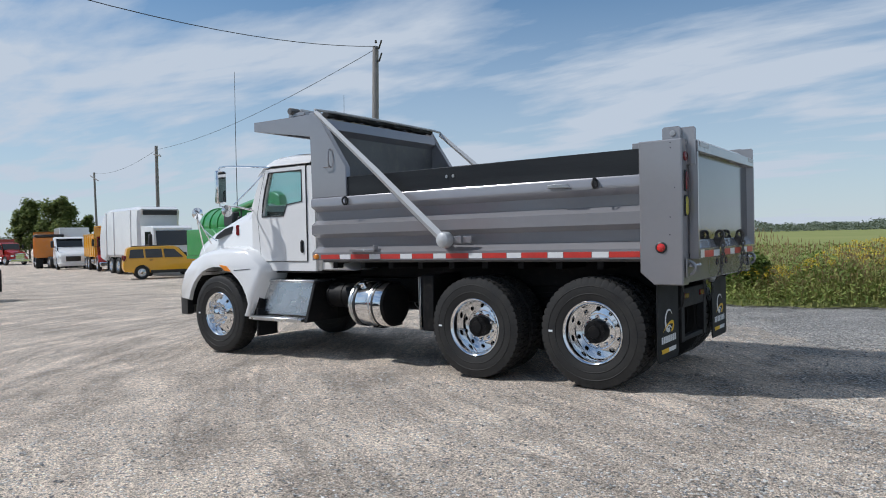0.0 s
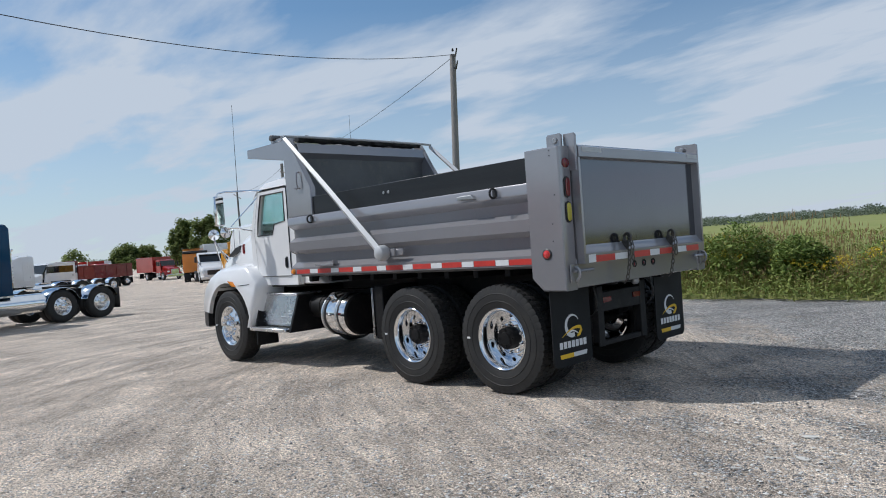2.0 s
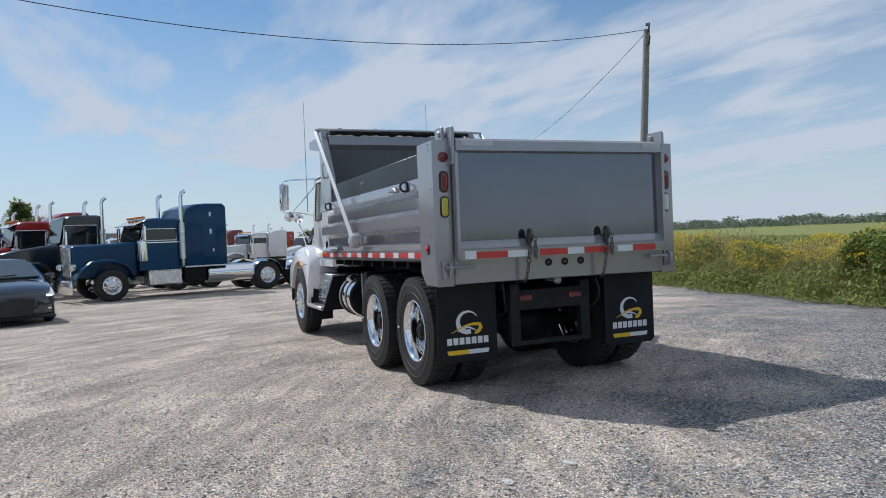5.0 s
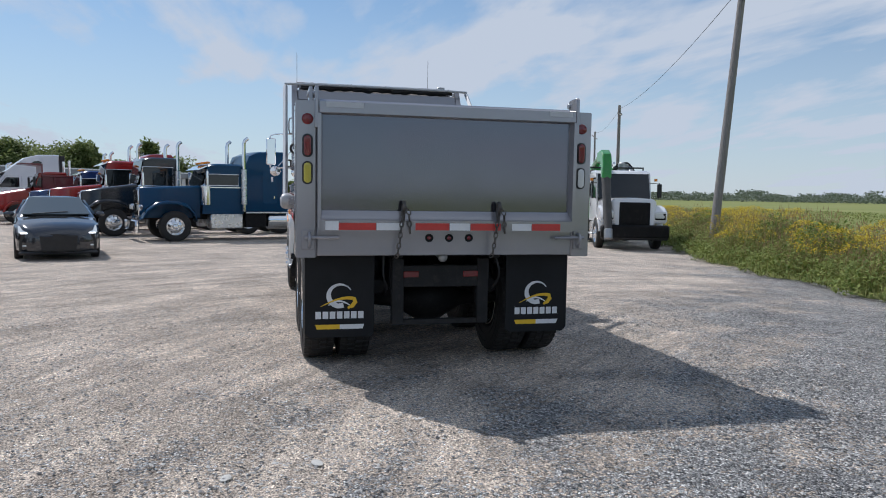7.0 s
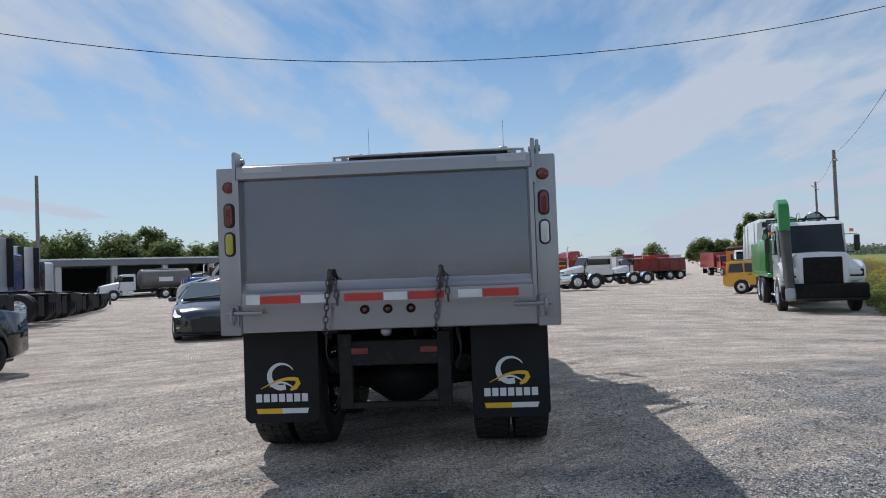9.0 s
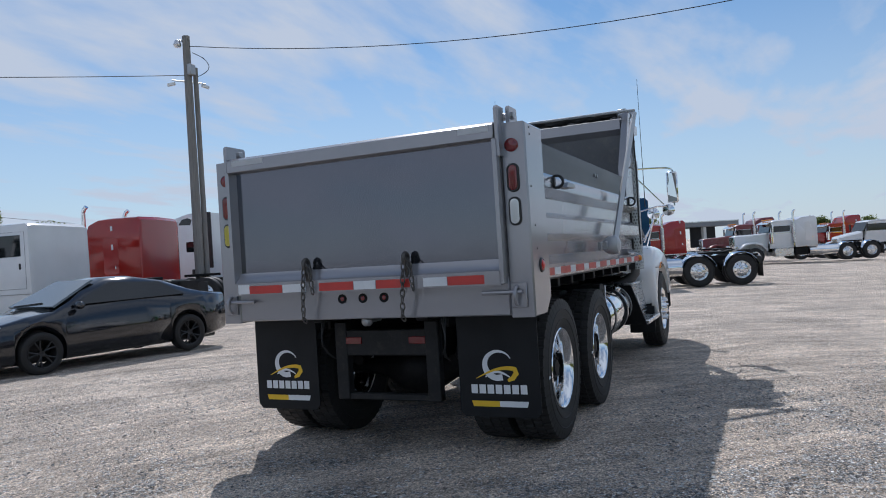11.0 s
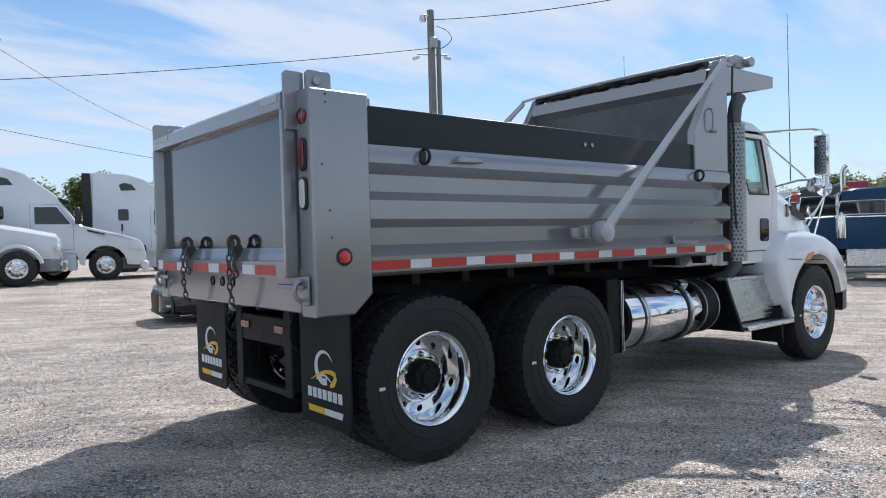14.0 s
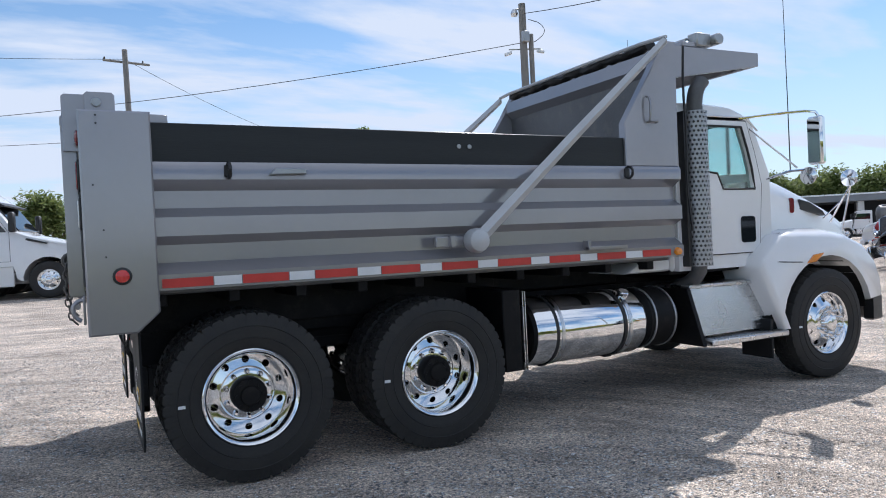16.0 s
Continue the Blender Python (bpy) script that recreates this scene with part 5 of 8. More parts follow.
# ---- field, weeds and woods ----
def leafy(name, low, high, rough=0.7, trans=0.25):
    """A leaf colour that differs from piece to piece, thin enough to let light through."""
    m = bpy.data.materials.new(name)
    m.use_nodes = True
    nt = m.node_tree
    n, l = nt.nodes.new, nt.links.new
    b = nt.nodes["Principled BSDF"]
    g = n("ShaderNodeNewGeometry")
    mx = n("ShaderNodeMix"); mx.data_type = "RGBA"
    mx.inputs["A"].default_value, mx.inputs["B"].default_value = (*low, 1), (*high, 1)
    l(g.outputs["Random Per Island"], mx.inputs["Factor"])
    l(mx.outputs["Result"], b.inputs["Base Color"])
    b.inputs["Roughness"].default_value, b.inputs["Specular IOR Level"].default_value = rough, 0.25
    tr = n("ShaderNodeBsdfTranslucent")
    l(mx.outputs["Result"], tr.inputs[0])
    ms = n("ShaderNodeMixShader"); ms.inputs[0].default_value = trans
    out = nt.nodes["Material Output"]
    l(b.outputs[0], ms.inputs[1]); l(tr.outputs[0], ms.inputs[2]); l(ms.outputs[0], out.inputs[0])
    return m


GRASS = leafy("grass_blades", (0.13, 0.17, 0.04), (0.38, 0.36, 0.13))
WEED = leafy("weed_leaves", (0.11, 0.165, 0.035), (0.29, 0.32, 0.09))
BUSH = leafy("bush_leaves", (0.10, 0.16, 0.035), (0.25, 0.31, 0.085))
GOLD = leafy("goldenrod_plumes", (0.50, 0.36, 0.02), (0.70, 0.54, 0.05))
DRY = leafy("dry_stems", (0.17, 0.10, 0.06), (0.40, 0.29, 0.14))
CROP = leafy("crop_leaves", (0.16, 0.20, 0.055), (0.27, 0.30, 0.095))
TREE_LEAF = leafy("tree_leaves", (0.10, 0.145, 0.045), (0.25, 0.29, 0.10), trans=0.45)
# distance haze is mixed into this leaf colour, paler and greyer than near trees
HAZED_LEAF = leafy("far_woods", (0.12, 0.15, 0.11), (0.16, 0.19, 0.14), trans=0.25)
BARK = surface("bark", (0.16, 0.12, 0.09), 0.9, vary=0.4, scale=8, bump=0.6, bump_scale=30, stretch=(1, 1, 0.3))
FIELD = surface("crop_field", (0.19, 0.22, 0.07), 0.9, vary=0.25, scale=0.03, second=(0.25, 0.26, 0.10), fine=1.2, bump=1.0, bump_scale=5, spec=0.1)


def field_sheet():
    us = sorted(set([-3000, -1500, -700, -300, -150, -80, -50, -30, -20] + list(np.arange(-14, 60, 0.5)) + [62, 66, 72, 80, 95, 120, 160, 220, 320, 500, 900, 1600, 3000]))
    vs = [0.0, 0.12, 0.35, 0.8, 1.5, 2.5, 4, 6, 9, 14, 22, 35, 60, 110, 220, 500, 1200, 3200]
    v, f = [], []
    for d in vs:
        for x in us:
            y = edge_y(min(max(x, -60), 90)) - (0.0 if x < 90 else (x - 90) * 0.45) - d
            bank = min(0.10, max(0.0, 0.25 * (d - 0.4)))
            v.append((x, y, lot_height(x, y) - (0.04 if d < 0.5 else 0) + bank + (0.05 * noise.noise((x * 0.6, y * 0.6, 0)) if 0 < d < 30 else 0)))
    w = len(us)
    for j in range(len(vs) - 1):
        for i in range(w - 1):
            a = j * w + i
            f.append((a, a + 1, a + w + 1, a + w))
    me = bpy.data.meshes.new("field")
    me.from_pydata(v, [], f)
    me.materials.append(FIELD)
    me.shade_smooth()
    tagged(new("field", me), "flat green crop field beyond the weeds", "field", kind="structure")


field_sheet()


def scatter(name, count, make, material, label, category, seed):
    """Many small pieces joined into one object; make(rng) gives the points and faces of one."""
    rng = random.Random(seed)
    v, f = [], []
    for _ in range(count):
        p, q = make(rng)
        b = len(v)
        v += p
        f += [tuple(i + b for i in t) for t in q]
    me = bpy.data.meshes.new(name)
    me.from_pydata(v, [], f)
    me.materials.append(material)
    return tagged(new(name, me), label, category, kind="stuff")


def strip_place(rng, near=0.0, far=5.0, lo=-10, hi=58):
    x = lo + (hi - lo) * rng.random() ** 1.35
    d = near + (far - near) * rng.random()
    y = edge_y(x) - d
    return x, y, d, lot_height(x, y) + min(0.10, 0.25 * d)


def tall(x, d):
    """How high the weeds grow here."""
    return (0.14 + 1.12 * min(1.0, d / 1.7)) * (0.75 + 0.5 * noise.noise((x * 0.45, d * 0.6, 7.0)))


def blade(rng):
    x, y, d, z = strip_place(rng, 0.1, 4.5)
    h = tall(x, max(d, 0)) * rng.uniform(0.5, 1.05)
    a = rng.random() * 6.28
    w = 0.006 + 0.008 * rng.random()
    lean = h * rng.uniform(0.1, 0.5)
    cx, cy = math.cos(a), math.sin(a)
    px, py = -cy * w, cx * w
    return [(x - px, y - py, z), (x + px, y + py, z), (x + cx * lean * 0.3 + px * 0.8, y + cy * lean * 0.3 + py * 0.8, z + h * 0.6), (x + cx * lean * 0.3 - px * 0.8, y + cy * lean * 0.3 - py * 0.8, z + h * 0.6), (x + cx * lean, y + cy * lean, z + h * 0.97)], [(0, 1, 2, 3), (3, 2, 4)]


def leaf_at(rng, x, y, z, s, droop=0.5):
    a, t = rng.random() * 6.28, rng.uniform(-0.9, 0.7)
    u = Vector((math.cos(a) * math.cos(t), math.sin(a) * math.cos(t), math.sin(t)))
    w = Vector((-math.sin(a), math.cos(a), rng.uniform(-droop, droop))) * 0.4
    c = Vector((x, y, z))
    return [tuple(c - u * s), tuple(c + w * s), tuple(c + u * s), tuple(c - w * s)], [(0, 1, 2, 3)]


def weed(rng):
    x, y, d, z = strip_place(rng, 0.25, 5.0) if rng.random() < 0.6 else strip_place(rng, 0.05, 1.3)
    h = tall(x, d)
    return leaf_at(rng, x, y, z + h * rng.random() ** 0.7, rng.uniform(0.03, 0.07))


BUSHES = [(3.2, 1.5, 1.25, 1.3), (1.9, 1.4, 0.95, 1.0), (4.3, 1.6, 1.05, 1.0), (-2.2, 1.8, 1.15, 1.2), (-3.6, 1.6, 0.9, 1.1), (0.4, 2.2, 0.8, 1.2), (8.5, 2.0, 0.9, 1.3), (12.0, 2.6, 0.9, 1.2), (-6.0, 2.0, 1.0, 1.4), (20.0, 2.5, 0.9, 1.6)]


def bush_leaf(rng):
    bx, bd, bh, bw = rng.choice(BUSHES[:3] if rng.random() < 0.4 else BUSHES)
    a, r = rng.random() * 6.28, rng.random() ** 0.5
    k = rng.random()
    x = bx + bw * 0.6 * r * math.cos(a)
    y = edge_y(bx) - bd + bw * 0.5 * r * math.sin(a)
    z = 0.1 + bh * (0.15 + 0.95 * k * (1 - 0.45 * r * r)) + 0.12 * noise.noise((x * 3, y * 3, k * 3))
    return leaf_at(rng, x, y, z, rng.uniform(0.035, 0.075))


def gold_patch(x, d):
    return noise.noise((x * 0.22 + 3, d * 0.35, 2.0))


def plume(rng):
    for _ in range(30):
        x, y, d, z = strip_place(rng, 0.9, 5.5)
        if gold_patch(x, d) > 0.08:
            break
    h = tall(x, d) * 1.18 + 0.06
    p, q = [], []
    for _ in range(9):
        pp, qq = leaf_at(rng, x + rng.gauss(0, 0.035), y + rng.gauss(0, 0.035), z + h - abs(rng.gauss(0, 0.06)), rng.uniform(0.014, 0.032))
        b = len(p)
        p += pp
        q += [tuple(i + b for i in t) for t in qq]
    return p, q


def dry(rng):
    x, y, d, z = strip_place(rng, 0.6, 5.0)
    h = tall(x, d) * rng.uniform(0.8, 1.25)
    a = rng.random() * 6.28
    ex, ey = 0.06 * math.cos(a), 0.06 * math.sin(a)
    return [(x, y, z), (x + 0.006, y, z), (x + ex, y + ey, z + h), (x + ex - 0.012, y + ey, z + h * 0.93), (x + ex + 0.012, y + ey, z + h * 0.90)], [(0, 1, 2), (2, 3, 4)]


scatter("grass", 34000, blade, GRASS, "tall green and straw-coloured roadside grass", "grass", 1)
scatter("weeds", 78000, weed, WEED, "dense broad-leaved green weeds beside the gravel", "weeds", 2)
scatter("bushes", 22000, bush_leaf, BUSH, "leafy green bushes at the field's edge", "bush", 3)
scatter("goldenrod", 7000, plume, GOLD, "yellow flowering goldenrod among the weeds", "flowers", 4)
scatter("dry_stems", 26000, dry, DRY, "brown dry seed stems among the weeds", "weeds", 6)


def crop_leaf(rng):
    x = -40 + 160 * rng.random()
    d = 5.0 + 50 * rng.random() ** 1.6
    y = edge_y(min(x, 90)) - d
    return leaf_at(rng, x, y, lot_height(x, y) + 0.12 + 0.30 * rng.random(), 0.06 + 0.0035 * d)


scatter("crop", 26000, crop_leaf, CROP, "low green crop plants covering the field", "crop", 8)


def tree(x, y, h, w, seed, leaves=4200, label="broad green leafy tree beyond the lot", bare=False, leaf=0.16):
    """A tapered trunk with limbs and an uneven crown of many leaves."""
    rng = random.Random(seed)
    t = thing("tree", label, "tree", at_ground(x, y), "trees beyond the lot")
    g = Geo()
    g.tube([(0, 0, -0.1), (0.1 * w * 0.2, 0, h * 0.25), (0.05, 0.1, h * 0.55), (0.1, 0, h * 0.85)], lambda k: 0.035 * h * (1 - 0.85 * k) * 0.5 + 0.02, 8, 1)
    tips = []
    for k in range(11):
        a, z0 = k * 2.4 + rng.random(), h * (0.10 + 0.06 * k)
        r = w * 0.5 * (0.9 - 0.055 * k) * rng.uniform(0.7, 1.05)
        tip = (r * math.cos(a), r * math.sin(a), z0 + r * rng.uniform(0.5, 0.9))
        g.tube([(0, 0, z0), (tip[0] * 0.5, tip[1] * 0.5, z0 + (tip[2] - z0) * 0.4), tip], lambda q: 0.010 * h * (1 - 0.8 * q), 5, 1)
        tips.append(tip)
    part("trunk", g, BARK, t)
    clumps = []
    for tip in tips:
        for _ in range(4):
            clumps.append((tip[0] * rng.uniform(0.4, 1.1), tip[1] * rng.uniform(0.4, 1.1), tip[2] + rng.uniform(-0.06, 0.10) * h, w * rng.uniform(0.10, 0.19)))
    for _ in range(6):
        clumps.append((rng.gauss(0, 0.08 * w), rng.gauss(0, 0.08 * w), h * rng.uniform(0.75, 0.93), w * rng.uniform(0.10, 0.16)))
    v, f = [], []
    for _ in range(leaves if not bare else leaves // 6):
        cx, cy, cz, r = rng.choice(clumps)
        u = Vector((rng.gauss(0, 1), rng.gauss(0, 1), rng.gauss(0, 0.8)))
        u = u.normalized() * r * rng.random() ** 0.35
        p, q = leaf_at(rng, cx + u.x, cy + u.y, max(cz + u.z, h * 0.10), leaf * rng.uniform(0.6, 1.5), 0.8)
        b = len(v)
        v += p
        f += [tuple(i + b for i in s) for s in q]
    me = bpy.data.meshes.new("crown")
    me.from_pydata(v, [], f)
    me.materials.append(TREE_LEAF)
    part("crown", me, None, t)
    return t


def at_ground(x, y, yaw=0):
    return pose(x, y, lot_height(x, y), 0, 0, yaw)


def polar(t_bearing, dist, ox=-5.0, oy=0.0):
    return ox + dist * math.cos(radians(t_bearing)), oy + dist * math.sin(radians(t_bearing))


# tall trees behind the white trucks
for k, (b_, d_, h_, w_) in enumerate(((64.0, 62, 11.6, 10.5), (58.6, 66, 8.6, 7), (69.5, 66, 6.5, 8), (74.5, 70, 7.5, 9), (79, 72, 7.0, 8), (84, 74, 7.5, 9), (89, 70, 7.0, 8), (54, 75, 7, 8))):
    x, y = polar(b_ + 0.7, d_ * 1.03, -3.3, -3.85)
    tree(x, y, h_, w_, 20 + k, 20000 if k < 2 else 9000, leaf=0.19, label="tall dense green tree behind the white trucks" if k < 2 else "broad green leafy tree beyond the lot")
# belt of trees behind the long shed
rngt = random.Random(9)
for k in range(17):
    b_ = 8.5 + 1.75 * k + rngt.uniform(-0.4, 0.4)
    d_ = 118 + rngt.uniform(-8, 14)
    x, y = polar(b_ + 0.2, d_ * 1.03, -5.2, -0.75)
    tree(x, y, rngt.uniform(6.0, 11.0), rngt.uniform(7, 12), 50 + k, 6000, leaf=0.29)
# trees at the far end of the lot
for k, (b_, d_, h_, w_, bare) in enumerate(((-23.3, 104, 8.3, 6, False), (-25.2, 100, 8.6, 6.5, False), (-26.9, 104, 6.5, 3, False), (-20.6, 125, 5.2, 6, False), (-15.6, 120, 5, 6, True), (-19.2, 125, 5.4, 7, False), (-9, 150, 4.5, 6, True), (-6, 150, 4.5, 6, False), (-12, 160, 5, 6, True), (-2.5, 150, 4.5, 5, False))):
    x, y = polar(b_ - 0.9, d_ * 1.03, -1.83, 6.6)
    tree(x, y, h_, w_, 90 + k, 8000, bare=bare, leaf=0.25)


def wood(rng):
    a = radians(rng.uniform(-92, -16))
    d = rng.uniform(560, 760)
    x, y = d * math.cos(a), d * math.sin(a)
    h = 6.0 + 3 * noise.noise((a * 18, 0, 0)) + 4.5 * noise.noise((a * 70, 1, 0)) + 2 * noise.noise((a * 190, 2, 0))
    z = h * rng.random() ** 0.8
    return leaf_at(rng, x + rng.gauss(0, 3), y + rng.gauss(0, 3), z - 0.6, rng.uniform(0.7, 1.5), 0.9)


scatter("far_woods", 60000, wood, HAZED_LEAF, "long line of woods on the horizon, haze in the leaf colour", "trees", 12)

# ---- poles and wires ----
POLE_WOOD = surface("weathered_pole", (0.27, 0.255, 0.24), 0.9, vary=0.35, scale=5, bump=0.5, bump_scale=40, stretch=(6, 6, 0.4))
WIRE = surface("black_cable", (0.015, 0.015, 0.016), 0.6)


def pole(base, top, label, r=0.15, arms=()):
    t = thing("utility_pole", label, "utility pole", pose(base[0], base[1], lot_height(base[0], base[1])))
    d = Vector((top[0] - base[0], top[1] - base[1], top[2]))
    part("pole_shaft", Geo().lathe([(r, -0.3), (r * 0.97, d.length * 0.3), (r * 0.78, d.length), (0.0, d.length + 0.02)], (0, 0, 0), d.normalized(), 16), POLE_WOOD, t)
    for a, b, rr in arms:
        part("cross_arm", Geo().tube([a, b], rr, 6), POLE_WOOD, t)
    return t


def insulator(t, p):
    part("insulator", Geo().lathe([(0.03, 0.0), (0.055, 0.03), (0.03, 0.06), (0.05, 0.09), (0.02, 0.13), (0.0, 0.14)], p, (0, 0, 1), 10), DARK_TRIM, t)


A_TOP = (17.0, -14.8, 9.5)
pa = pole((16.1, -13.4), A_TOP, "leaning weathered wooden utility pole in the weeds", 0.155)
for dz in (-0.25, -0.75):
    part("bracket", Geo().tube([(0.88, -1.38, 9.72 + dz), (0.58, -1.23, 9.72 + dz - 0.12), (0.28, -1.03, 9.72 + dz + 0.1)], 0.035, 6), DARK_TRIM, pa)
insulator(pa, (0.88, -1.4, 9.65))
pm = pole((55.0, -29.5), (55.2, -29.6, 10.6), "straight wooden utility pole at the lot's far side", 0.17, [((-0.9, 0.2, 9.6), (0.7, -0.2, 9.9), 0.06)])
insulator(pm, (-0.7, 0.15, 9.65))
pole((96.0, -46.5), (97.5, -47.1, 12.4), "distant leaning wooden utility pole", 0.17, [((-0.6, 0, 11.1), (1.4, 0, 11.9), 0.07)])
pr = pole((13.4, 14.2), (13.35, 14.15, 9.0), "wooden pole with a floodlight and cameras", 0.15)
part("second_shaft", Geo().lathe([(0.09, -0.2), (0.08, 8.0), (0.0, 8.02)], (0.20, -0.13, 0), (0, 0, 1), 12), POLE_WOOD, pr, "grey conduit post")
part("floodlight", Geo().lathe([(0.0, 0.0), (0.10, 0.02), (0.13, 0.10), (0.07, 0.24), (0.0, 0.26)], (-0.22, 0.16, 8.62), (0, 0, 1), 14), ALU, pr, "grey dusk lamp")
part("lamp_arm", Geo().tube([(0, 0, 8.75), (-0.12, 0.08, 8.86), (-0.22, 0.16, 8.86)], 0.025, 6), GALV, pr)
part("camera_arm", Geo().tube([(-0.42, 0.28, 7.55), (0.45, -0.3, 7.50)], 0.025, 6), GALV, pr)
for sgn in (1, -1):
    part("security_camera", Geo().box(-0.10, 0.16, -0.05, 0.05, -0.05, 0.05, 0.02).moved(pose(0.42 * sgn, -0.28 * sgn, 7.42, 0, 15, -35 if sgn > 0 else 145)), WHITE, pr)
part("meter_box", Geo().box(-0.2, 0.05, -0.30, -0.15, 7.7, 8.05, 0.02), GALV, pr)
part("drop_loop", Geo().tube([(0.15, -0.1, 8.5), (0.5, -0.3, 8.35), (0.62, -0.4, 8.05), (0.4, -0.25, 7.8), (0.2, -0.1, 7.7)], 0.012, 5, 2), WIRE, pr)
pl = pole((2.5, 32.9), (2.35, 32.8, 11.2), "grey utility pole with a cross arm behind the trucks", 0.16, [((-1.15, -0.25, 10.6), (1.0, 0.25, 10.6), 0.06)])
for u in (-0.95, 0.0, 0.85):
    insulator(pl, (u * 0.98 - 0.15, u * 0.22, 10.65 if u else 10.92))
pn = pole((24.0, 64.0), (24.0, 64.0, 11.2), "utility pole among the trees", 0.16)
pole((38.0, 27.5), (38.0, 27.5, 8.6), "thin dark pole by the shed", 0.13)


def wire(a, b, sag, label="thin black overhead cable between poles", r=0.012):
    pts = []
    for k in range(25):
        u = k / 24
        p = Vector(a).lerp(Vector(b), u)
        pts.append((p.x, p.y, p.z - sag * 4 * u * (1 - u)))
    single("overhead_cable", Geo().tube(pts, r, 5), WIRE, label, "cable", "overhead cables")


wire((16.95, -14.75, 9.15), (13.35, 14.15, 8.7), 1.55)
wire((16.95, -14.75, 9.05), (55.1, -29.6, 9.6), 0.6)
wire((55.1, -29.6, 9.6), (97.5, -47.1, 11.4), 0.7)
wire((13.35, 14.15, 7.75), (-15.8, 35.0, 7.2), 0.7)
wire((2.35, 32.8, 11.0), (-46.0, 37.0, 12.3), 0.9)
wire((2.35, 32.8, 11.0), (24.0, 64.0, 11.0), 0.8)
wire((1.7, 32.8, 7.0), (30.0, 41.0, 5.2), 0.4)
wire((1.7, 32.8, 7.0), (-46.0, 37.0, 7.2), 0.9)


# ---- parked vehicles ----
def at(x, y, yaw):
    """A pose on the ground."""
    return pose(x, y, lot_height(x, y), 0, 0, yaw)


PAINTS = {}


def paint(key, color, rough=0.16, dirt=0.0):
    if key not in PAINTS:
        PAINTS[key] = surface(key + "_paint", color, rough, 0.0, vary=0.12, scale=1.2, coat=0.5, dirt=dirt)
    return PAINTS[key]


BLUE = surface("deep_blue_paint", (0.004, 0.047, 0.115), 0.2, 0.0, vary=0.12, scale=1.2, coat=0.1, spec=0.25)
INKY = paint("black_truck", (0.012, 0.013, 0.016))
RED = paint("red_truck", (0.33, 0.020, 0.016))
MAROON = paint("maroon", (0.16, 0.014, 0.016), 0.4, 0.25)
CREAM = paint("cream", (0.70, 0.68, 0.58))
PALE = paint("pale_grey", (0.52, 0.53, 0.55))
FLEET = paint("fleet_white", (0.74, 0.75, 0.76))
ORANGE = paint("orange", (0.70, 0.22, 0.015), 0.45, 0.25)
YELLOW = paint("yellow", (0.82, 0.40, 0.010), 0.3)
GREEN = paint("bright_green", (0.02, 0.25, 0.035), 0.35, 0.12)
NAVY = paint("navy", (0.015, 0.045, 0.16))
ROYAL = paint("royal_blue", (0.02, 0.10, 0.40))
CHARCOAL = surface("grey_wrap", (0.055, 0.057, 0.063), 0.14, 0.5, vary=0.1, scale=2, coat=0.9)


def arch_fender(s, r0, r1, a0, a1, y0, y1, cx, cz, steps=14):
    """A curved fender band over a wheel."""
    rings = []
    for k in range(steps + 1):
        a = radians(a0 + (a1 - a0) * k / steps)
        c, n_ = math.cos(a), math.sin(a)
        rings.append([(cx + r0 * c, s * y0, cz + r0 * n_), (cx + r1 * c, s * y0, cz + r1 * n_), (cx + r1 * c, s * (y1 - 0.02), cz + r1 * n_), (cx + (r1 - 0.015) * c, s * y1, cz + (r1 - 0.015) * n_), (cx + r0 * c, s * y1, cz + r0 * n_)])
    return Geo().loft(rings)


def running_gear(t, wb, tail=1.25, fenders="", drive2=True, near=False, flaps=True):
    """Frame, wheels, tank and mud flaps of a truck: the front axle stands at x = 0."""
    for s in (1, -1):
        part("frame_rail", Geo().box(-wb - 1.37 - tail * 0.6, 0.85, s * 0.36, s * 0.44, 0.72, 0.98, 0.01), BLACK, t)
        wheel(t, 0.0, s * 1.02, 0.507, "steer", near)
        for x in ((-wb, -wb - 1.37) if drive2 else (-wb,)):
            wheel(t, x, s * 0.99, 0.507, "steer", near)
            wheel(t, x, s * 0.69, 0.507, "drive", False, True)
            if fenders:
                part("wheel_fender", arch_fender(s, 0.575, 0.592, 15, 165, 0.62, 1.16, x, 0.507), fenders, t, "half-round fender")
        if flaps:
            part("mud_flap", Geo().box(-wb - 1.37 - 0.66, -wb - 1.37 - 0.645, s * 0.58, s * 1.14, 0.25, 0.92, 0.003), FLAP, t)
    for ax, az, ar in ((-wb, 0.507, 0.09), (0, 0.45, 0.07)):
        part("axle", Geo().cyl((ax, -0.9, az), (ax, 0.9, az), ar), BLACK, t)
    part("rear_axle", Geo().cyl((-wb - 1.37, -0.9, 0.507), (-wb - 1.37, 0.9, 0.507), 0.09), BLACK, t)
    part("rear_crossmember", Geo().box(-wb - 1.37 - tail * 0.6, -wb - 1.37 - tail * 0.6 + 0.08, -0.45, 0.45, 0.70, 1.0, 0.01), BLACK, t)


def fifth_wheel(t, wb):
    part("fifth_wheel", Geo().prism([(-wb - 1.25, -0.22), (-wb - 0.95, -0.45), (-wb - 0.35, -0.45), (-wb - 0.25, 0), (-wb - 0.35, 0.45), (-wb - 0.95, 0.45), (-wb - 1.25, 0.22), (-wb - 0.8, 0.0)], "z", 1.05, 1.13, 0.01), BLACK, t, "greasy black coupling plate")


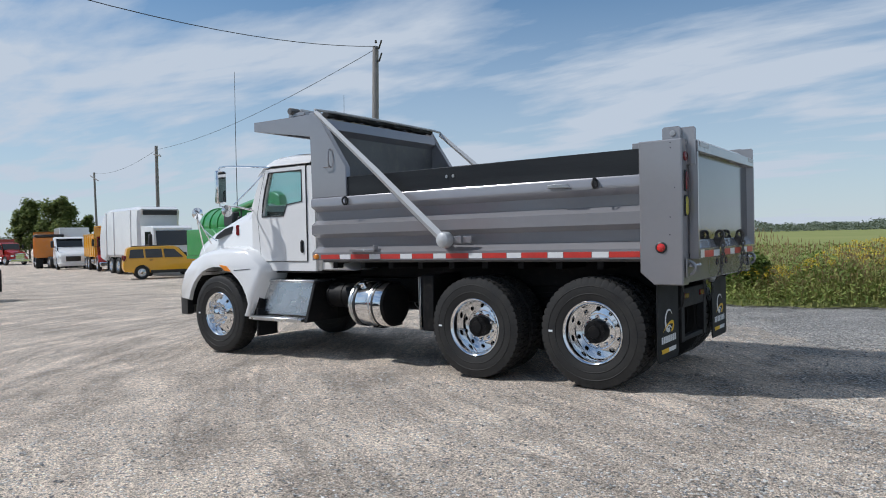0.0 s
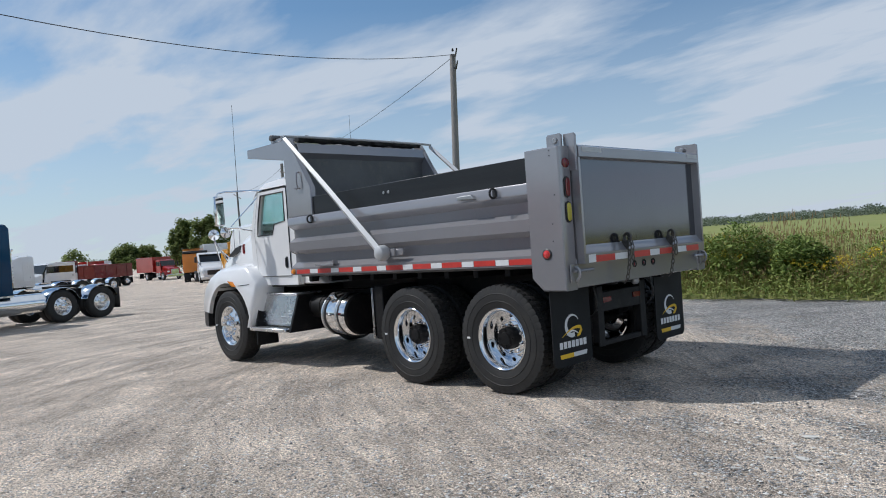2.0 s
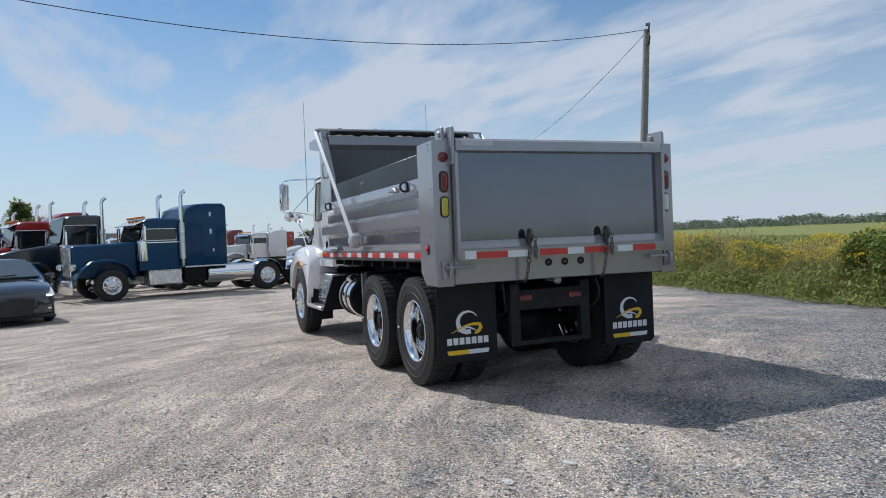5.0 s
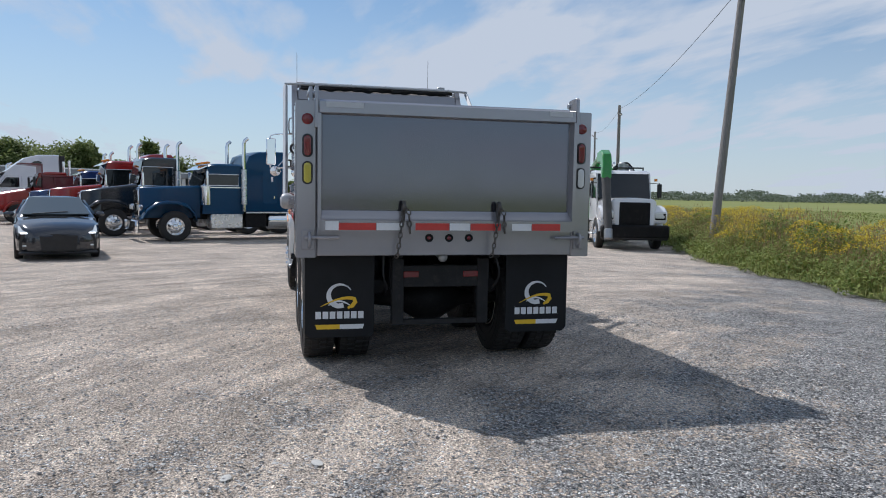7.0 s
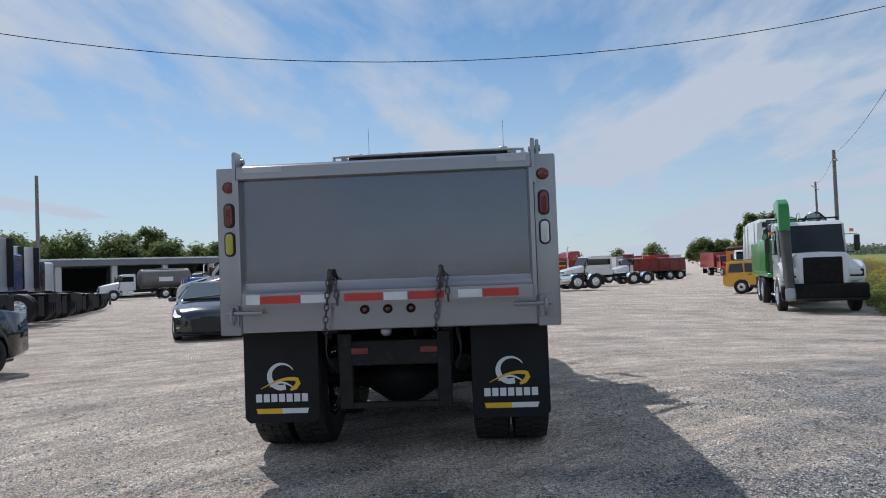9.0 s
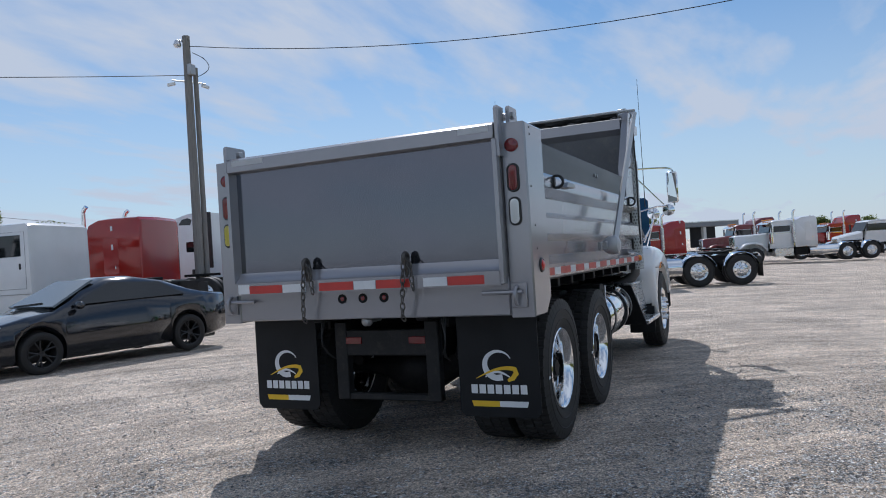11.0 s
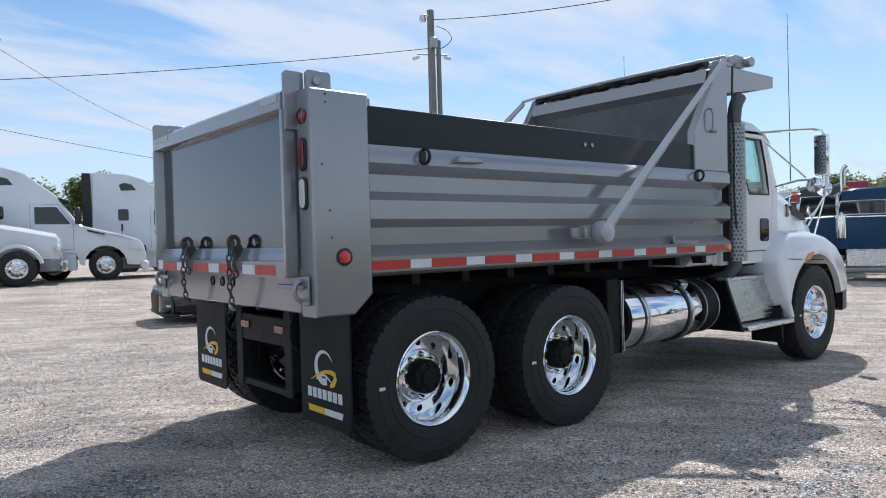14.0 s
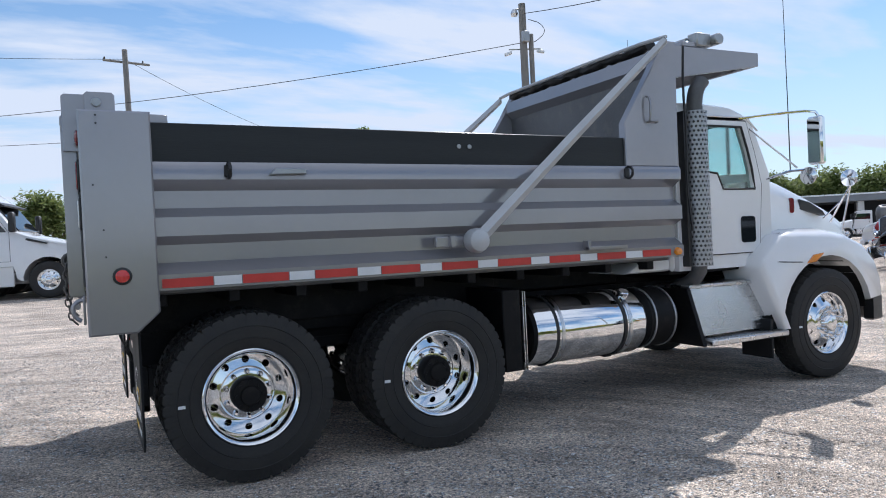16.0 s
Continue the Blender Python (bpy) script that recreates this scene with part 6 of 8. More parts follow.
def tractor(m, label, body, sleeper=1.45, wb=5.3, top=3.1, cab_top=2.62, hood_len=1.05, hood_h=1.82, fenders=None, stacks=1, slope=0.0, air=True, group="", visor=True, name="tractor_truck", rear=True, sleeper_mat=None):
    """A long-nosed highway tractor. Its front axle stands at the origin of m, and it faces +x."""
    t = thing(name, label, "truck", m, group)
    running_gear(t, wb, fenders=fenders or "")
    fifth_wheel(t, wb)
    hx, cow = 0.98, -0.90
    rings = []
    for x, hw, zt in ((hx, 0.50, hood_h - 0.06 - slope), (hx - 0.06, 0.53, hood_h - 0.02 - slope), (0.3, 0.57, hood_h - slope * 0.55), (cow, 0.66, hood_h + 0.06)):
        rings.append([(x, -hw, 0.78), (x, -hw, zt - 0.07), (x, -hw * 0.9, zt - 0.015), (x, -hw * 0.5, zt), (x, hw * 0.5, zt), (x, hw * 0.9, zt - 0.015), (x, hw, zt - 0.07), (x, hw, 0.78)])
    hood = part("hood", Geo().loft(rings), body, t, "long hood")
    g = Geo().box(hx, hx + 0.05, -0.46, 0.46, 0.80, hood_h - 0.09 - slope, 0.03)
    for k in range(15):
        yy = -0.42 + 0.06 * k
        g.box(hx + 0.05, hx + 0.062, yy - 0.012, yy + 0.012, 0.84, hood_h - 0.14 - slope)
    part("grille", g, CHROME, hood, "chrome grille with upright bars")
    part("bumper", Geo().box(1.12, 1.24, -1.18, 1.18, 0.30, 0.72, 0.04), CHROME, t, "chrome bumper")
    for s in (1, -1):
        fen = part("front_fender", Geo().loft([[(x, s * y0, z), (x, s * y1, z), (x, s * (y1 - 0.0), z + th * 0.5), (x, s * (y1 - 0.05), z + th), (x, s * y0, z + th)] for x, z, y0, y1, th in ((1.02, 0.72, 0.5, 1.08, 0.08), (0.86, 0.98, 0.5, 1.13, 0.10), (0.58, 1.18, 0.5, 1.15, 0.11), (0.22, 1.255, 0.5, 1.15, 0.11), (-0.12, 1.235, 0.5, 1.15, 0.11), (-0.42, 1.12, 0.5, 1.15, 0.11), (-0.62, 0.92, 0.5, 1.12, 0.10), (-0.72, 0.64, 0.5, 1.08, 0.08))]), body, t)
        part("headlamp", Geo().box(0.94, 1.10, s * 0.62, s * 0.98, 1.02, 1.22, 0.05), CHROME, fen)
        part("headlamp_lens", Geo().box(1.098, 1.112, s * 0.65, s * 0.95, 1.05, 1.19, 0.005), CLEAR_LENS, fen)
        if air:
            part("air_cleaner", Geo().lathe([(0.0, 0.0), (0.12, 0.02), (0.175, 0.06), (0.175, 0.70), (0.12, 0.76), (0.06, 0.84), (0.0, 0.85)], (-1.05, s * 0.86, 1.16), (0, 0, 1), 20), CHROME, t, "chrome air cleaner")
    c0, c1 = cow, -2.28
    win = [(c0 - 0.14, cab_top - 0.36), (c1 + 0.16, cab_top - 0.36), (c1 + 0.16, 1.88), (c0 - 0.06, 1.88)]
    outl = [(c0 - 0.18, cab_top - 0.12), (c1, cab_top - 0.12), (c1, 0.92), (c0, 0.92)]
    for s in (1, -1):
        side = part("cab_side", ring_plate(Geo(), outl, win, s * 0.92, s * 0.98), body, t)
        part("door_panel", Geo().box(c1 + 0.10, c0 - 0.10, s * 0.975, s * 0.99, 1.02, 1.80, 0.006), body, side)
        part("side_window", Geo().prism(win, "y", s * 0.945, s * 0.953), DARK_GLASS, side)
        part("window_frame", Geo().tube([(x, s * 0.985, z) for x, z in win + win[:1]], 0.016, 5), CHROME, side)
        part("door_trim", Geo().box(c1, c0, s * 0.985, s * 0.995, 1.80, 1.835, 0.003), CHROME, side)
        part("step_tank", Geo().box(-2.25, -1.15, s * 0.55, s * 1.06, 0.42, 0.90, 0.03), ALU, t, "polished step box")
        part("step_plate", Geo().box(-2.22, -1.18, s * 0.80, s * 1.10, 0.88, 0.91, 0.006), ALU, t)
        part("fuel_tank", Geo().cyl((-4.85 if rear else -3.9, s * 0.80, 0.68), (-3.15, s * 0.80, 0.68), 0.30, n=24, bevel=0.03), CHROME, t, "polished fuel tank")
        part("battery_box", Geo().box(-3.10, -2.35, s * 0.55, s * 1.0, 0.45, 0.92, 0.02), BLACK, t)
        part("mirror", Geo().box(-1.02, -0.94, s * 1.22, s * 1.40, 1.88, 2.36, 0.02).tube([(-1.0, s * 0.97, 2.42), (-0.98, s * 1.31, 2.42), (-0.98, s * 1.31, 1.84), (-1.0, s * 0.97, 1.84)], 0.012, 5), CHROME, t)
    part("cab_roof", Geo().loft([[(c0 - 0.16 - dx, yy, cab_top - 0.13), (c0 - 0.22 - dx, yy, cab_top - 0.04 + dz), (c0 - 0.5, yy, cab_top + dz), (c1 + 0.1, yy, cab_top + dz), (c1, yy, cab_top - 0.04 + dz), (c1, yy, cab_top - 0.13)] for yy, dz, dx in ((-0.98, -0.05, 0.02), (-0.9, 0, 0), (0, 0.02, 0), (0.9, 0, 0), (0.98, -0.05, 0.02))]), body, t)
    part("cab_floor", Geo().box(c1, c0, -0.92, 0.92, 0.9, 1.35, 0.02), BLACK, t)
    part("cab_back", Geo().box(c1 - 0.03, c1 + 0.02, -0.97, 0.97, 0.92, cab_top - 0.1, 0.01), body, t)
    part("windshield", Geo().prism([(c0 - 0.16, cab_top - 0.14), (c0 - 0.15, cab_top - 0.14), (c0 + 0.015, hood_h + 0.08), (c0 + 0.005, hood_h + 0.08)], "y", -0.90, 0.90), DARK_GLASS, t)
    if visor:
        part("sun_visor", Geo().prism([(c0 - 0.18, cab_top - 0.10), (c0 + 0.13, cab_top - 0.24), (c0 + 0.14, cab_top - 0.22), (c0 - 0.18, cab_top - 0.06)], "y", -0.95, 0.95), CHROME if visor is True else body, t)
        for k in range(5):
            part("roof_lamp", Geo().sphere((c0 - 0.25, -0.72 + 0.36 * k, cab_top + 0.035), 0.055, 10, (1.6, 0.9, 0.8)), AMBER_LENS, t)
    end = c1 - 0.03
    if sleeper:
        x0, x1 = c1 - 0.06, c1 - 0.06 - sleeper
        end = x1
        sm = sleeper_mat or body
        rings = []
        for yy, inset in ((-1.12, 0.10), (-1.10, 0.03), (-1.02, 0.0), (0, -0.02), (1.02, 0.0), (1.10, 0.03), (1.12, 0.10)):
            lo = 0.98 + inset * 0.4
            rings.append([(x0, yy, lo), (x0, yy, cab_top - 0.02), (x0 - 0.12, yy, top - 0.16 - inset), (x0 - 0.42, yy, top - 0.03 - inset), (x0 - 0.8, yy, top - inset), (x1 + 0.10, yy, top - inset), (x1 + inset * 0.3, yy, top - 0.10 - inset), (x1 + inset * 0.3, yy, lo)])
        sl = part("sleeper", Geo().loft(rings), sm, t, "sleeper box with a rounded roof")
        for s in (1, -1):
            part("sleeper_hatch", Geo().prism(rounded(0.52, 1.15, 0.08, 4, x0 - 0.85, 1.85), "y", s * 1.10, s * 1.128, 0.005), sm, sl)
            part("hatch_handle", Geo().box(x0 - 1.02, x0 - 0.98, s * 1.126, s * 1.14, 1.45, 1.55, 0.004), CHROME, sl)
            part("vent", Geo().box(x0 - 0.95, x0 - 0.88, s * 1.12, s * 1.135, 2.65, 2.80, 0.004), WHITE_TAPE, sl)
            part("vent", Geo().box(x0 - 0.95, x0 - 0.88, s * 1.126, s * 1.14, 2.05, 2.22, 0.004), WHITE_TAPE, sl)
            part("lower_trim", Geo().box(x1, x0, s * 1.07, s * 1.12, 0.94, 0.99, 0.006), ALU, sl)
    if stacks:
        for s in (1, -1):
            xs = c1 + 0.0
            st = part("exhaust_stack", Geo().tube([(xs, s * 1.08, 1.0), (xs, s * 1.08, 2.2), (xs, s * 1.08, top + 0.22), (xs - 0.04, s * 1.09, top + 0.34), (xs - 0.14, s * 1.10, top + 0.42)], 0.066, 12), CHROME, t, "tall chrome exhaust stack")
            part("stack_shield", Geo().cyl((xs, s * 1.08, 1.25), (xs, s * 1.08, 2.45), 0.105, n=14), ALU, st)
    return t


def aero(m, label, body, top=3.75, cab_len=4.0, wb=5.2, group="", daycab=False, gear=True):
    """A smooth, wind-shaped tractor; front axle at the origin, facing +x."""
    t = thing("tractor_truck", label, "truck", m, group)
    running_gear(t, wb)
    fifth_wheel(t, wb)
    back = -2.25 if daycab else -cab_len
    roof = 2.75 if daycab else top
    shell = [(1.22, 0.42), (1.27, 0.75), (1.20, 1.10), (1.05, 1.32), (0.5, 1.52), (-0.55, 1.78), (-0.72, 1.86), (-1.28, 2.62)]
    shell += [(-1.40, 2.72), (back + 0.1, 2.74), (back, 2.66)] if daycab else [(-1.34, 2.76), (-1.75, 3.10), (-2.3, top - 0.22), (-2.9, top - 0.05), (back + 0.25, top), (back, top - 0.02)]
    shell += [(back, 0.92), (-0.86, 0.92), (-0.76, 0.55), (-0.62, 0.50)]
    arch = [(0.64 * math.cos(radians(a)), 0.507 + 0.64 * math.sin(radians(a))) for a in range(170, -1, -17)]
    full = shell + arch
    rings = []
    for yy, k in ((-1.14, 0.10), (-1.10, 0.03), (-0.98, 0.0), (0.98, 0.0), (1.10, 0.03), (1.14, 0.10)):
        ring = []
        for i, (x, z) in enumerate(full):
            if i < len(shell) - 4:
                cx, cz = (0.4, 0.9) if x > -0.6 else (-2.0, 1.6)
                d = Vector((cx - x, cz - z)).normalized() * k
                narrow = 0.82 if x > 0.9 else (0.92 if x > 0.3 else 1.0)
                ring.append((x + d.x, yy * narrow, z + d.y))
            else:
                ring.append((x, yy, z))
        rings.append(ring)
    shellp = part("cab_shell", Geo().loft(rings), body, t, "smooth moulded cab and hood")
    for s in (1, -1):
        part("side_window", Geo().prism([(-0.98, 1.86), (-1.38, 2.42), (-2.0, 2.42), (-2.0, 1.88)], "y", s * 1.115, s * 1.148, 0.006), DARK_GLASS, shellp)
        part("door_handle", Geo().prism(rounded(0.06, 0.16, 0.02, 3, -1.96, 1.62), "y", s * 1.13, s * 1.15, 0.004), DARK_TRIM, shellp)
        part("door_line", Geo().tube([(-0.92, s * 1.138, 1.05), (-0.92, s * 1.138, 1.85), (-1.34, s * 1.138, 2.50), (-2.12, s * 1.138, 2.50), (-2.12, s * 1.138, 1.05), (-0.92, s * 1.138, 1.05)], 0.007, 4), DARK_TRIM, shellp)
        if not daycab:
            part("sleeper_window", Geo().prism(rounded(0.34, 0.40, 0.05, 4, -3.0, 2.25), "y", s * 1.12, s * 1.148, 0.006), DARK_GLASS, shellp)
            part("roof_window", Geo().prism([(-2.55, 3.12), (-3.05, 3.10), (-3.12, 3.30), (-2.95, 3.38), (-2.7, 3.32)], "y", s * 1.08, s * 1.146, 0.006), DARK_GLASS, shellp)
            part("locker_door", Geo().prism(rounded(0.26, 0.26, 0.03, 3, -3.15, 1.25), "y", s * 1.13, s * 1.146, 0.004), DARK_TRIM, shellp)
            part("roof_flare", Geo().box(back - 0.28, back, s * 1.04, s * 1.10, 1.4, roof - 0.04, 0.01), DARK_TRIM, shellp)
        part("hood_vent", Geo().prism([(-0.55, 1.62), (-0.02, 1.50), (0.02, 1.53), (-0.5, 1.68)], "y", s * 1.08, s * 1.14, 0.006), DARK_TRIM, shellp)
        part("headlamp", Geo().prism([(0.72, 1.0), (1.12, 0.98), (1.10, 1.12), (0.72, 1.26)], "y", s * 0.90, s * 1.04, 0.01), CLEAR_LENS, shellp)
        part("mirror", Geo().box(-0.86, -0.70, s * 1.24, s * 1.44, 1.85, 2.40, 0.04), DARK_TRIM, t)
        part("mirror_bracket", Geo().box(-0.84, -0.74, s * 1.05, s * 1.30, 1.86, 1.94, 0.02), DARK_TRIM, t)
        part("hood_mirror", Geo().box(0.50, 0.56, s * 1.02, s * 1.12, 1.60, 1.86, 0.02).tube([(0.5, s * 0.95, 1.45), (0.53, s * 1.06, 1.66)], 0.012, 5), DARK_TRIM, t)
        part("side_skirt", Geo().box(-3.6 if not daycab else -2.3, -0.86, s * 1.04, s * 1.11, 0.36, 0.92, 0.02), body, t)
    part("windshield", Geo().prism([(-0.73, 1.88), (-0.71, 1.90), (-1.22, 2.60), (-1.26, 2.60)], "y", -0.98, 0.98), DARK_GLASS, shellp)
    part("sun_visor", Geo().prism([(-1.30, 2.62), (-1.02, 2.56), (-1.01, 2.60), (-1.32, 2.74)], "y", -1.04, 1.04), DARK_TRIM if not daycab else body, shellp)
    part("grille", Geo().box(1.20, 1.285, -0.55, 0.55, 0.70, 1.12, 0.02), DARK_TRIM, shellp)
    part("bumper", Geo().box(1.05, 1.32, -1.12, 1.12, 0.30, 0.60, 0.06), body, t)
    return t


def dump_box(t, x0, x1, wall, top, mat_, low=1.1, hatch=True):
    """A plain tipping box from x0 (rear) to x1 (front)."""
    for s in (1, -1):
        side = part("box_side", Geo().prism([(s * 1.15, low), (s * 1.15, top - 0.10), (s * 1.20, top - 0.08), (s * 1.20, top), (s * 1.08, top), (s * 1.08, low)], "x", x0, x1, 0.01), mat_, t)
        for k in range(5):
            xx = x0 + (x1 - x0) * (k + 0.5) / 5
            part("stake", Geo().box(xx - 0.05, xx + 0.05, s * 1.15, s * 1.20, low, top - 0.1, 0.01), mat_, side)
    part("box_front", Geo().box(x1 - 0.06, x1, -1.15, 1.15, low, top + (0.55 if hatch else 0), 0.01), mat_, t)
    if hatch:
        part("cab_guard", Geo().prism([(x1 - 0.06, top + 0.45), (x1 + 0.9, top + 0.52), (x1 + 0.9, top + 0.57), (x1 - 0.06, top + 0.56)], "y", -1.1, 1.1), mat_, t)
    part("box_floor", Geo().box(x0, x1, -1.12, 1.12, low - 0.08, low, 0.01), mat_, t)
    part("tailgate", Geo().box(x0 - 0.05, x0 + 0.01, -1.16, 1.16, low - 0.05, top - 0.05, 0.01), mat_, t)


def dumper(m, label, cab, box_mat, group="", wb=4.6, box_top=2.45, long=5.6):
    """A tipper: cab and hood with a box behind."""
    t = thing("dump_truck", label, "dump truck", m, group)
    running_gear(t, wb, flaps=True)
    dump_box(t, -wb - 2.0, -wb - 2.0 + long, 0.06, box_top, box_mat)
    cab_and_hood(t, cab)
    for s in (1, -1):
        part("fuel_tank", Geo().cyl((-3.6, s * 0.82, 0.66), (-2.5, s * 0.82, 0.66), 0.28, n=18, bevel=0.03), CHROME, t)
        part("exhaust_stack", Geo().cyl((-2.25, s * 0.95, 1.1), (-2.25, s * 0.95, 3.2), 0.06, n=10), CHROME, t)
    return t


def cab_and_hood(t, body, back=-2.1, grille=CHROME, height=2.55, wide=1.0, nose=0.0):
    """A working truck's sloped hood and square cab."""
    rings = []
    for x, hw, zt in ((1.10, 0.62, 1.35), (1.0, 0.72, 1.50), (0.3, 0.80, 1.66), (-0.55, 0.90, 1.82)):
        hw, zt = hw * wide, zt + nose * (x + 0.55) / 1.65
        rings.append([(x, -hw, 0.75), (x, -hw, zt - 0.12), (x, -hw * 0.85, zt - 0.02), (x, 0, zt + 0.02), (x, hw * 0.85, zt - 0.02), (x, hw, zt - 0.12), (x, hw, 0.75)])
    hood = part("hood", Geo().loft(rings), body, t)
    g = Geo().box(1.09, 1.15, -0.50 * wide, 0.50 * wide, 0.70, 1.34 + nose, 0.03)
    for k in range(6):
        g.box(1.15, 1.165, -0.44 * wide, 0.44 * wide, 0.78 + (0.09 + nose / 6) * k, 0.81 + (0.09 + nose / 6) * k)
    part("grille", g, grille, hood)
    part("bumper", Geo().box(1.10, 1.30, -1.15, 1.15, 0.38, 0.70, 0.05), DARK_TRIM if grille is not CHROME else CHROME, t)
    win = [(-0.86, height - 0.22), (back + 0.15, height - 0.22), (back + 0.15, 1.82), (-0.66, 1.82)]
    outl = [(-0.92, height - 0.06), (back, height - 0.06), (back, 0.95), (-0.5, 0.95)]
    for s in (1, -1):
        part("front_fender", arch_fender(s, 0.60, 0.70, 12, 172, 0.60, 1.14, 0.0, 0.507), body, t)
        part("headlamp", Geo().box(0.98, 1.12, s * 0.66 * wide, s * (1.0 + 0.12 * (wide - 1)), 0.98 + nose * 0.4, 1.16 + nose * 0.5, 0.04), CLEAR_LENS, t)
        side = part("cab_side", ring_plate(Geo(), outl, win, s * 0.94, s * 1.0), body, t)
        part("side_window", Geo().prism(win, "y", s * 0.96, s * 0.97), DARK_GLASS, side)
        part("door_handle", Geo().box(back + 0.2, back + 0.26, s * 1.0, s * 1.02, 1.5, 1.62, 0.005), DARK_TRIM, side)
        part("mirror", Geo().box(-0.72, -0.62, s * 1.22, s * 1.38, 1.85, 2.35, 0.02).tube([(-0.8, s * 0.98, 2.38), (-0.68, s * 1.30, 2.38), (-0.68, s * 1.30, 1.82), (-0.7, s * 0.98, 1.80)], 0.014, 5), DARK_TRIM, t)
        part("step", Geo().box(-1.9, -0.8, s * 0.75, s * 1.12, 0.45, 0.50, 0.008).box(-1.9, -0.8, s * 0.70, s * 1.02, 0.50, 0.92, 0.02), ALU, t)
    part("cab_roof", Geo().prism([(-0.88, height - 0.08), (-0.98, height), (-1.3, height + 0.06), (back, height + 0.05), (back, height - 0.08)], "y", -1.0, 1.0, 0.05), body, t)
    part("cab_back", Geo().box(back - 0.02, back + 0.03, -0.98, 0.98, 0.95, height, 0.01), body, t)
    part("cab_floor", Geo().box(back, -0.5, -0.95, 0.95, 0.92, 1.35, 0.02), BLACK, t)
    part("windshield", Geo().prism([(-0.91, height - 0.08), (-0.89, height - 0.08), (-0.53, 1.80), (-0.56, 1.80)], "y", -0.93, 0.93), DARK_GLASS, t)
    return hood


# the row that faces across the lot
tractor(at(20.1, 4.95, 108.5), "deep blue long-nosed tractor with a tall sleeper and chrome trim", BLUE, sleeper=1.5, wb=5.35, fenders=CHROME, group="trucks in the facing row")
tractor(at(23.43, 7.53, 109.7), "black long-nosed tractor with a slanted chrome grille", INKY, sleeper=0, wb=5.0, slope=0.22, hood_h=1.90, cab_top=2.95, top=3.15, group="trucks in the facing row", visor=False)
tractor(at(27.23, 9.6, 109.7), "red tractor with a white roof and tall stacks", RED, sleeper=1.4, wb=5.2, slope=0.12, hood_h=1.90, cab_top=2.95, top=3.3, group="trucks in the facing row")
tractor(at(30.93, 11.46, 109.7), "navy tractor with a pale cab in the row", NAVY, sleeper=0, wb=5.0, slope=0.16, group="trucks in the facing row", sleeper_mat=PALE)
dumper(at(33.6, 13.9, 112.1), "dark red dump truck with chrome grille", RED, MAROON, group="trucks in the facing row")
aero(at(38.6, 17.5, 112.1), "white highway tractor with a black hood stripe", FLEET, group="trucks in the facing row")
tractor(at(42.1, 18.8, 112.3), "bright blue tractor in the facing row", ROYAL, sleeper=0, group="trucks in the facing row")
tractor(at(45.8, 20.6, 112.3), "red tractor at the far end of the row", RED, sleeper=0, group="trucks in the facing row")
tractor(at(36.47, 5.17, 110.2), "bright red tractor with chrome stacks behind the blue one", RED, sleeper=1.2, wb=5.0, top=2.8, slope=0.12, group="trucks in the facing row")
tractor(at(40.88, 6.26, 110.2), "black tractor with a low sleeper", INKY, sleeper=1.2, wb=5.0, top=2.8, group="trucks in the facing row")
tractor(at(43.45, -1.51, 109.2), "white long-nosed tractor with a square sleeper", FLEET, sleeper=1.3, wb=5.3, top=2.75, fenders=CHROME, group="trucks in the facing row")
tractor(at(48.82, 0.73, 109.2), "dark red tractor behind the white one", MAROON, sleeper=1.3, top=3.0, group="trucks in the facing row")
crew = thing("crew_cab_truck", "white crew cab truck chassis with two rear windows", "truck", at(57.2, -8.19, 109.8), "trucks in the facing row")
running_gear(crew, 5.2, fenders=CHROME)
cab_and_hood(crew, FLEET, back=-3.2)
tractor(at(63.78, -5.89, 109.8), "red tractor with a light blue hood", RED, sleeper=1.3, top=3.2, group="trucks in the facing row")
dumper(at(75.98, -15.68, 109.7), "white cab dump truck with a long maroon box", FLEET, MAROON, group="trucks in the facing row", wb=5.6, long=6.6)

# the row with its tails to the lot
ROW = [("white", FLEET, 1), ("red", RED, 0), ("white", FLEET, 1), ("pale grey", PALE, 0), ("silver", PALE, 1), ("blue", NAVY, 0), ("white", FLEET, 1), ("dark", INKY, 0), ("white", FLEET, 0)]
for k, (word, mt, smooth_) in enumerate(ROW):
    x, y = (11.9, 19.5) if k == 1 else (10.8 + 3.1 * k, 18.05 + 1.43 * k)
    if k == 0:
        aero(at(8.2, 16.8, 104.7), "white day cab tractor with its nose away from the lot", mt, wb=3.8, daycab=True, group="trucks with their tails to the lot")
    elif smooth_:
        aero(at(x, y, 105), f"{word} highway tractor with a roof fairing and bare frame", mt, top=3.3 if word == "red" else 3.6, wb=4.6, cab_len=3.6, group="trucks with their tails to the lot")
    else:
        tractor(at(x, y, 105), f"{word} tractor with a sleeper and a bare rear frame", mt, sleeper=1.9 if k < 2 else 1.3, wb=4.9, top=3.5 if k == 0 else 3.05, group="trucks with their tails to the lot")

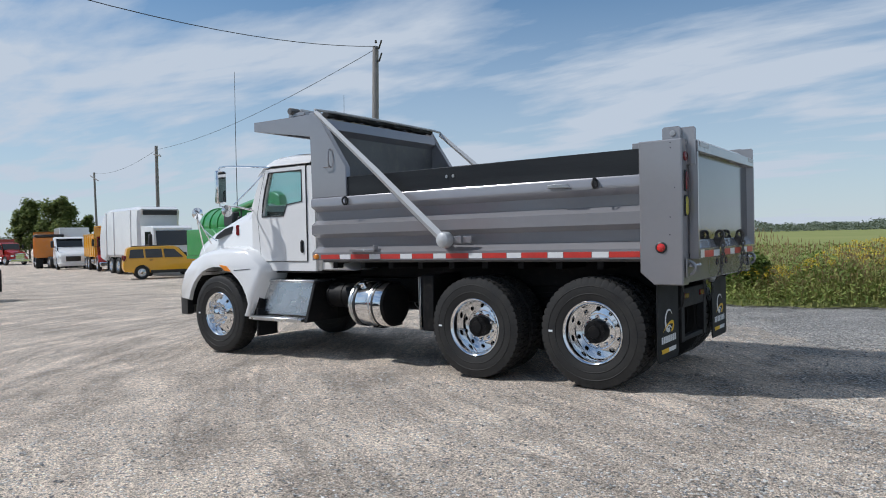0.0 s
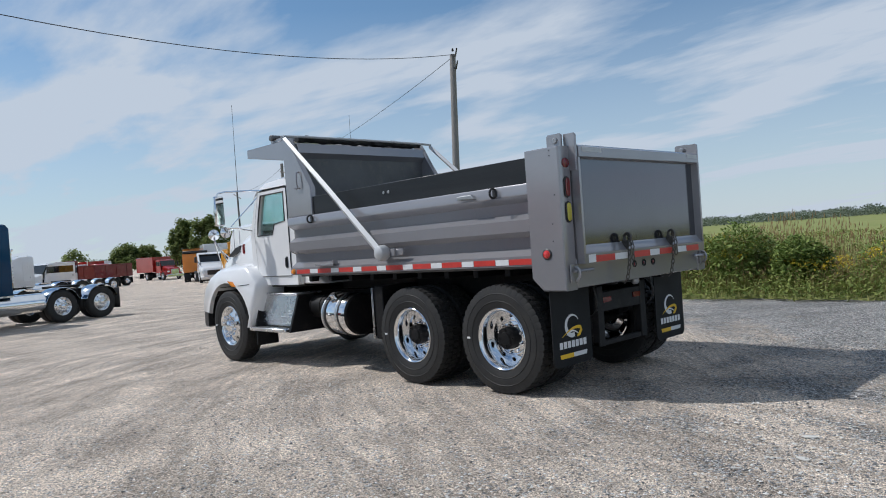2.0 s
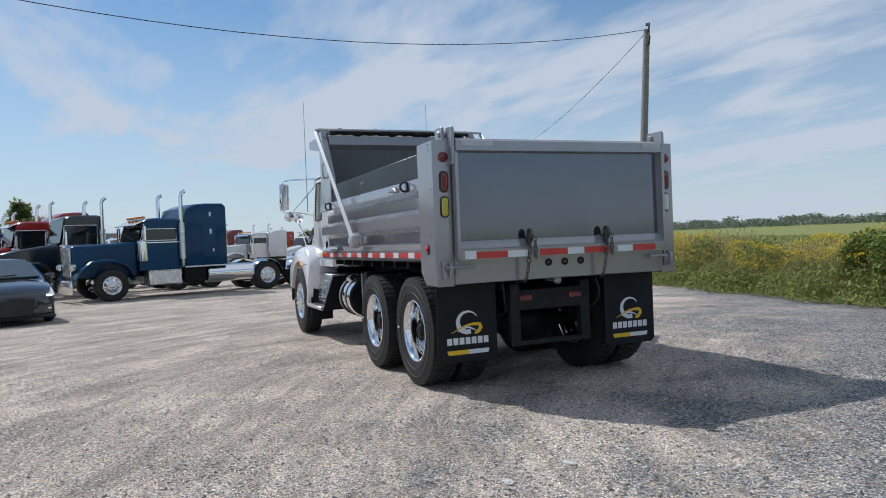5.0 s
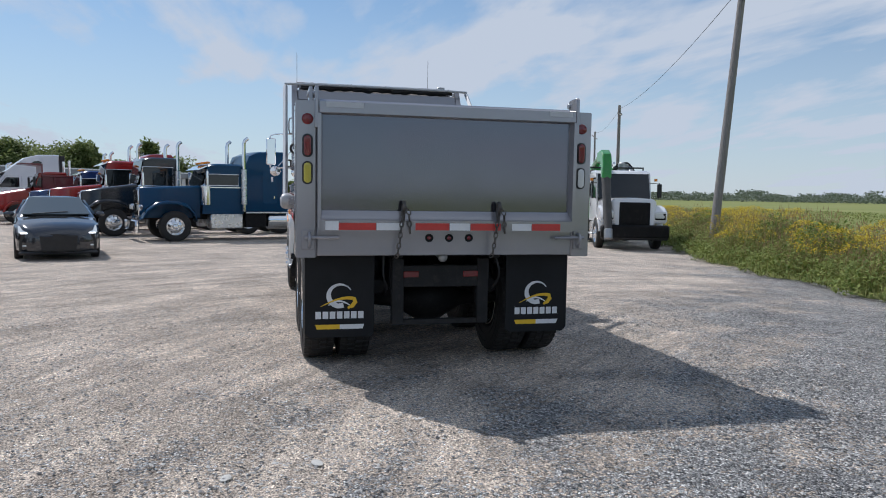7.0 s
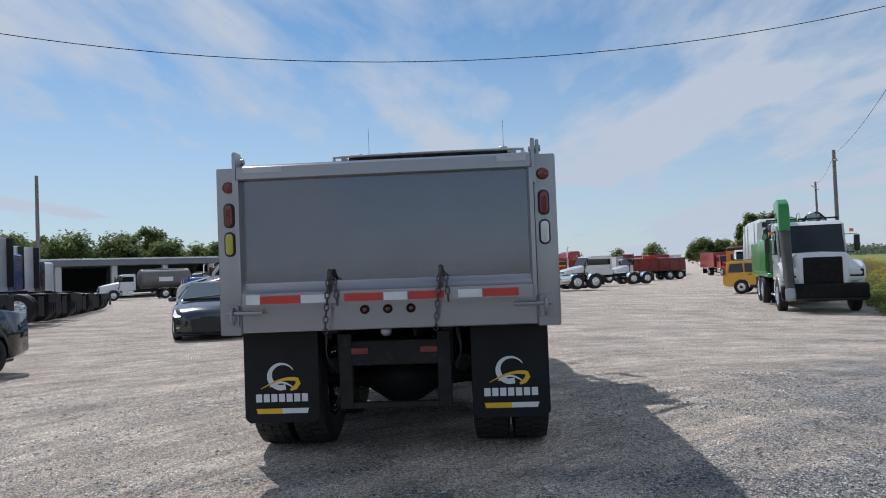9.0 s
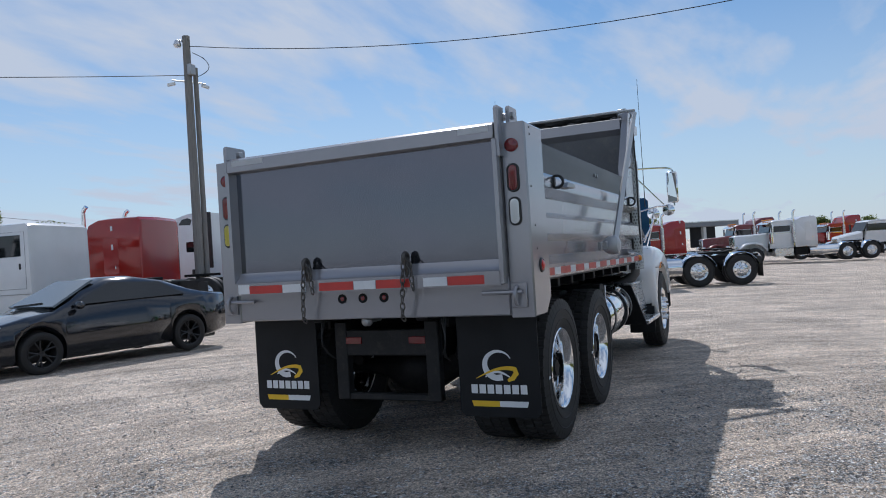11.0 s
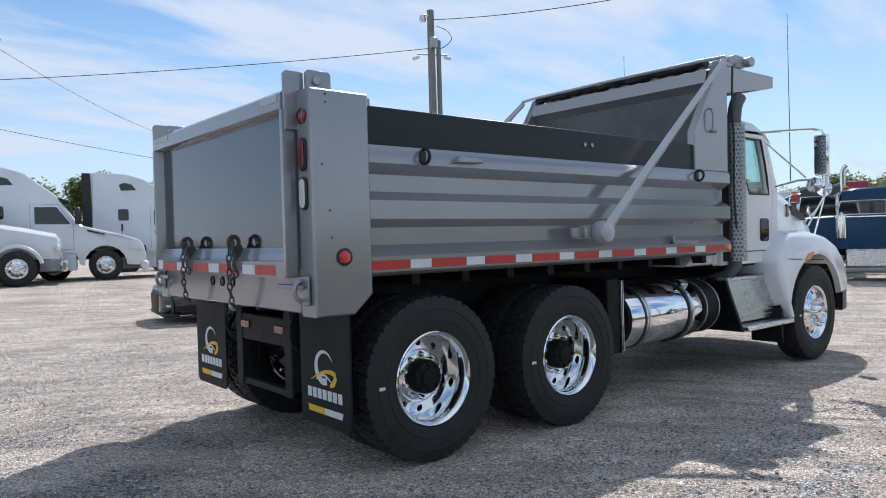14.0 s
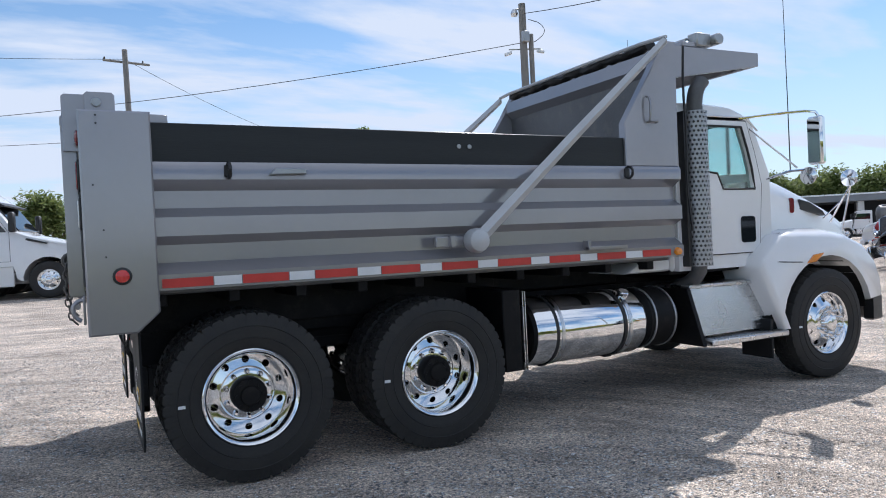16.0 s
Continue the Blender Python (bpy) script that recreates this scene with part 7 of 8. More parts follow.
# white trucks across the drive
aero(at(4.7, 21.6, -13), "white highway tractor with a high roof fairing", FLEET, top=3.75, group="white trucks across the drive")
aero(at(8.6, 22.3, -13), "white highway tractor with round wheel covers", FLEET, top=3.75, group="white trucks across the drive")
m2 = thing("day_cab_truck", "white day cab truck with a sloped hood", "truck", at(1.85, 19.8, -12), "white trucks across the drive")
running_gear(m2, 4.2, drive2=False)
cab_and_hood(m2, FLEET, grille=CHROME)
part("cargo_deck", Geo().box(-5.6, -2.3, -1.15, 1.15, 1.0, 1.2, 0.02), BLACK, m2)
aero(at(-0.65, 18.0, -11), "white tractor with a curved roof and chrome wheels", FLEET, top=3.6, group="white trucks across the drive")
tractor(at(13.63, 27.13, -14.3), "cream wrecker tractor with twin chrome stacks", CREAM, sleeper=1.3, wb=5.0, top=2.75, group="white trucks across the drive")
tractor(at(18.63, 30.59, -14.3), "black tractor beside the cream one", INKY, sleeper=1.3, top=2.9, group="white trucks across the drive")


# green excavation truck at the weeds' edge
gt = thing("vacuum_truck", "white cab vacuum truck with a green body and boom", "truck", at(17.75, -11.0, 165))
running_gear(gt, 4.7, tail=2.2)
cab_and_hood(gt, FLEET, back=-2.15, grille=BLACK, height=2.80, wide=1.06, nose=0.34)
part("push_bumper", Geo().box(1.06, 1.34, -1.17, 1.17, 0.44, 0.90, 0.06), BLACK, gt, "heavy black bumper")
part("deck", Geo().box(-8.2, -2.3, -1.15, 1.15, 1.02, 1.16, 0.02), GREEN, gt)
part("tool_cabinet", Geo().box(-4.6, -2.5, -1.18, 1.18, 1.16, 2.35, 0.04), GREEN, gt, "green steel cabinet")
part("debris_tank", Geo().lathe([(0.0, 0.0), (0.55, 0.04), (0.72, 0.2), (0.76, 0.4), (0.76, 2.6), (0.68, 2.85), (0.0, 2.95)], (-7.9, 0, 2.45), (1, 0, 0), 26), GREEN, gt, "round green tank")
for x in (-7.2, -6.4, -5.6):
    part("tank_ring", Geo().lathe([(0.76, -0.03), (0.80, -0.03), (0.80, 0.03), (0.76, 0.03)], (x, 0, 2.45), (1, 0, 0), 26, closed=True), GREEN, gt)
part("blower_silencer", Geo().cyl((-3.4, 0.55, 2.35), (-3.4, 0.55, 3.25), 0.22, n=16, bevel=0.03), GALV, gt)
boom = part("boom", Geo().tube([(-4.2, -0.5, 3.05), (-2.6, -0.65, 3.20), (-1.0, -0.85, 3.30), (-0.2, -0.92, 3.28)], 0.14, 14, 1), GREEN, gt, "green suction boom")
part("boom_elbow", Geo().prism([(-0.30, 3.08), (-0.30, 3.46), (0.35, 3.52), (0.70, 3.36), (0.84, 3.05), (0.84, 2.52), (0.50, 2.52), (0.46, 2.95), (0.30, 3.08)], "y", -1.10, -0.78, 0.03), GREEN, boom, "green box-shaped elbow")
HOSE = surface("worn_grey_hose", (0.085, 0.083, 0.08), 0.7, vary=0.35, scale=3, bump=0.3, bump_scale=40, dirt=0.2)
part("suction_hose", Geo().tube([(0.67, -0.94, 2.56), (0.95, -0.94, 1.75), (1.36, -0.94, 0.72)], lambda k: 0.165 - 0.025 * k, 16), HOSE, boom, "worn grey suction hose")
part("hose_nozzle", Geo().cyl((1.35, -0.94, 0.76), (1.44, -0.94, 0.42), 0.15, n=14, bevel=0.02), GALV, boom)
for s in (1, -1):
    pod = part("headlamp_pod", Geo().prism([(0.30, 1.02), (1.06, 0.96), (1.09, 1.02), (1.07, 1.36), (0.85, 1.52), (0.30, 1.58)], "y", s * 0.60, s * 1.15, 0.07), FLEET, gt, "white hood shoulder with dark headlamps")
    part("lamp_bezel", Geo().box(1.07, 1.10, s * 0.72, s * 1.08, 1.08, 1.30, 0.02), BLACK, pod)
    for y in (0.82, 0.98):
        part("headlamp_lens", Geo().lathe([(0.062, 0.0), (0.06, 0.008), (0.0, 0.016)], (1.10, s * y, 1.19), (1, 0, 0), 14), CLEAR_LENS, pod)
part("boom_ram", Geo().tube([(-3.2, -0.05, 2.6), (-1.6, -0.2, 3.15)], 0.05, 8), CHROME, boom)
part("boom_base", Geo().box(-4.4, -3.6, -0.6, 0.1, 2.35, 3.05, 0.06), GREEN, gt)
part("hose_reel", Geo().lathe([(0.34, -0.2), (0.36, -0.17), (0.2, -0.15), (0.2, 0.15), (0.36, 0.17), (0.34, 0.2)], (-2.75, 0.9, 2.0), (0, 1, 0), 18), FLAP, gt)
part("body_box", Geo().prism([(-8.1, 1.16), (-4.7, 1.16), (-4.7, 2.05), (-5.2, 2.30), (-8.1, 2.30)], "y", -1.16, 1.16, 0.03), GREEN, gt, "green steel body under the tank")
part("engine_cover", Geo().box(-4.6, -3.7, -0.9, 0.3, 2.35, 2.95, 0.06), DARK_TRIM, gt)
part("blower_pipe", Geo().tube([(-4.6, 0.7, 2.5), (-3.9, 0.85, 3.0), (-3.2, 0.8, 3.05), (-2.8, 0.75, 2.5)], 0.12, 12, 2), GALV, gt)
part("water_pump", Geo().cyl((-3.1, 0.2, 2.36), (-3.1, 0.9, 2.75), 0.2, n=14, bevel=0.03), DARK_TRIM, gt)
for k in range(4):
    part("hydraulic_hose", Geo().tube([(-4.4 + 0.3 * k, 0.2, 2.9), (-4.1 + 0.3 * k, 0.6, 3.35), (-3.6 + 0.25 * k, 0.9, 2.9), (-3.5 + 0.2 * k, 1.1, 2.3)], 0.03, 6, 2), FLAP, gt)
part("cab_rack", Geo().tube([(-2.4, -1.1, 1.2), (-2.4, -1.1, 3.0), (-2.4, 1.1, 3.0), (-2.4, 1.1, 1.2)], 0.04, 6), DARK_TRIM, gt)
for s in (1, -1):
    part("work_lamp", Geo().box(-2.5, -2.38, s * 1.05, s * 1.22, 2.55, 2.72, 0.03), DARK_TRIM, gt)
    part("beacon", Geo().cyl((-0.75, s * 1.18, 2.45), (-0.75, s * 1.18, 2.55), 0.06, n=10), AMBER_LENS, gt)
    for k in range(5):
        part("cabinet_door", Geo().box(-4.5 + 0.41 * k, -4.13 + 0.41 * k, s * 1.18, s * 1.20, 1.24, 2.25, 0.01), GREEN, gt)

# yellow sport utility car
suv = thing("suv", "small square yellow sport utility car with dark windows", "car", at(32.35, -15.26, -117.9))
BODY = [(-2.15, 0.42), (-2.22, 0.62), (-2.20, 0.95), (-2.12, 1.02), (-2.02, 1.60), (-1.85, 1.70), (0.25, 1.72), (0.45, 1.66), (0.95, 1.10), (1.95, 1.02), (2.15, 0.90), (2.20, 0.55), (2.10, 0.40)]


def car_shell(outline, half, wheels, arch_r, tuck):
    """A car's body: an outline in x-z with wheel arches cut into its lower edge, rounded over the sides."""
    low = []
    for cx in sorted(wheels, reverse=True):
        low += [(cx + arch_r * math.cos(radians(a)), 0.36 + arch_r * math.sin(radians(a))) for a in range(0, 181, 20)]
    full = outline + low
    rings = []
    for k_, yy in ((1.0, -half), (0.3, -half * 0.97), (0.0, -half * 0.88), (0.0, half * 0.88), (0.3, half * 0.97), (1.0, half)):
        ring = []
        for i, (x, z) in enumerate(full):
            t_ = max(0.0, (z - 1.0) / 0.7)
            inset = tuck * t_
            zz = z - 0.05 * k_ * (1 if i < len(outline) and z > 0.5 else 0)
            ring.append((x * (1 - 0.012 * k_), yy * (1 - inset), zz))
        rings.append(ring)
    return Geo().loft(rings)


shell = part("body", car_shell(BODY, 0.90, (-1.32, 1.32), 0.40, 0.16), YELLOW, suv)
for s in (1, -1):
    for pts in ([(-1.92, 1.12), (-1.85, 1.55), (-1.25, 1.57), (-1.2, 1.12)], [(-1.12, 1.12), (-1.15, 1.57), (-0.35, 1.57), (-0.3, 1.12)], [(-0.2, 1.12), (-0.25, 1.57), (0.28, 1.55), (0.72, 1.12)]):
        g = Geo()
        yy = [s * (0.905 * (1 - 0.16 * max(0, (z - 1.0) / 0.7)) + 0.004) for x, z in pts]
        g.add([(x, a, z) for (x, z), a in zip(pts, yy)] + [(x, a - s * 0.03, z) for (x, z), a in zip(pts, yy)], [(0, 1, 2, 3), (4, 5, 6, 7), (0, 1, 5, 4), (1, 2, 6, 5), (2, 3, 7, 6), (3, 0, 4, 7)])
        part("side_window", g, DARK_GLASS, shell)
    for x in (-1.32, 1.32):
        wheel(suv, x, s * 0.80, 0.36, "steer", False, True, 0.70)
    part("door_handle", Geo().box(-0.95, -0.8, s * 0.90, s * 0.93, 0.98, 1.02, 0.006), DARK_TRIM, shell)
    part("roof_rail", Geo().tube([(-1.7, s * 0.66, 1.72), (0.1, s * 0.66, 1.76)], 0.02, 6), DARK_TRIM, shell)
    part("tail_lamp", Geo().box(-2.20, -2.05, s * 0.72, s * 0.88, 0.95, 1.25, 0.02), RED_LENS, shell)
    part("sill", Geo().box(-0.9, 0.9, s * 0.84, s * 0.915, 0.32, 0.48, 0.02), DARK_TRIM, shell)
part("rear_window", Geo().prism([(-2.09, 1.14), (-2.06, 1.14), (-1.98, 1.56), (-2.01, 1.56)], "y", -0.62, 0.62), DARK_GLASS, shell)
part("windshield", Geo().prism([(0.50, 1.62), (0.54, 1.62), (0.95, 1.14), (0.90, 1.14)], "y", -0.66, 0.66), DARK_GLASS, shell)

# grey saloon car that faces the lot
SALOON_AT = at(14.12, 6.87, 197.1)
# lighter than the other car glass: the sky's reflection is put into its colour
SKY_TONED_GLASS = surface("sky_toned_windshield", (0.10, 0.12, 0.13), 0.05, 0.0, spec=0.9)
LIT = lens("lit_headlamp", (0.95, 0.97, 1.0), 2.5)


def saloon():
    """A low saloon: stations along its length, each with the widths and heights of sill, waist, shoulder and roof."""
    st = [(-2.32, 0.62, 0.45, 0.90, 0.95), (-2.25, 0.78, 0.30, 0.98, 1.03), (-1.9, 0.86, 0.24, 0.99, 1.06), (-1.5, 0.89, 0.22, 0.98, 1.16), (-1.0, 0.90, 0.20, 0.97, 1.35), (-0.45, 0.90, 0.20, 0.96, 1.45), (0.10, 0.90, 0.20, 0.95, 1.45), (0.55, 0.90, 0.20, 0.94, 1.29), (0.95, 0.895, 0.20, 0.92, 1.06), (1.10, 0.89, 0.20, 0.90, 0.985), (1.5, 0.875, 0.21, 0.83, 0.93), (1.9, 0.84, 0.20, 0.74, 0.84), (2.12, 0.76, 0.19, 0.66, 0.76), (2.26, 0.62, 0.20, 0.58, 0.66), (2.31, 0.45, 0.24, 0.52, 0.58)]
    rings = []
    R = 0.385
    xs = [q[0] for q in st]
    stops = sorted(set(xs) | {cx + R * math.cos(radians(a)) for cx in (-1.34, 1.36) for a in range(12, 169, 13)} | {cx + d for cx in (-1.34, 1.36) for d in (-R, -R + 0.003, R - 0.003, R)})
    for x in stops:
        w, lo, belt, top = (float(np.interp(x, xs, [q[i] for q in st])) for i in (1, 2, 3, 4))
        arch = 0.0
        for cx in (-1.34, 1.36):
            if abs(x - cx) < R - 0.002:
                arch = max(arch, math.sqrt(max(0.0, R ** 2 - (x - cx) ** 2)) + 0.325)
        z0 = min(max(lo, arch), belt - 0.09)
        cabin = max(0.0, top - belt - 0.1)
        rw = w * (0.86 - 0.42 * cabin)
        half = [(w * 0.9, z0), (w, z0 + 0.06), (w * 1.01, (z0 + belt) / 2 + 0.05), (w * 0.965, belt), (rw + 0.04, belt + (top - belt) * 0.72), (rw * 0.9, top - 0.02), (rw * 0.45, top + 0.012)]
        rings.append([(x, y, z) for y, z in half] + [(x, -y, z) for y, z in reversed(half)])
    return Geo().loft(rings)


def alloy_wheel(parent, x, y):
    """A black five-spoke car wheel; its outer face looks away from the middle."""
    g = Geo().lathe([(0.215, 0.10), (0.228, 0.108), (0.232, 0.10), (0.22, 0.02), (0.21, -0.09), (0.20, -0.09), (0.205, 0.02)], (0, 0, 0), (0, 1, 0), 28, closed=True)
    g.lathe([(0.0, 0.075), (0.045, 0.075), (0.055, 0.06), (0.05, 0.02), (0.0, 0.02)], (0, 0, 0), (0, 1, 0), 20)
    for k in range(5):
        a = 2 * math.pi * k / 5
        for d in (-0.16, 0.16):
            g.tube([(0.03 * math.cos(a), 0.062, 0.03 * math.sin(a)), (0.12 * math.cos(a + d * 0.8), 0.072, 0.12 * math.sin(a + d * 0.8)), (0.215 * math.cos(a + d * 1.4), 0.085, 0.215 * math.sin(a + d * 1.4))], 0.015, 6)
    ob = part("wheel", g, DARK_TRIM, parent, "black alloy wheel")
    ob.matrix_local = pose(x, y, 0.335, 0, 0, 0 if y > 0 else 180)
    part("tyre", Geo().lathe([(0.225, 0.10), (0.26, 0.115), (0.30, 0.112), (0.325, 0.095), (0.333, 0.06), (0.334, 0.0), (0.333, -0.06), (0.325, -0.095), (0.30, -0.112), (0.26, -0.115), (0.225, -0.10)], (0, 0, 0), (0, 1, 0), 32, closed=True), RUBBER, ob)
    return ob


def saloon_car(m, label, paint_, body_label, lit):
    car = thing("car", label, "car", m)
    shell = part("body", saloon(), paint_, car, body_label, 60)
    part("underbody", Geo().box(-2.15, 2.10, -0.60, 0.60, 0.17, 0.72, 0.03), DARK_TRIM, shell)
    part("windshield", Geo().add([(1.06, -0.72, 1.015), (1.06, 0.72, 1.015), (0.30, 0.56, 1.405), (0.30, -0.56, 1.405), (1.03, -0.72, 0.99), (1.03, 0.72, 0.99), (0.27, 0.56, 1.38), (0.27, -0.56, 1.38)], [(0, 1, 2, 3), (4, 5, 6, 7), (0, 1, 5, 4), (1, 2, 6, 5), (2, 3, 7, 6), (3, 0, 4, 7)]).moved(Matrix.Translation((0.02, 0, 0.028))), SKY_TONED_GLASS, shell)
    part("wiper", Geo().tube([(1.08, -0.5, 1.05), (1.0, 0.25, 1.095)], 0.012, 5), DARK_TRIM, shell)
    part("front_mask", Geo().loft([[(x + 0.012, y, z) for x, y, z in ((2.16, -0.74, 0.62), (2.12, -0.79, 0.40), (2.12, -0.78, 0.22))] + [(x + 0.02, y, z) for x, y, z in ((2.31, -0.3, 0.24), (2.325, -0.3, 0.56))], [(2.335, 0, 0.62), (2.345, 0, 0.40), (2.335, 0, 0.22), (2.30, 0, 0.24), (2.30, 0, 0.58)], [(x + 0.012, y, z) for x, y, z in ((2.16, 0.74, 0.62), (2.12, 0.79, 0.40), (2.12, 0.78, 0.22))] + [(x + 0.02, y, z) for x, y, z in ((2.31, 0.3, 0.24), (2.325, 0.3, 0.56))]]), DARK_TRIM, shell, "black grille and lower front")
    part("front_lip", Geo().box(2.02, 2.30, -0.80, 0.80, 0.16, 0.23, 0.03), DARK_TRIM, shell)
    for s in (1, -1):
        part("headlamp", Geo().prism([(1.92, 0.735), (2.18, 0.64), (2.22, 0.66), (1.90, 0.80)], "y", s * 0.60, s * 0.80, 0.01), CLEAR_LENS, shell)
        part("lamp_strip", Geo().box(2.14, 2.225, s * 0.56, s * 0.76, 0.628, 0.652, 0.006), LIT if lit else CLEAR_LENS, shell, "lit white lamp strip" if lit else "")
        part("fog_lamp", Geo().box(2.14, 2.24, s * 0.58, s * 0.72, 0.34, 0.38, 0.01), CLEAR_LENS, shell)
        part("mirror", Geo().sphere((0.78, s * 0.98, 1.03), 0.10, 10, (0.7, 1.1, 0.7)), paint_, shell)
        for x in (-1.34, 1.36):
            if lit:
                wheel(car, x, s * 0.80, 0.345, "drive", False, True, 0.672)
            else:
                alloy_wheel(car, x, s * 0.80)
        g = Geo()
        pts, yy = [(-1.30, 1.06), (-0.85, 1.32), (0.10, 1.37), (0.82, 1.04)], [0.835, 0.70, 0.665, 0.835]
        yy = [s * (a + 0.02) for a in yy]
        g.add([(x, a, z) for (x, z), a in zip(pts, yy)] + [(x, a - s * 0.05, z) for (x, z), a in zip(pts, yy)], [(0, 1, 2, 3), (4, 5, 6, 7), (0, 1, 5, 4), (1, 2, 6, 5), (2, 3, 7, 6), (3, 0, 4, 7)])
        part("side_window", g, DARK_GLASS, shell)


JET = surface("jet_black_paint", (0.010, 0.011, 0.014), 0.12, 0.0, vary=0.15, scale=2, coat=0.9)
saloon_car(SALOON_AT, "dark grey saloon car with lit headlamps on the lot", CHARCOAL, "glossy charcoal body", True)
# added stand-in for the moving saloon at a later spot, placed by view
saloon_car(at(4.57, 8.36, 171), "saloon car at its later spot, glossy black with black alloy wheels", JET, "glossy black body", False)

# refuse truck, yellow and orange tippers, white boxes down the lot's edge
rf = thing("refuse_truck", "white refuse truck with a tall rounded body", "truck", at(35.49, -17.28, 167.1))
running_gear(rf, 5.1)
rcab = part("cab", Geo().prism([(1.25, 0.55), (1.30, 1.4), (1.12, 2.75), (0.9, 2.88), (-0.75, 2.88), (-0.75, 0.95), (-0.62, 0.95), (-0.45, 1.12), (0.45, 1.12), (0.62, 0.8), (0.7, 0.55)], "y", -1.15, 1.15, 0.05), FLEET, rf, "white flat-nosed cab")
part("windshield", Geo().prism([(1.26, 1.75), (1.29, 1.75), (1.16, 2.60), (1.13, 2.60)], "y", -0.98, 0.98), DARK_GLASS, rcab)
part("bumper", Geo().box(1.2, 1.38, -1.18, 1.18, 0.38, 0.75, 0.05), DARK_TRIM, rf)
part("grille", Geo().box(1.28, 1.33, -0.7, 0.7, 0.85, 1.35, 0.03), DARK_TRIM, rcab)
for s in (1, -1):
    part("side_window", Geo().prism([(0.95, 1.6), (0.85, 2.55), (-0.1, 2.55), (-0.1, 1.6)], "y", s * 1.14, s * 1.16), DARK_GLASS, rcab)
    part("mirror", Geo().box(1.25, 1.4, s * 1.25, s * 1.45, 1.7, 2.4, 0.04), DARK_TRIM, rcab)
    part("headlamp", Geo().box(1.29, 1.33, s * 0.78, s * 1.05, 0.85, 1.05, 0.02), CLEAR_LENS, rcab)
RB = [(-1.0, 1.05), (-1.0, 3.2), (-0.8, 3.9), (-1.1, 4.05), (-6.4, 4.05), (-7.0, 3.95), (-7.9, 3.35), (-8.35, 2.3), (-8.3, 0.9), (-7.2, 0.7), (-6.9, 1.05)]
rb = part("hopper_body", Geo().prism(RB, "y", -1.24, 1.24, 0.16), FLEET, rf, "white rounded hopper body")
part("body_visor", Geo().prism([(-0.82, 3.55), (-0.70, 3.58), (-0.70, 3.82), (-0.82, 3.85)], "y", -1.0, 1.0, 0.03), DARK_TRIM, rb, "dark front screen over the cab")
for x in (-6.9, -5.4, -2.3):
    for s in (1, -1):
        part("body_rib", Geo().box(x, x + 0.16, s * 1.23, s * 1.29, 1.15, 3.9, 0.03), FLEET, rb)
yd = dumper(at(48.2, -21.39, 159.1), "yellow tipper with a red cab and a yellow plough arm", RED, YELLOW, box_top=2.75)
part("plough_arm", Geo().box(-0.09, 0.09, -0.16, 0.16, -2.4, 1.6, 0.03).moved(pose(-0.3, 1.45, 1.75, 0, -42, 0)), YELLOW, yd, "long yellow wing plough arm")
od = dumper(at(71.29, -27.65, -23.4), "orange dump truck seen from its tailgate", INKY, ORANGE, box_top=2.9)
part("box_canopy", Geo().box(-6.6, -1.2, -1.2, 1.2, 2.9, 3.15, 0.05), DARK_TRIM, od)
aero(at(58.13, -23.35, 159.6), "white tractor facing down the lot", FLEET, daycab=True, group="vehicles down the lot's edge")
van = thing("box_truck", "white box truck standing nose out", "truck", at(63.16, -26.57, 159.6), "vehicles down the lot's edge")
running_gear(van, 4.4, drive2=False)
cab_and_hood(van, FLEET)
part("cargo_box", Geo().box(-7.0, -2.3, -1.25, 1.25, 1.05, 3.7, 0.03), FLEET, van)
for k, (x, y, mt, w) in enumerate(((90.3, -25.0, RED, "red"), (96.5, -20.9, PALE, "pale grey"), (86.2, -31.2, RED, "red"), (100.6, -28.2, FLEET, "white"), (106.8, -23.1, MAROON, "dark red"))):
    b = thing("box_truck", f"{w} truck parked at the far fence", "truck", at(x, y, 200 - 8 * k), "vehicles down the lot's edge")
    running_gear(b, 4.4, drive2=False)
    cab_and_hood(b, mt)
    part("cargo_box", Geo().box(-7.0, -2.3, -1.25, 1.25, 1.05, 3.0, 0.03), mt, b)

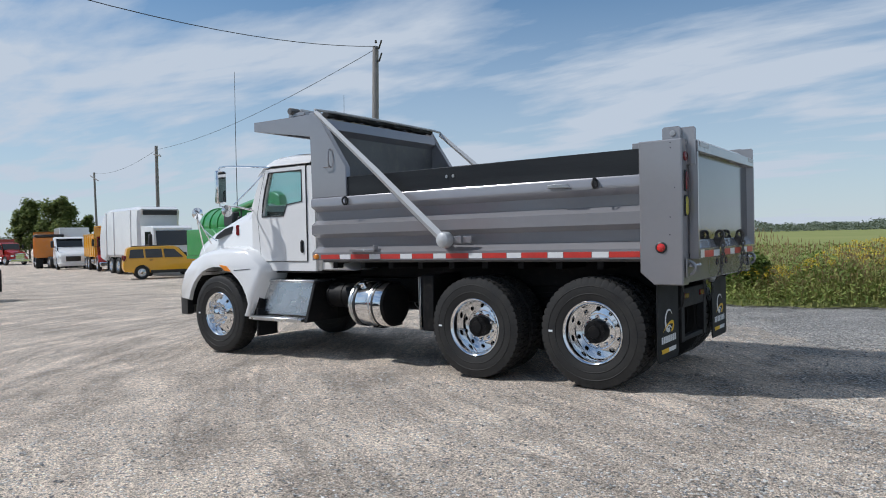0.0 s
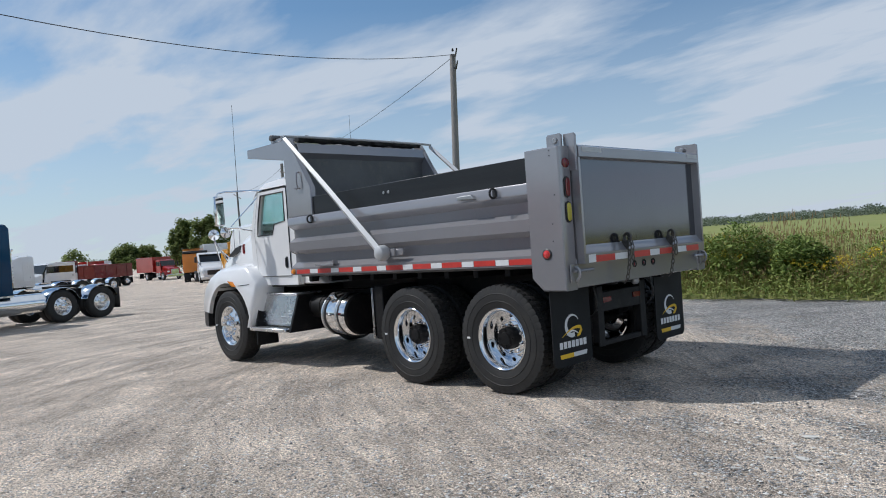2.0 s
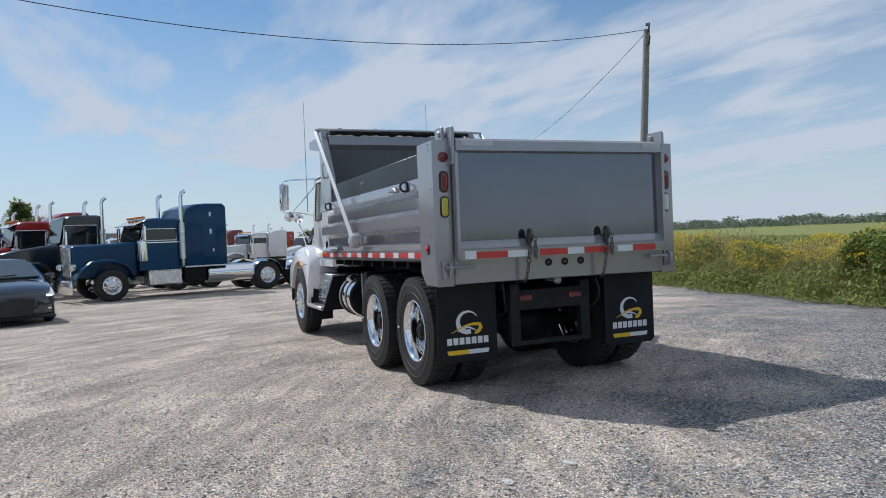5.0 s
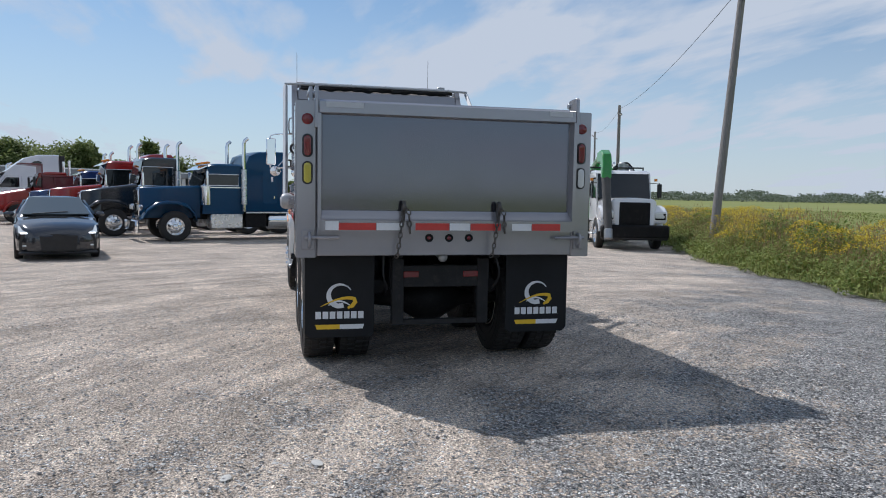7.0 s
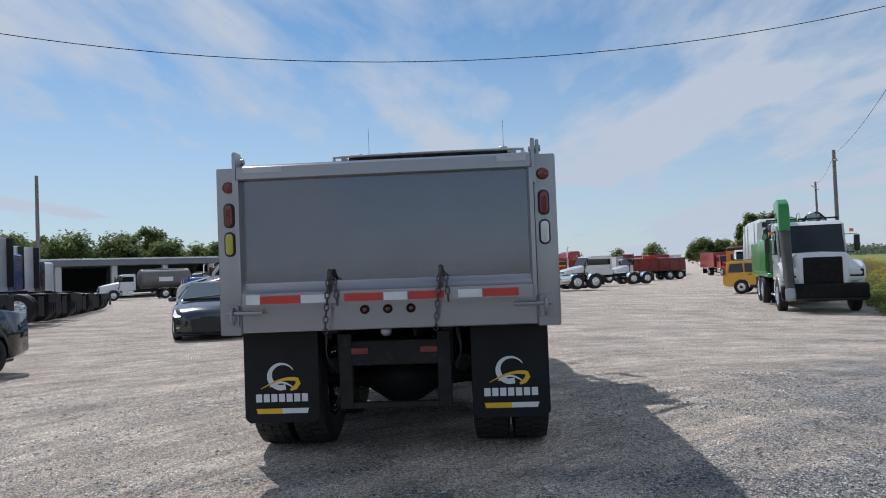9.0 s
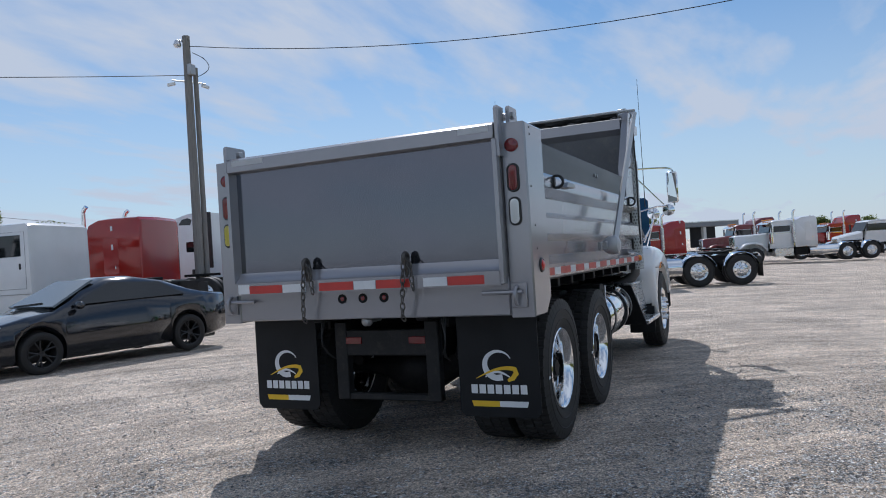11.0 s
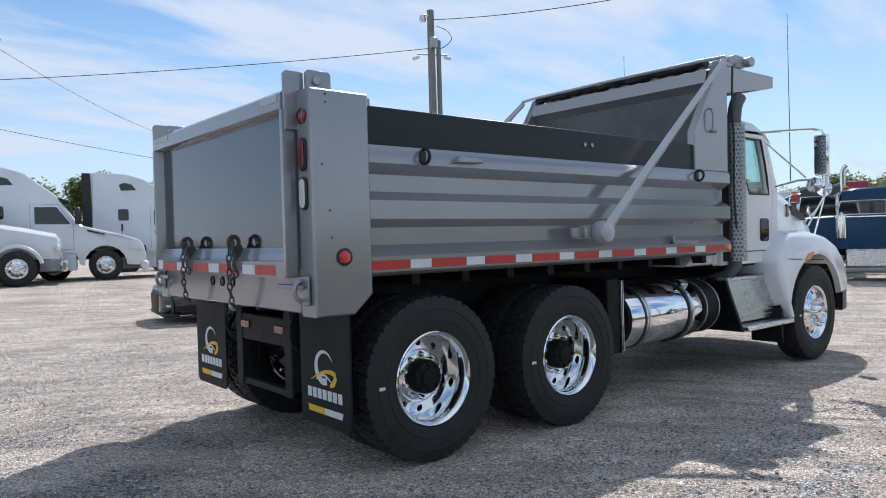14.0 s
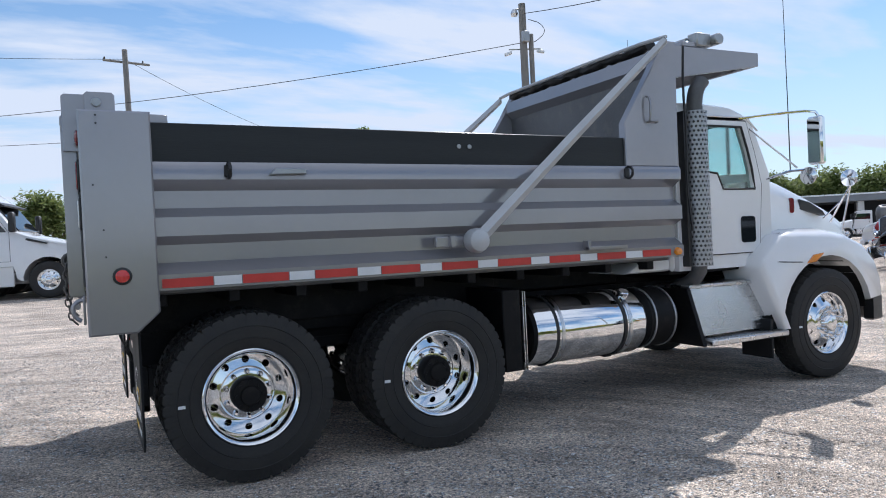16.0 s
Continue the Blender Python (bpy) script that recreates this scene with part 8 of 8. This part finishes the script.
# tanker before the long shed
SHED_DULL = surface("dull_tank_steel", (0.17, 0.17, 0.165), 0.55, 0.3, vary=0.2, scale=2, dirt=0.2)
tk = thing("tank_truck", "grey tank truck with a dull steel tank", "truck", at(64.0, 37.0, 130))
running_gear(tk, 5.0)
cab_and_hood(tk, FLEET)
part("tank", Geo().lathe([(0.0, 0.0), (0.7, 0.05), (0.98, 0.25), (0.98, 5.0), (0.7, 5.2), (0.0, 5.25)], (-7.8, 0, 2.05), (1, 0, 0), 24), SHED_DULL, tk, "dull grey steel tank")
part("tank_walkway", Geo().box(-7.2, -3.0, -0.3, 0.3, 3.0, 3.08, 0.01), GALV, tk)
part("number_panel", Geo().box(-5.8, -4.4, 0.97, 1.0, 1.75, 2.2, 0.005).moved(Matrix.Identity(4)), WHITE_TAPE, tk)
tractor(at(70.0, 31.5, 140), "black tractor beside the tank truck", INKY, sleeper=0, group="trucks in the facing row")

# long low shed behind the trucks
SHED = surface("shed_steel", (0.20, 0.22, 0.24), 0.6, vary=0.2, scale=0.6, dirt=0.15)
SHED_POST = surface("shed_post", (0.62, 0.62, 0.60), 0.7, vary=0.15, scale=2)
# near-black colour that carries the shade under the shed's roof
SHED_SHADE = surface("shed_inside_shade", (0.035, 0.038, 0.042), 0.9, vary=0.3, scale=1)
shed_len = 92.0
shed = thing("storage_shed", "long low open-fronted storage shed with a flat dark roof", "building", pose(53.4, 63.9, -0.1, 0, 0, -42))
part("roof", Geo().box(0, shed_len, -1.0, 14.0, 3.3, 4.15, 0.05), SHED, shed, "flat dark blue-grey roof edge")
part("rear_wall", Geo().box(0, shed_len, 13.6, 13.9, 0, 3.3, 0.02), SHED_SHADE, shed)
for k in range(16):
    part("post", Geo().box(k * 6.05 + 0.1, k * 6.05 + 0.75, -0.6, -0.1, 0, 3.3, 0.03), SHED_POST, shed)
    if k % 3 != 1 and k < 15:
        # dark sheet stands in for the shade inside an open bay
        part("dark_bay", Geo().box(k * 6.05 + 0.76, k * 6.05 + 6.1, 3.0, 3.2, 0, 3.3, 0.02), SHED_SHADE, shed)
part("roof_edge_trim", Geo().box(0, shed_len, -1.06, -1.0, 4.0, 4.17, 0.01), ALU, shed)
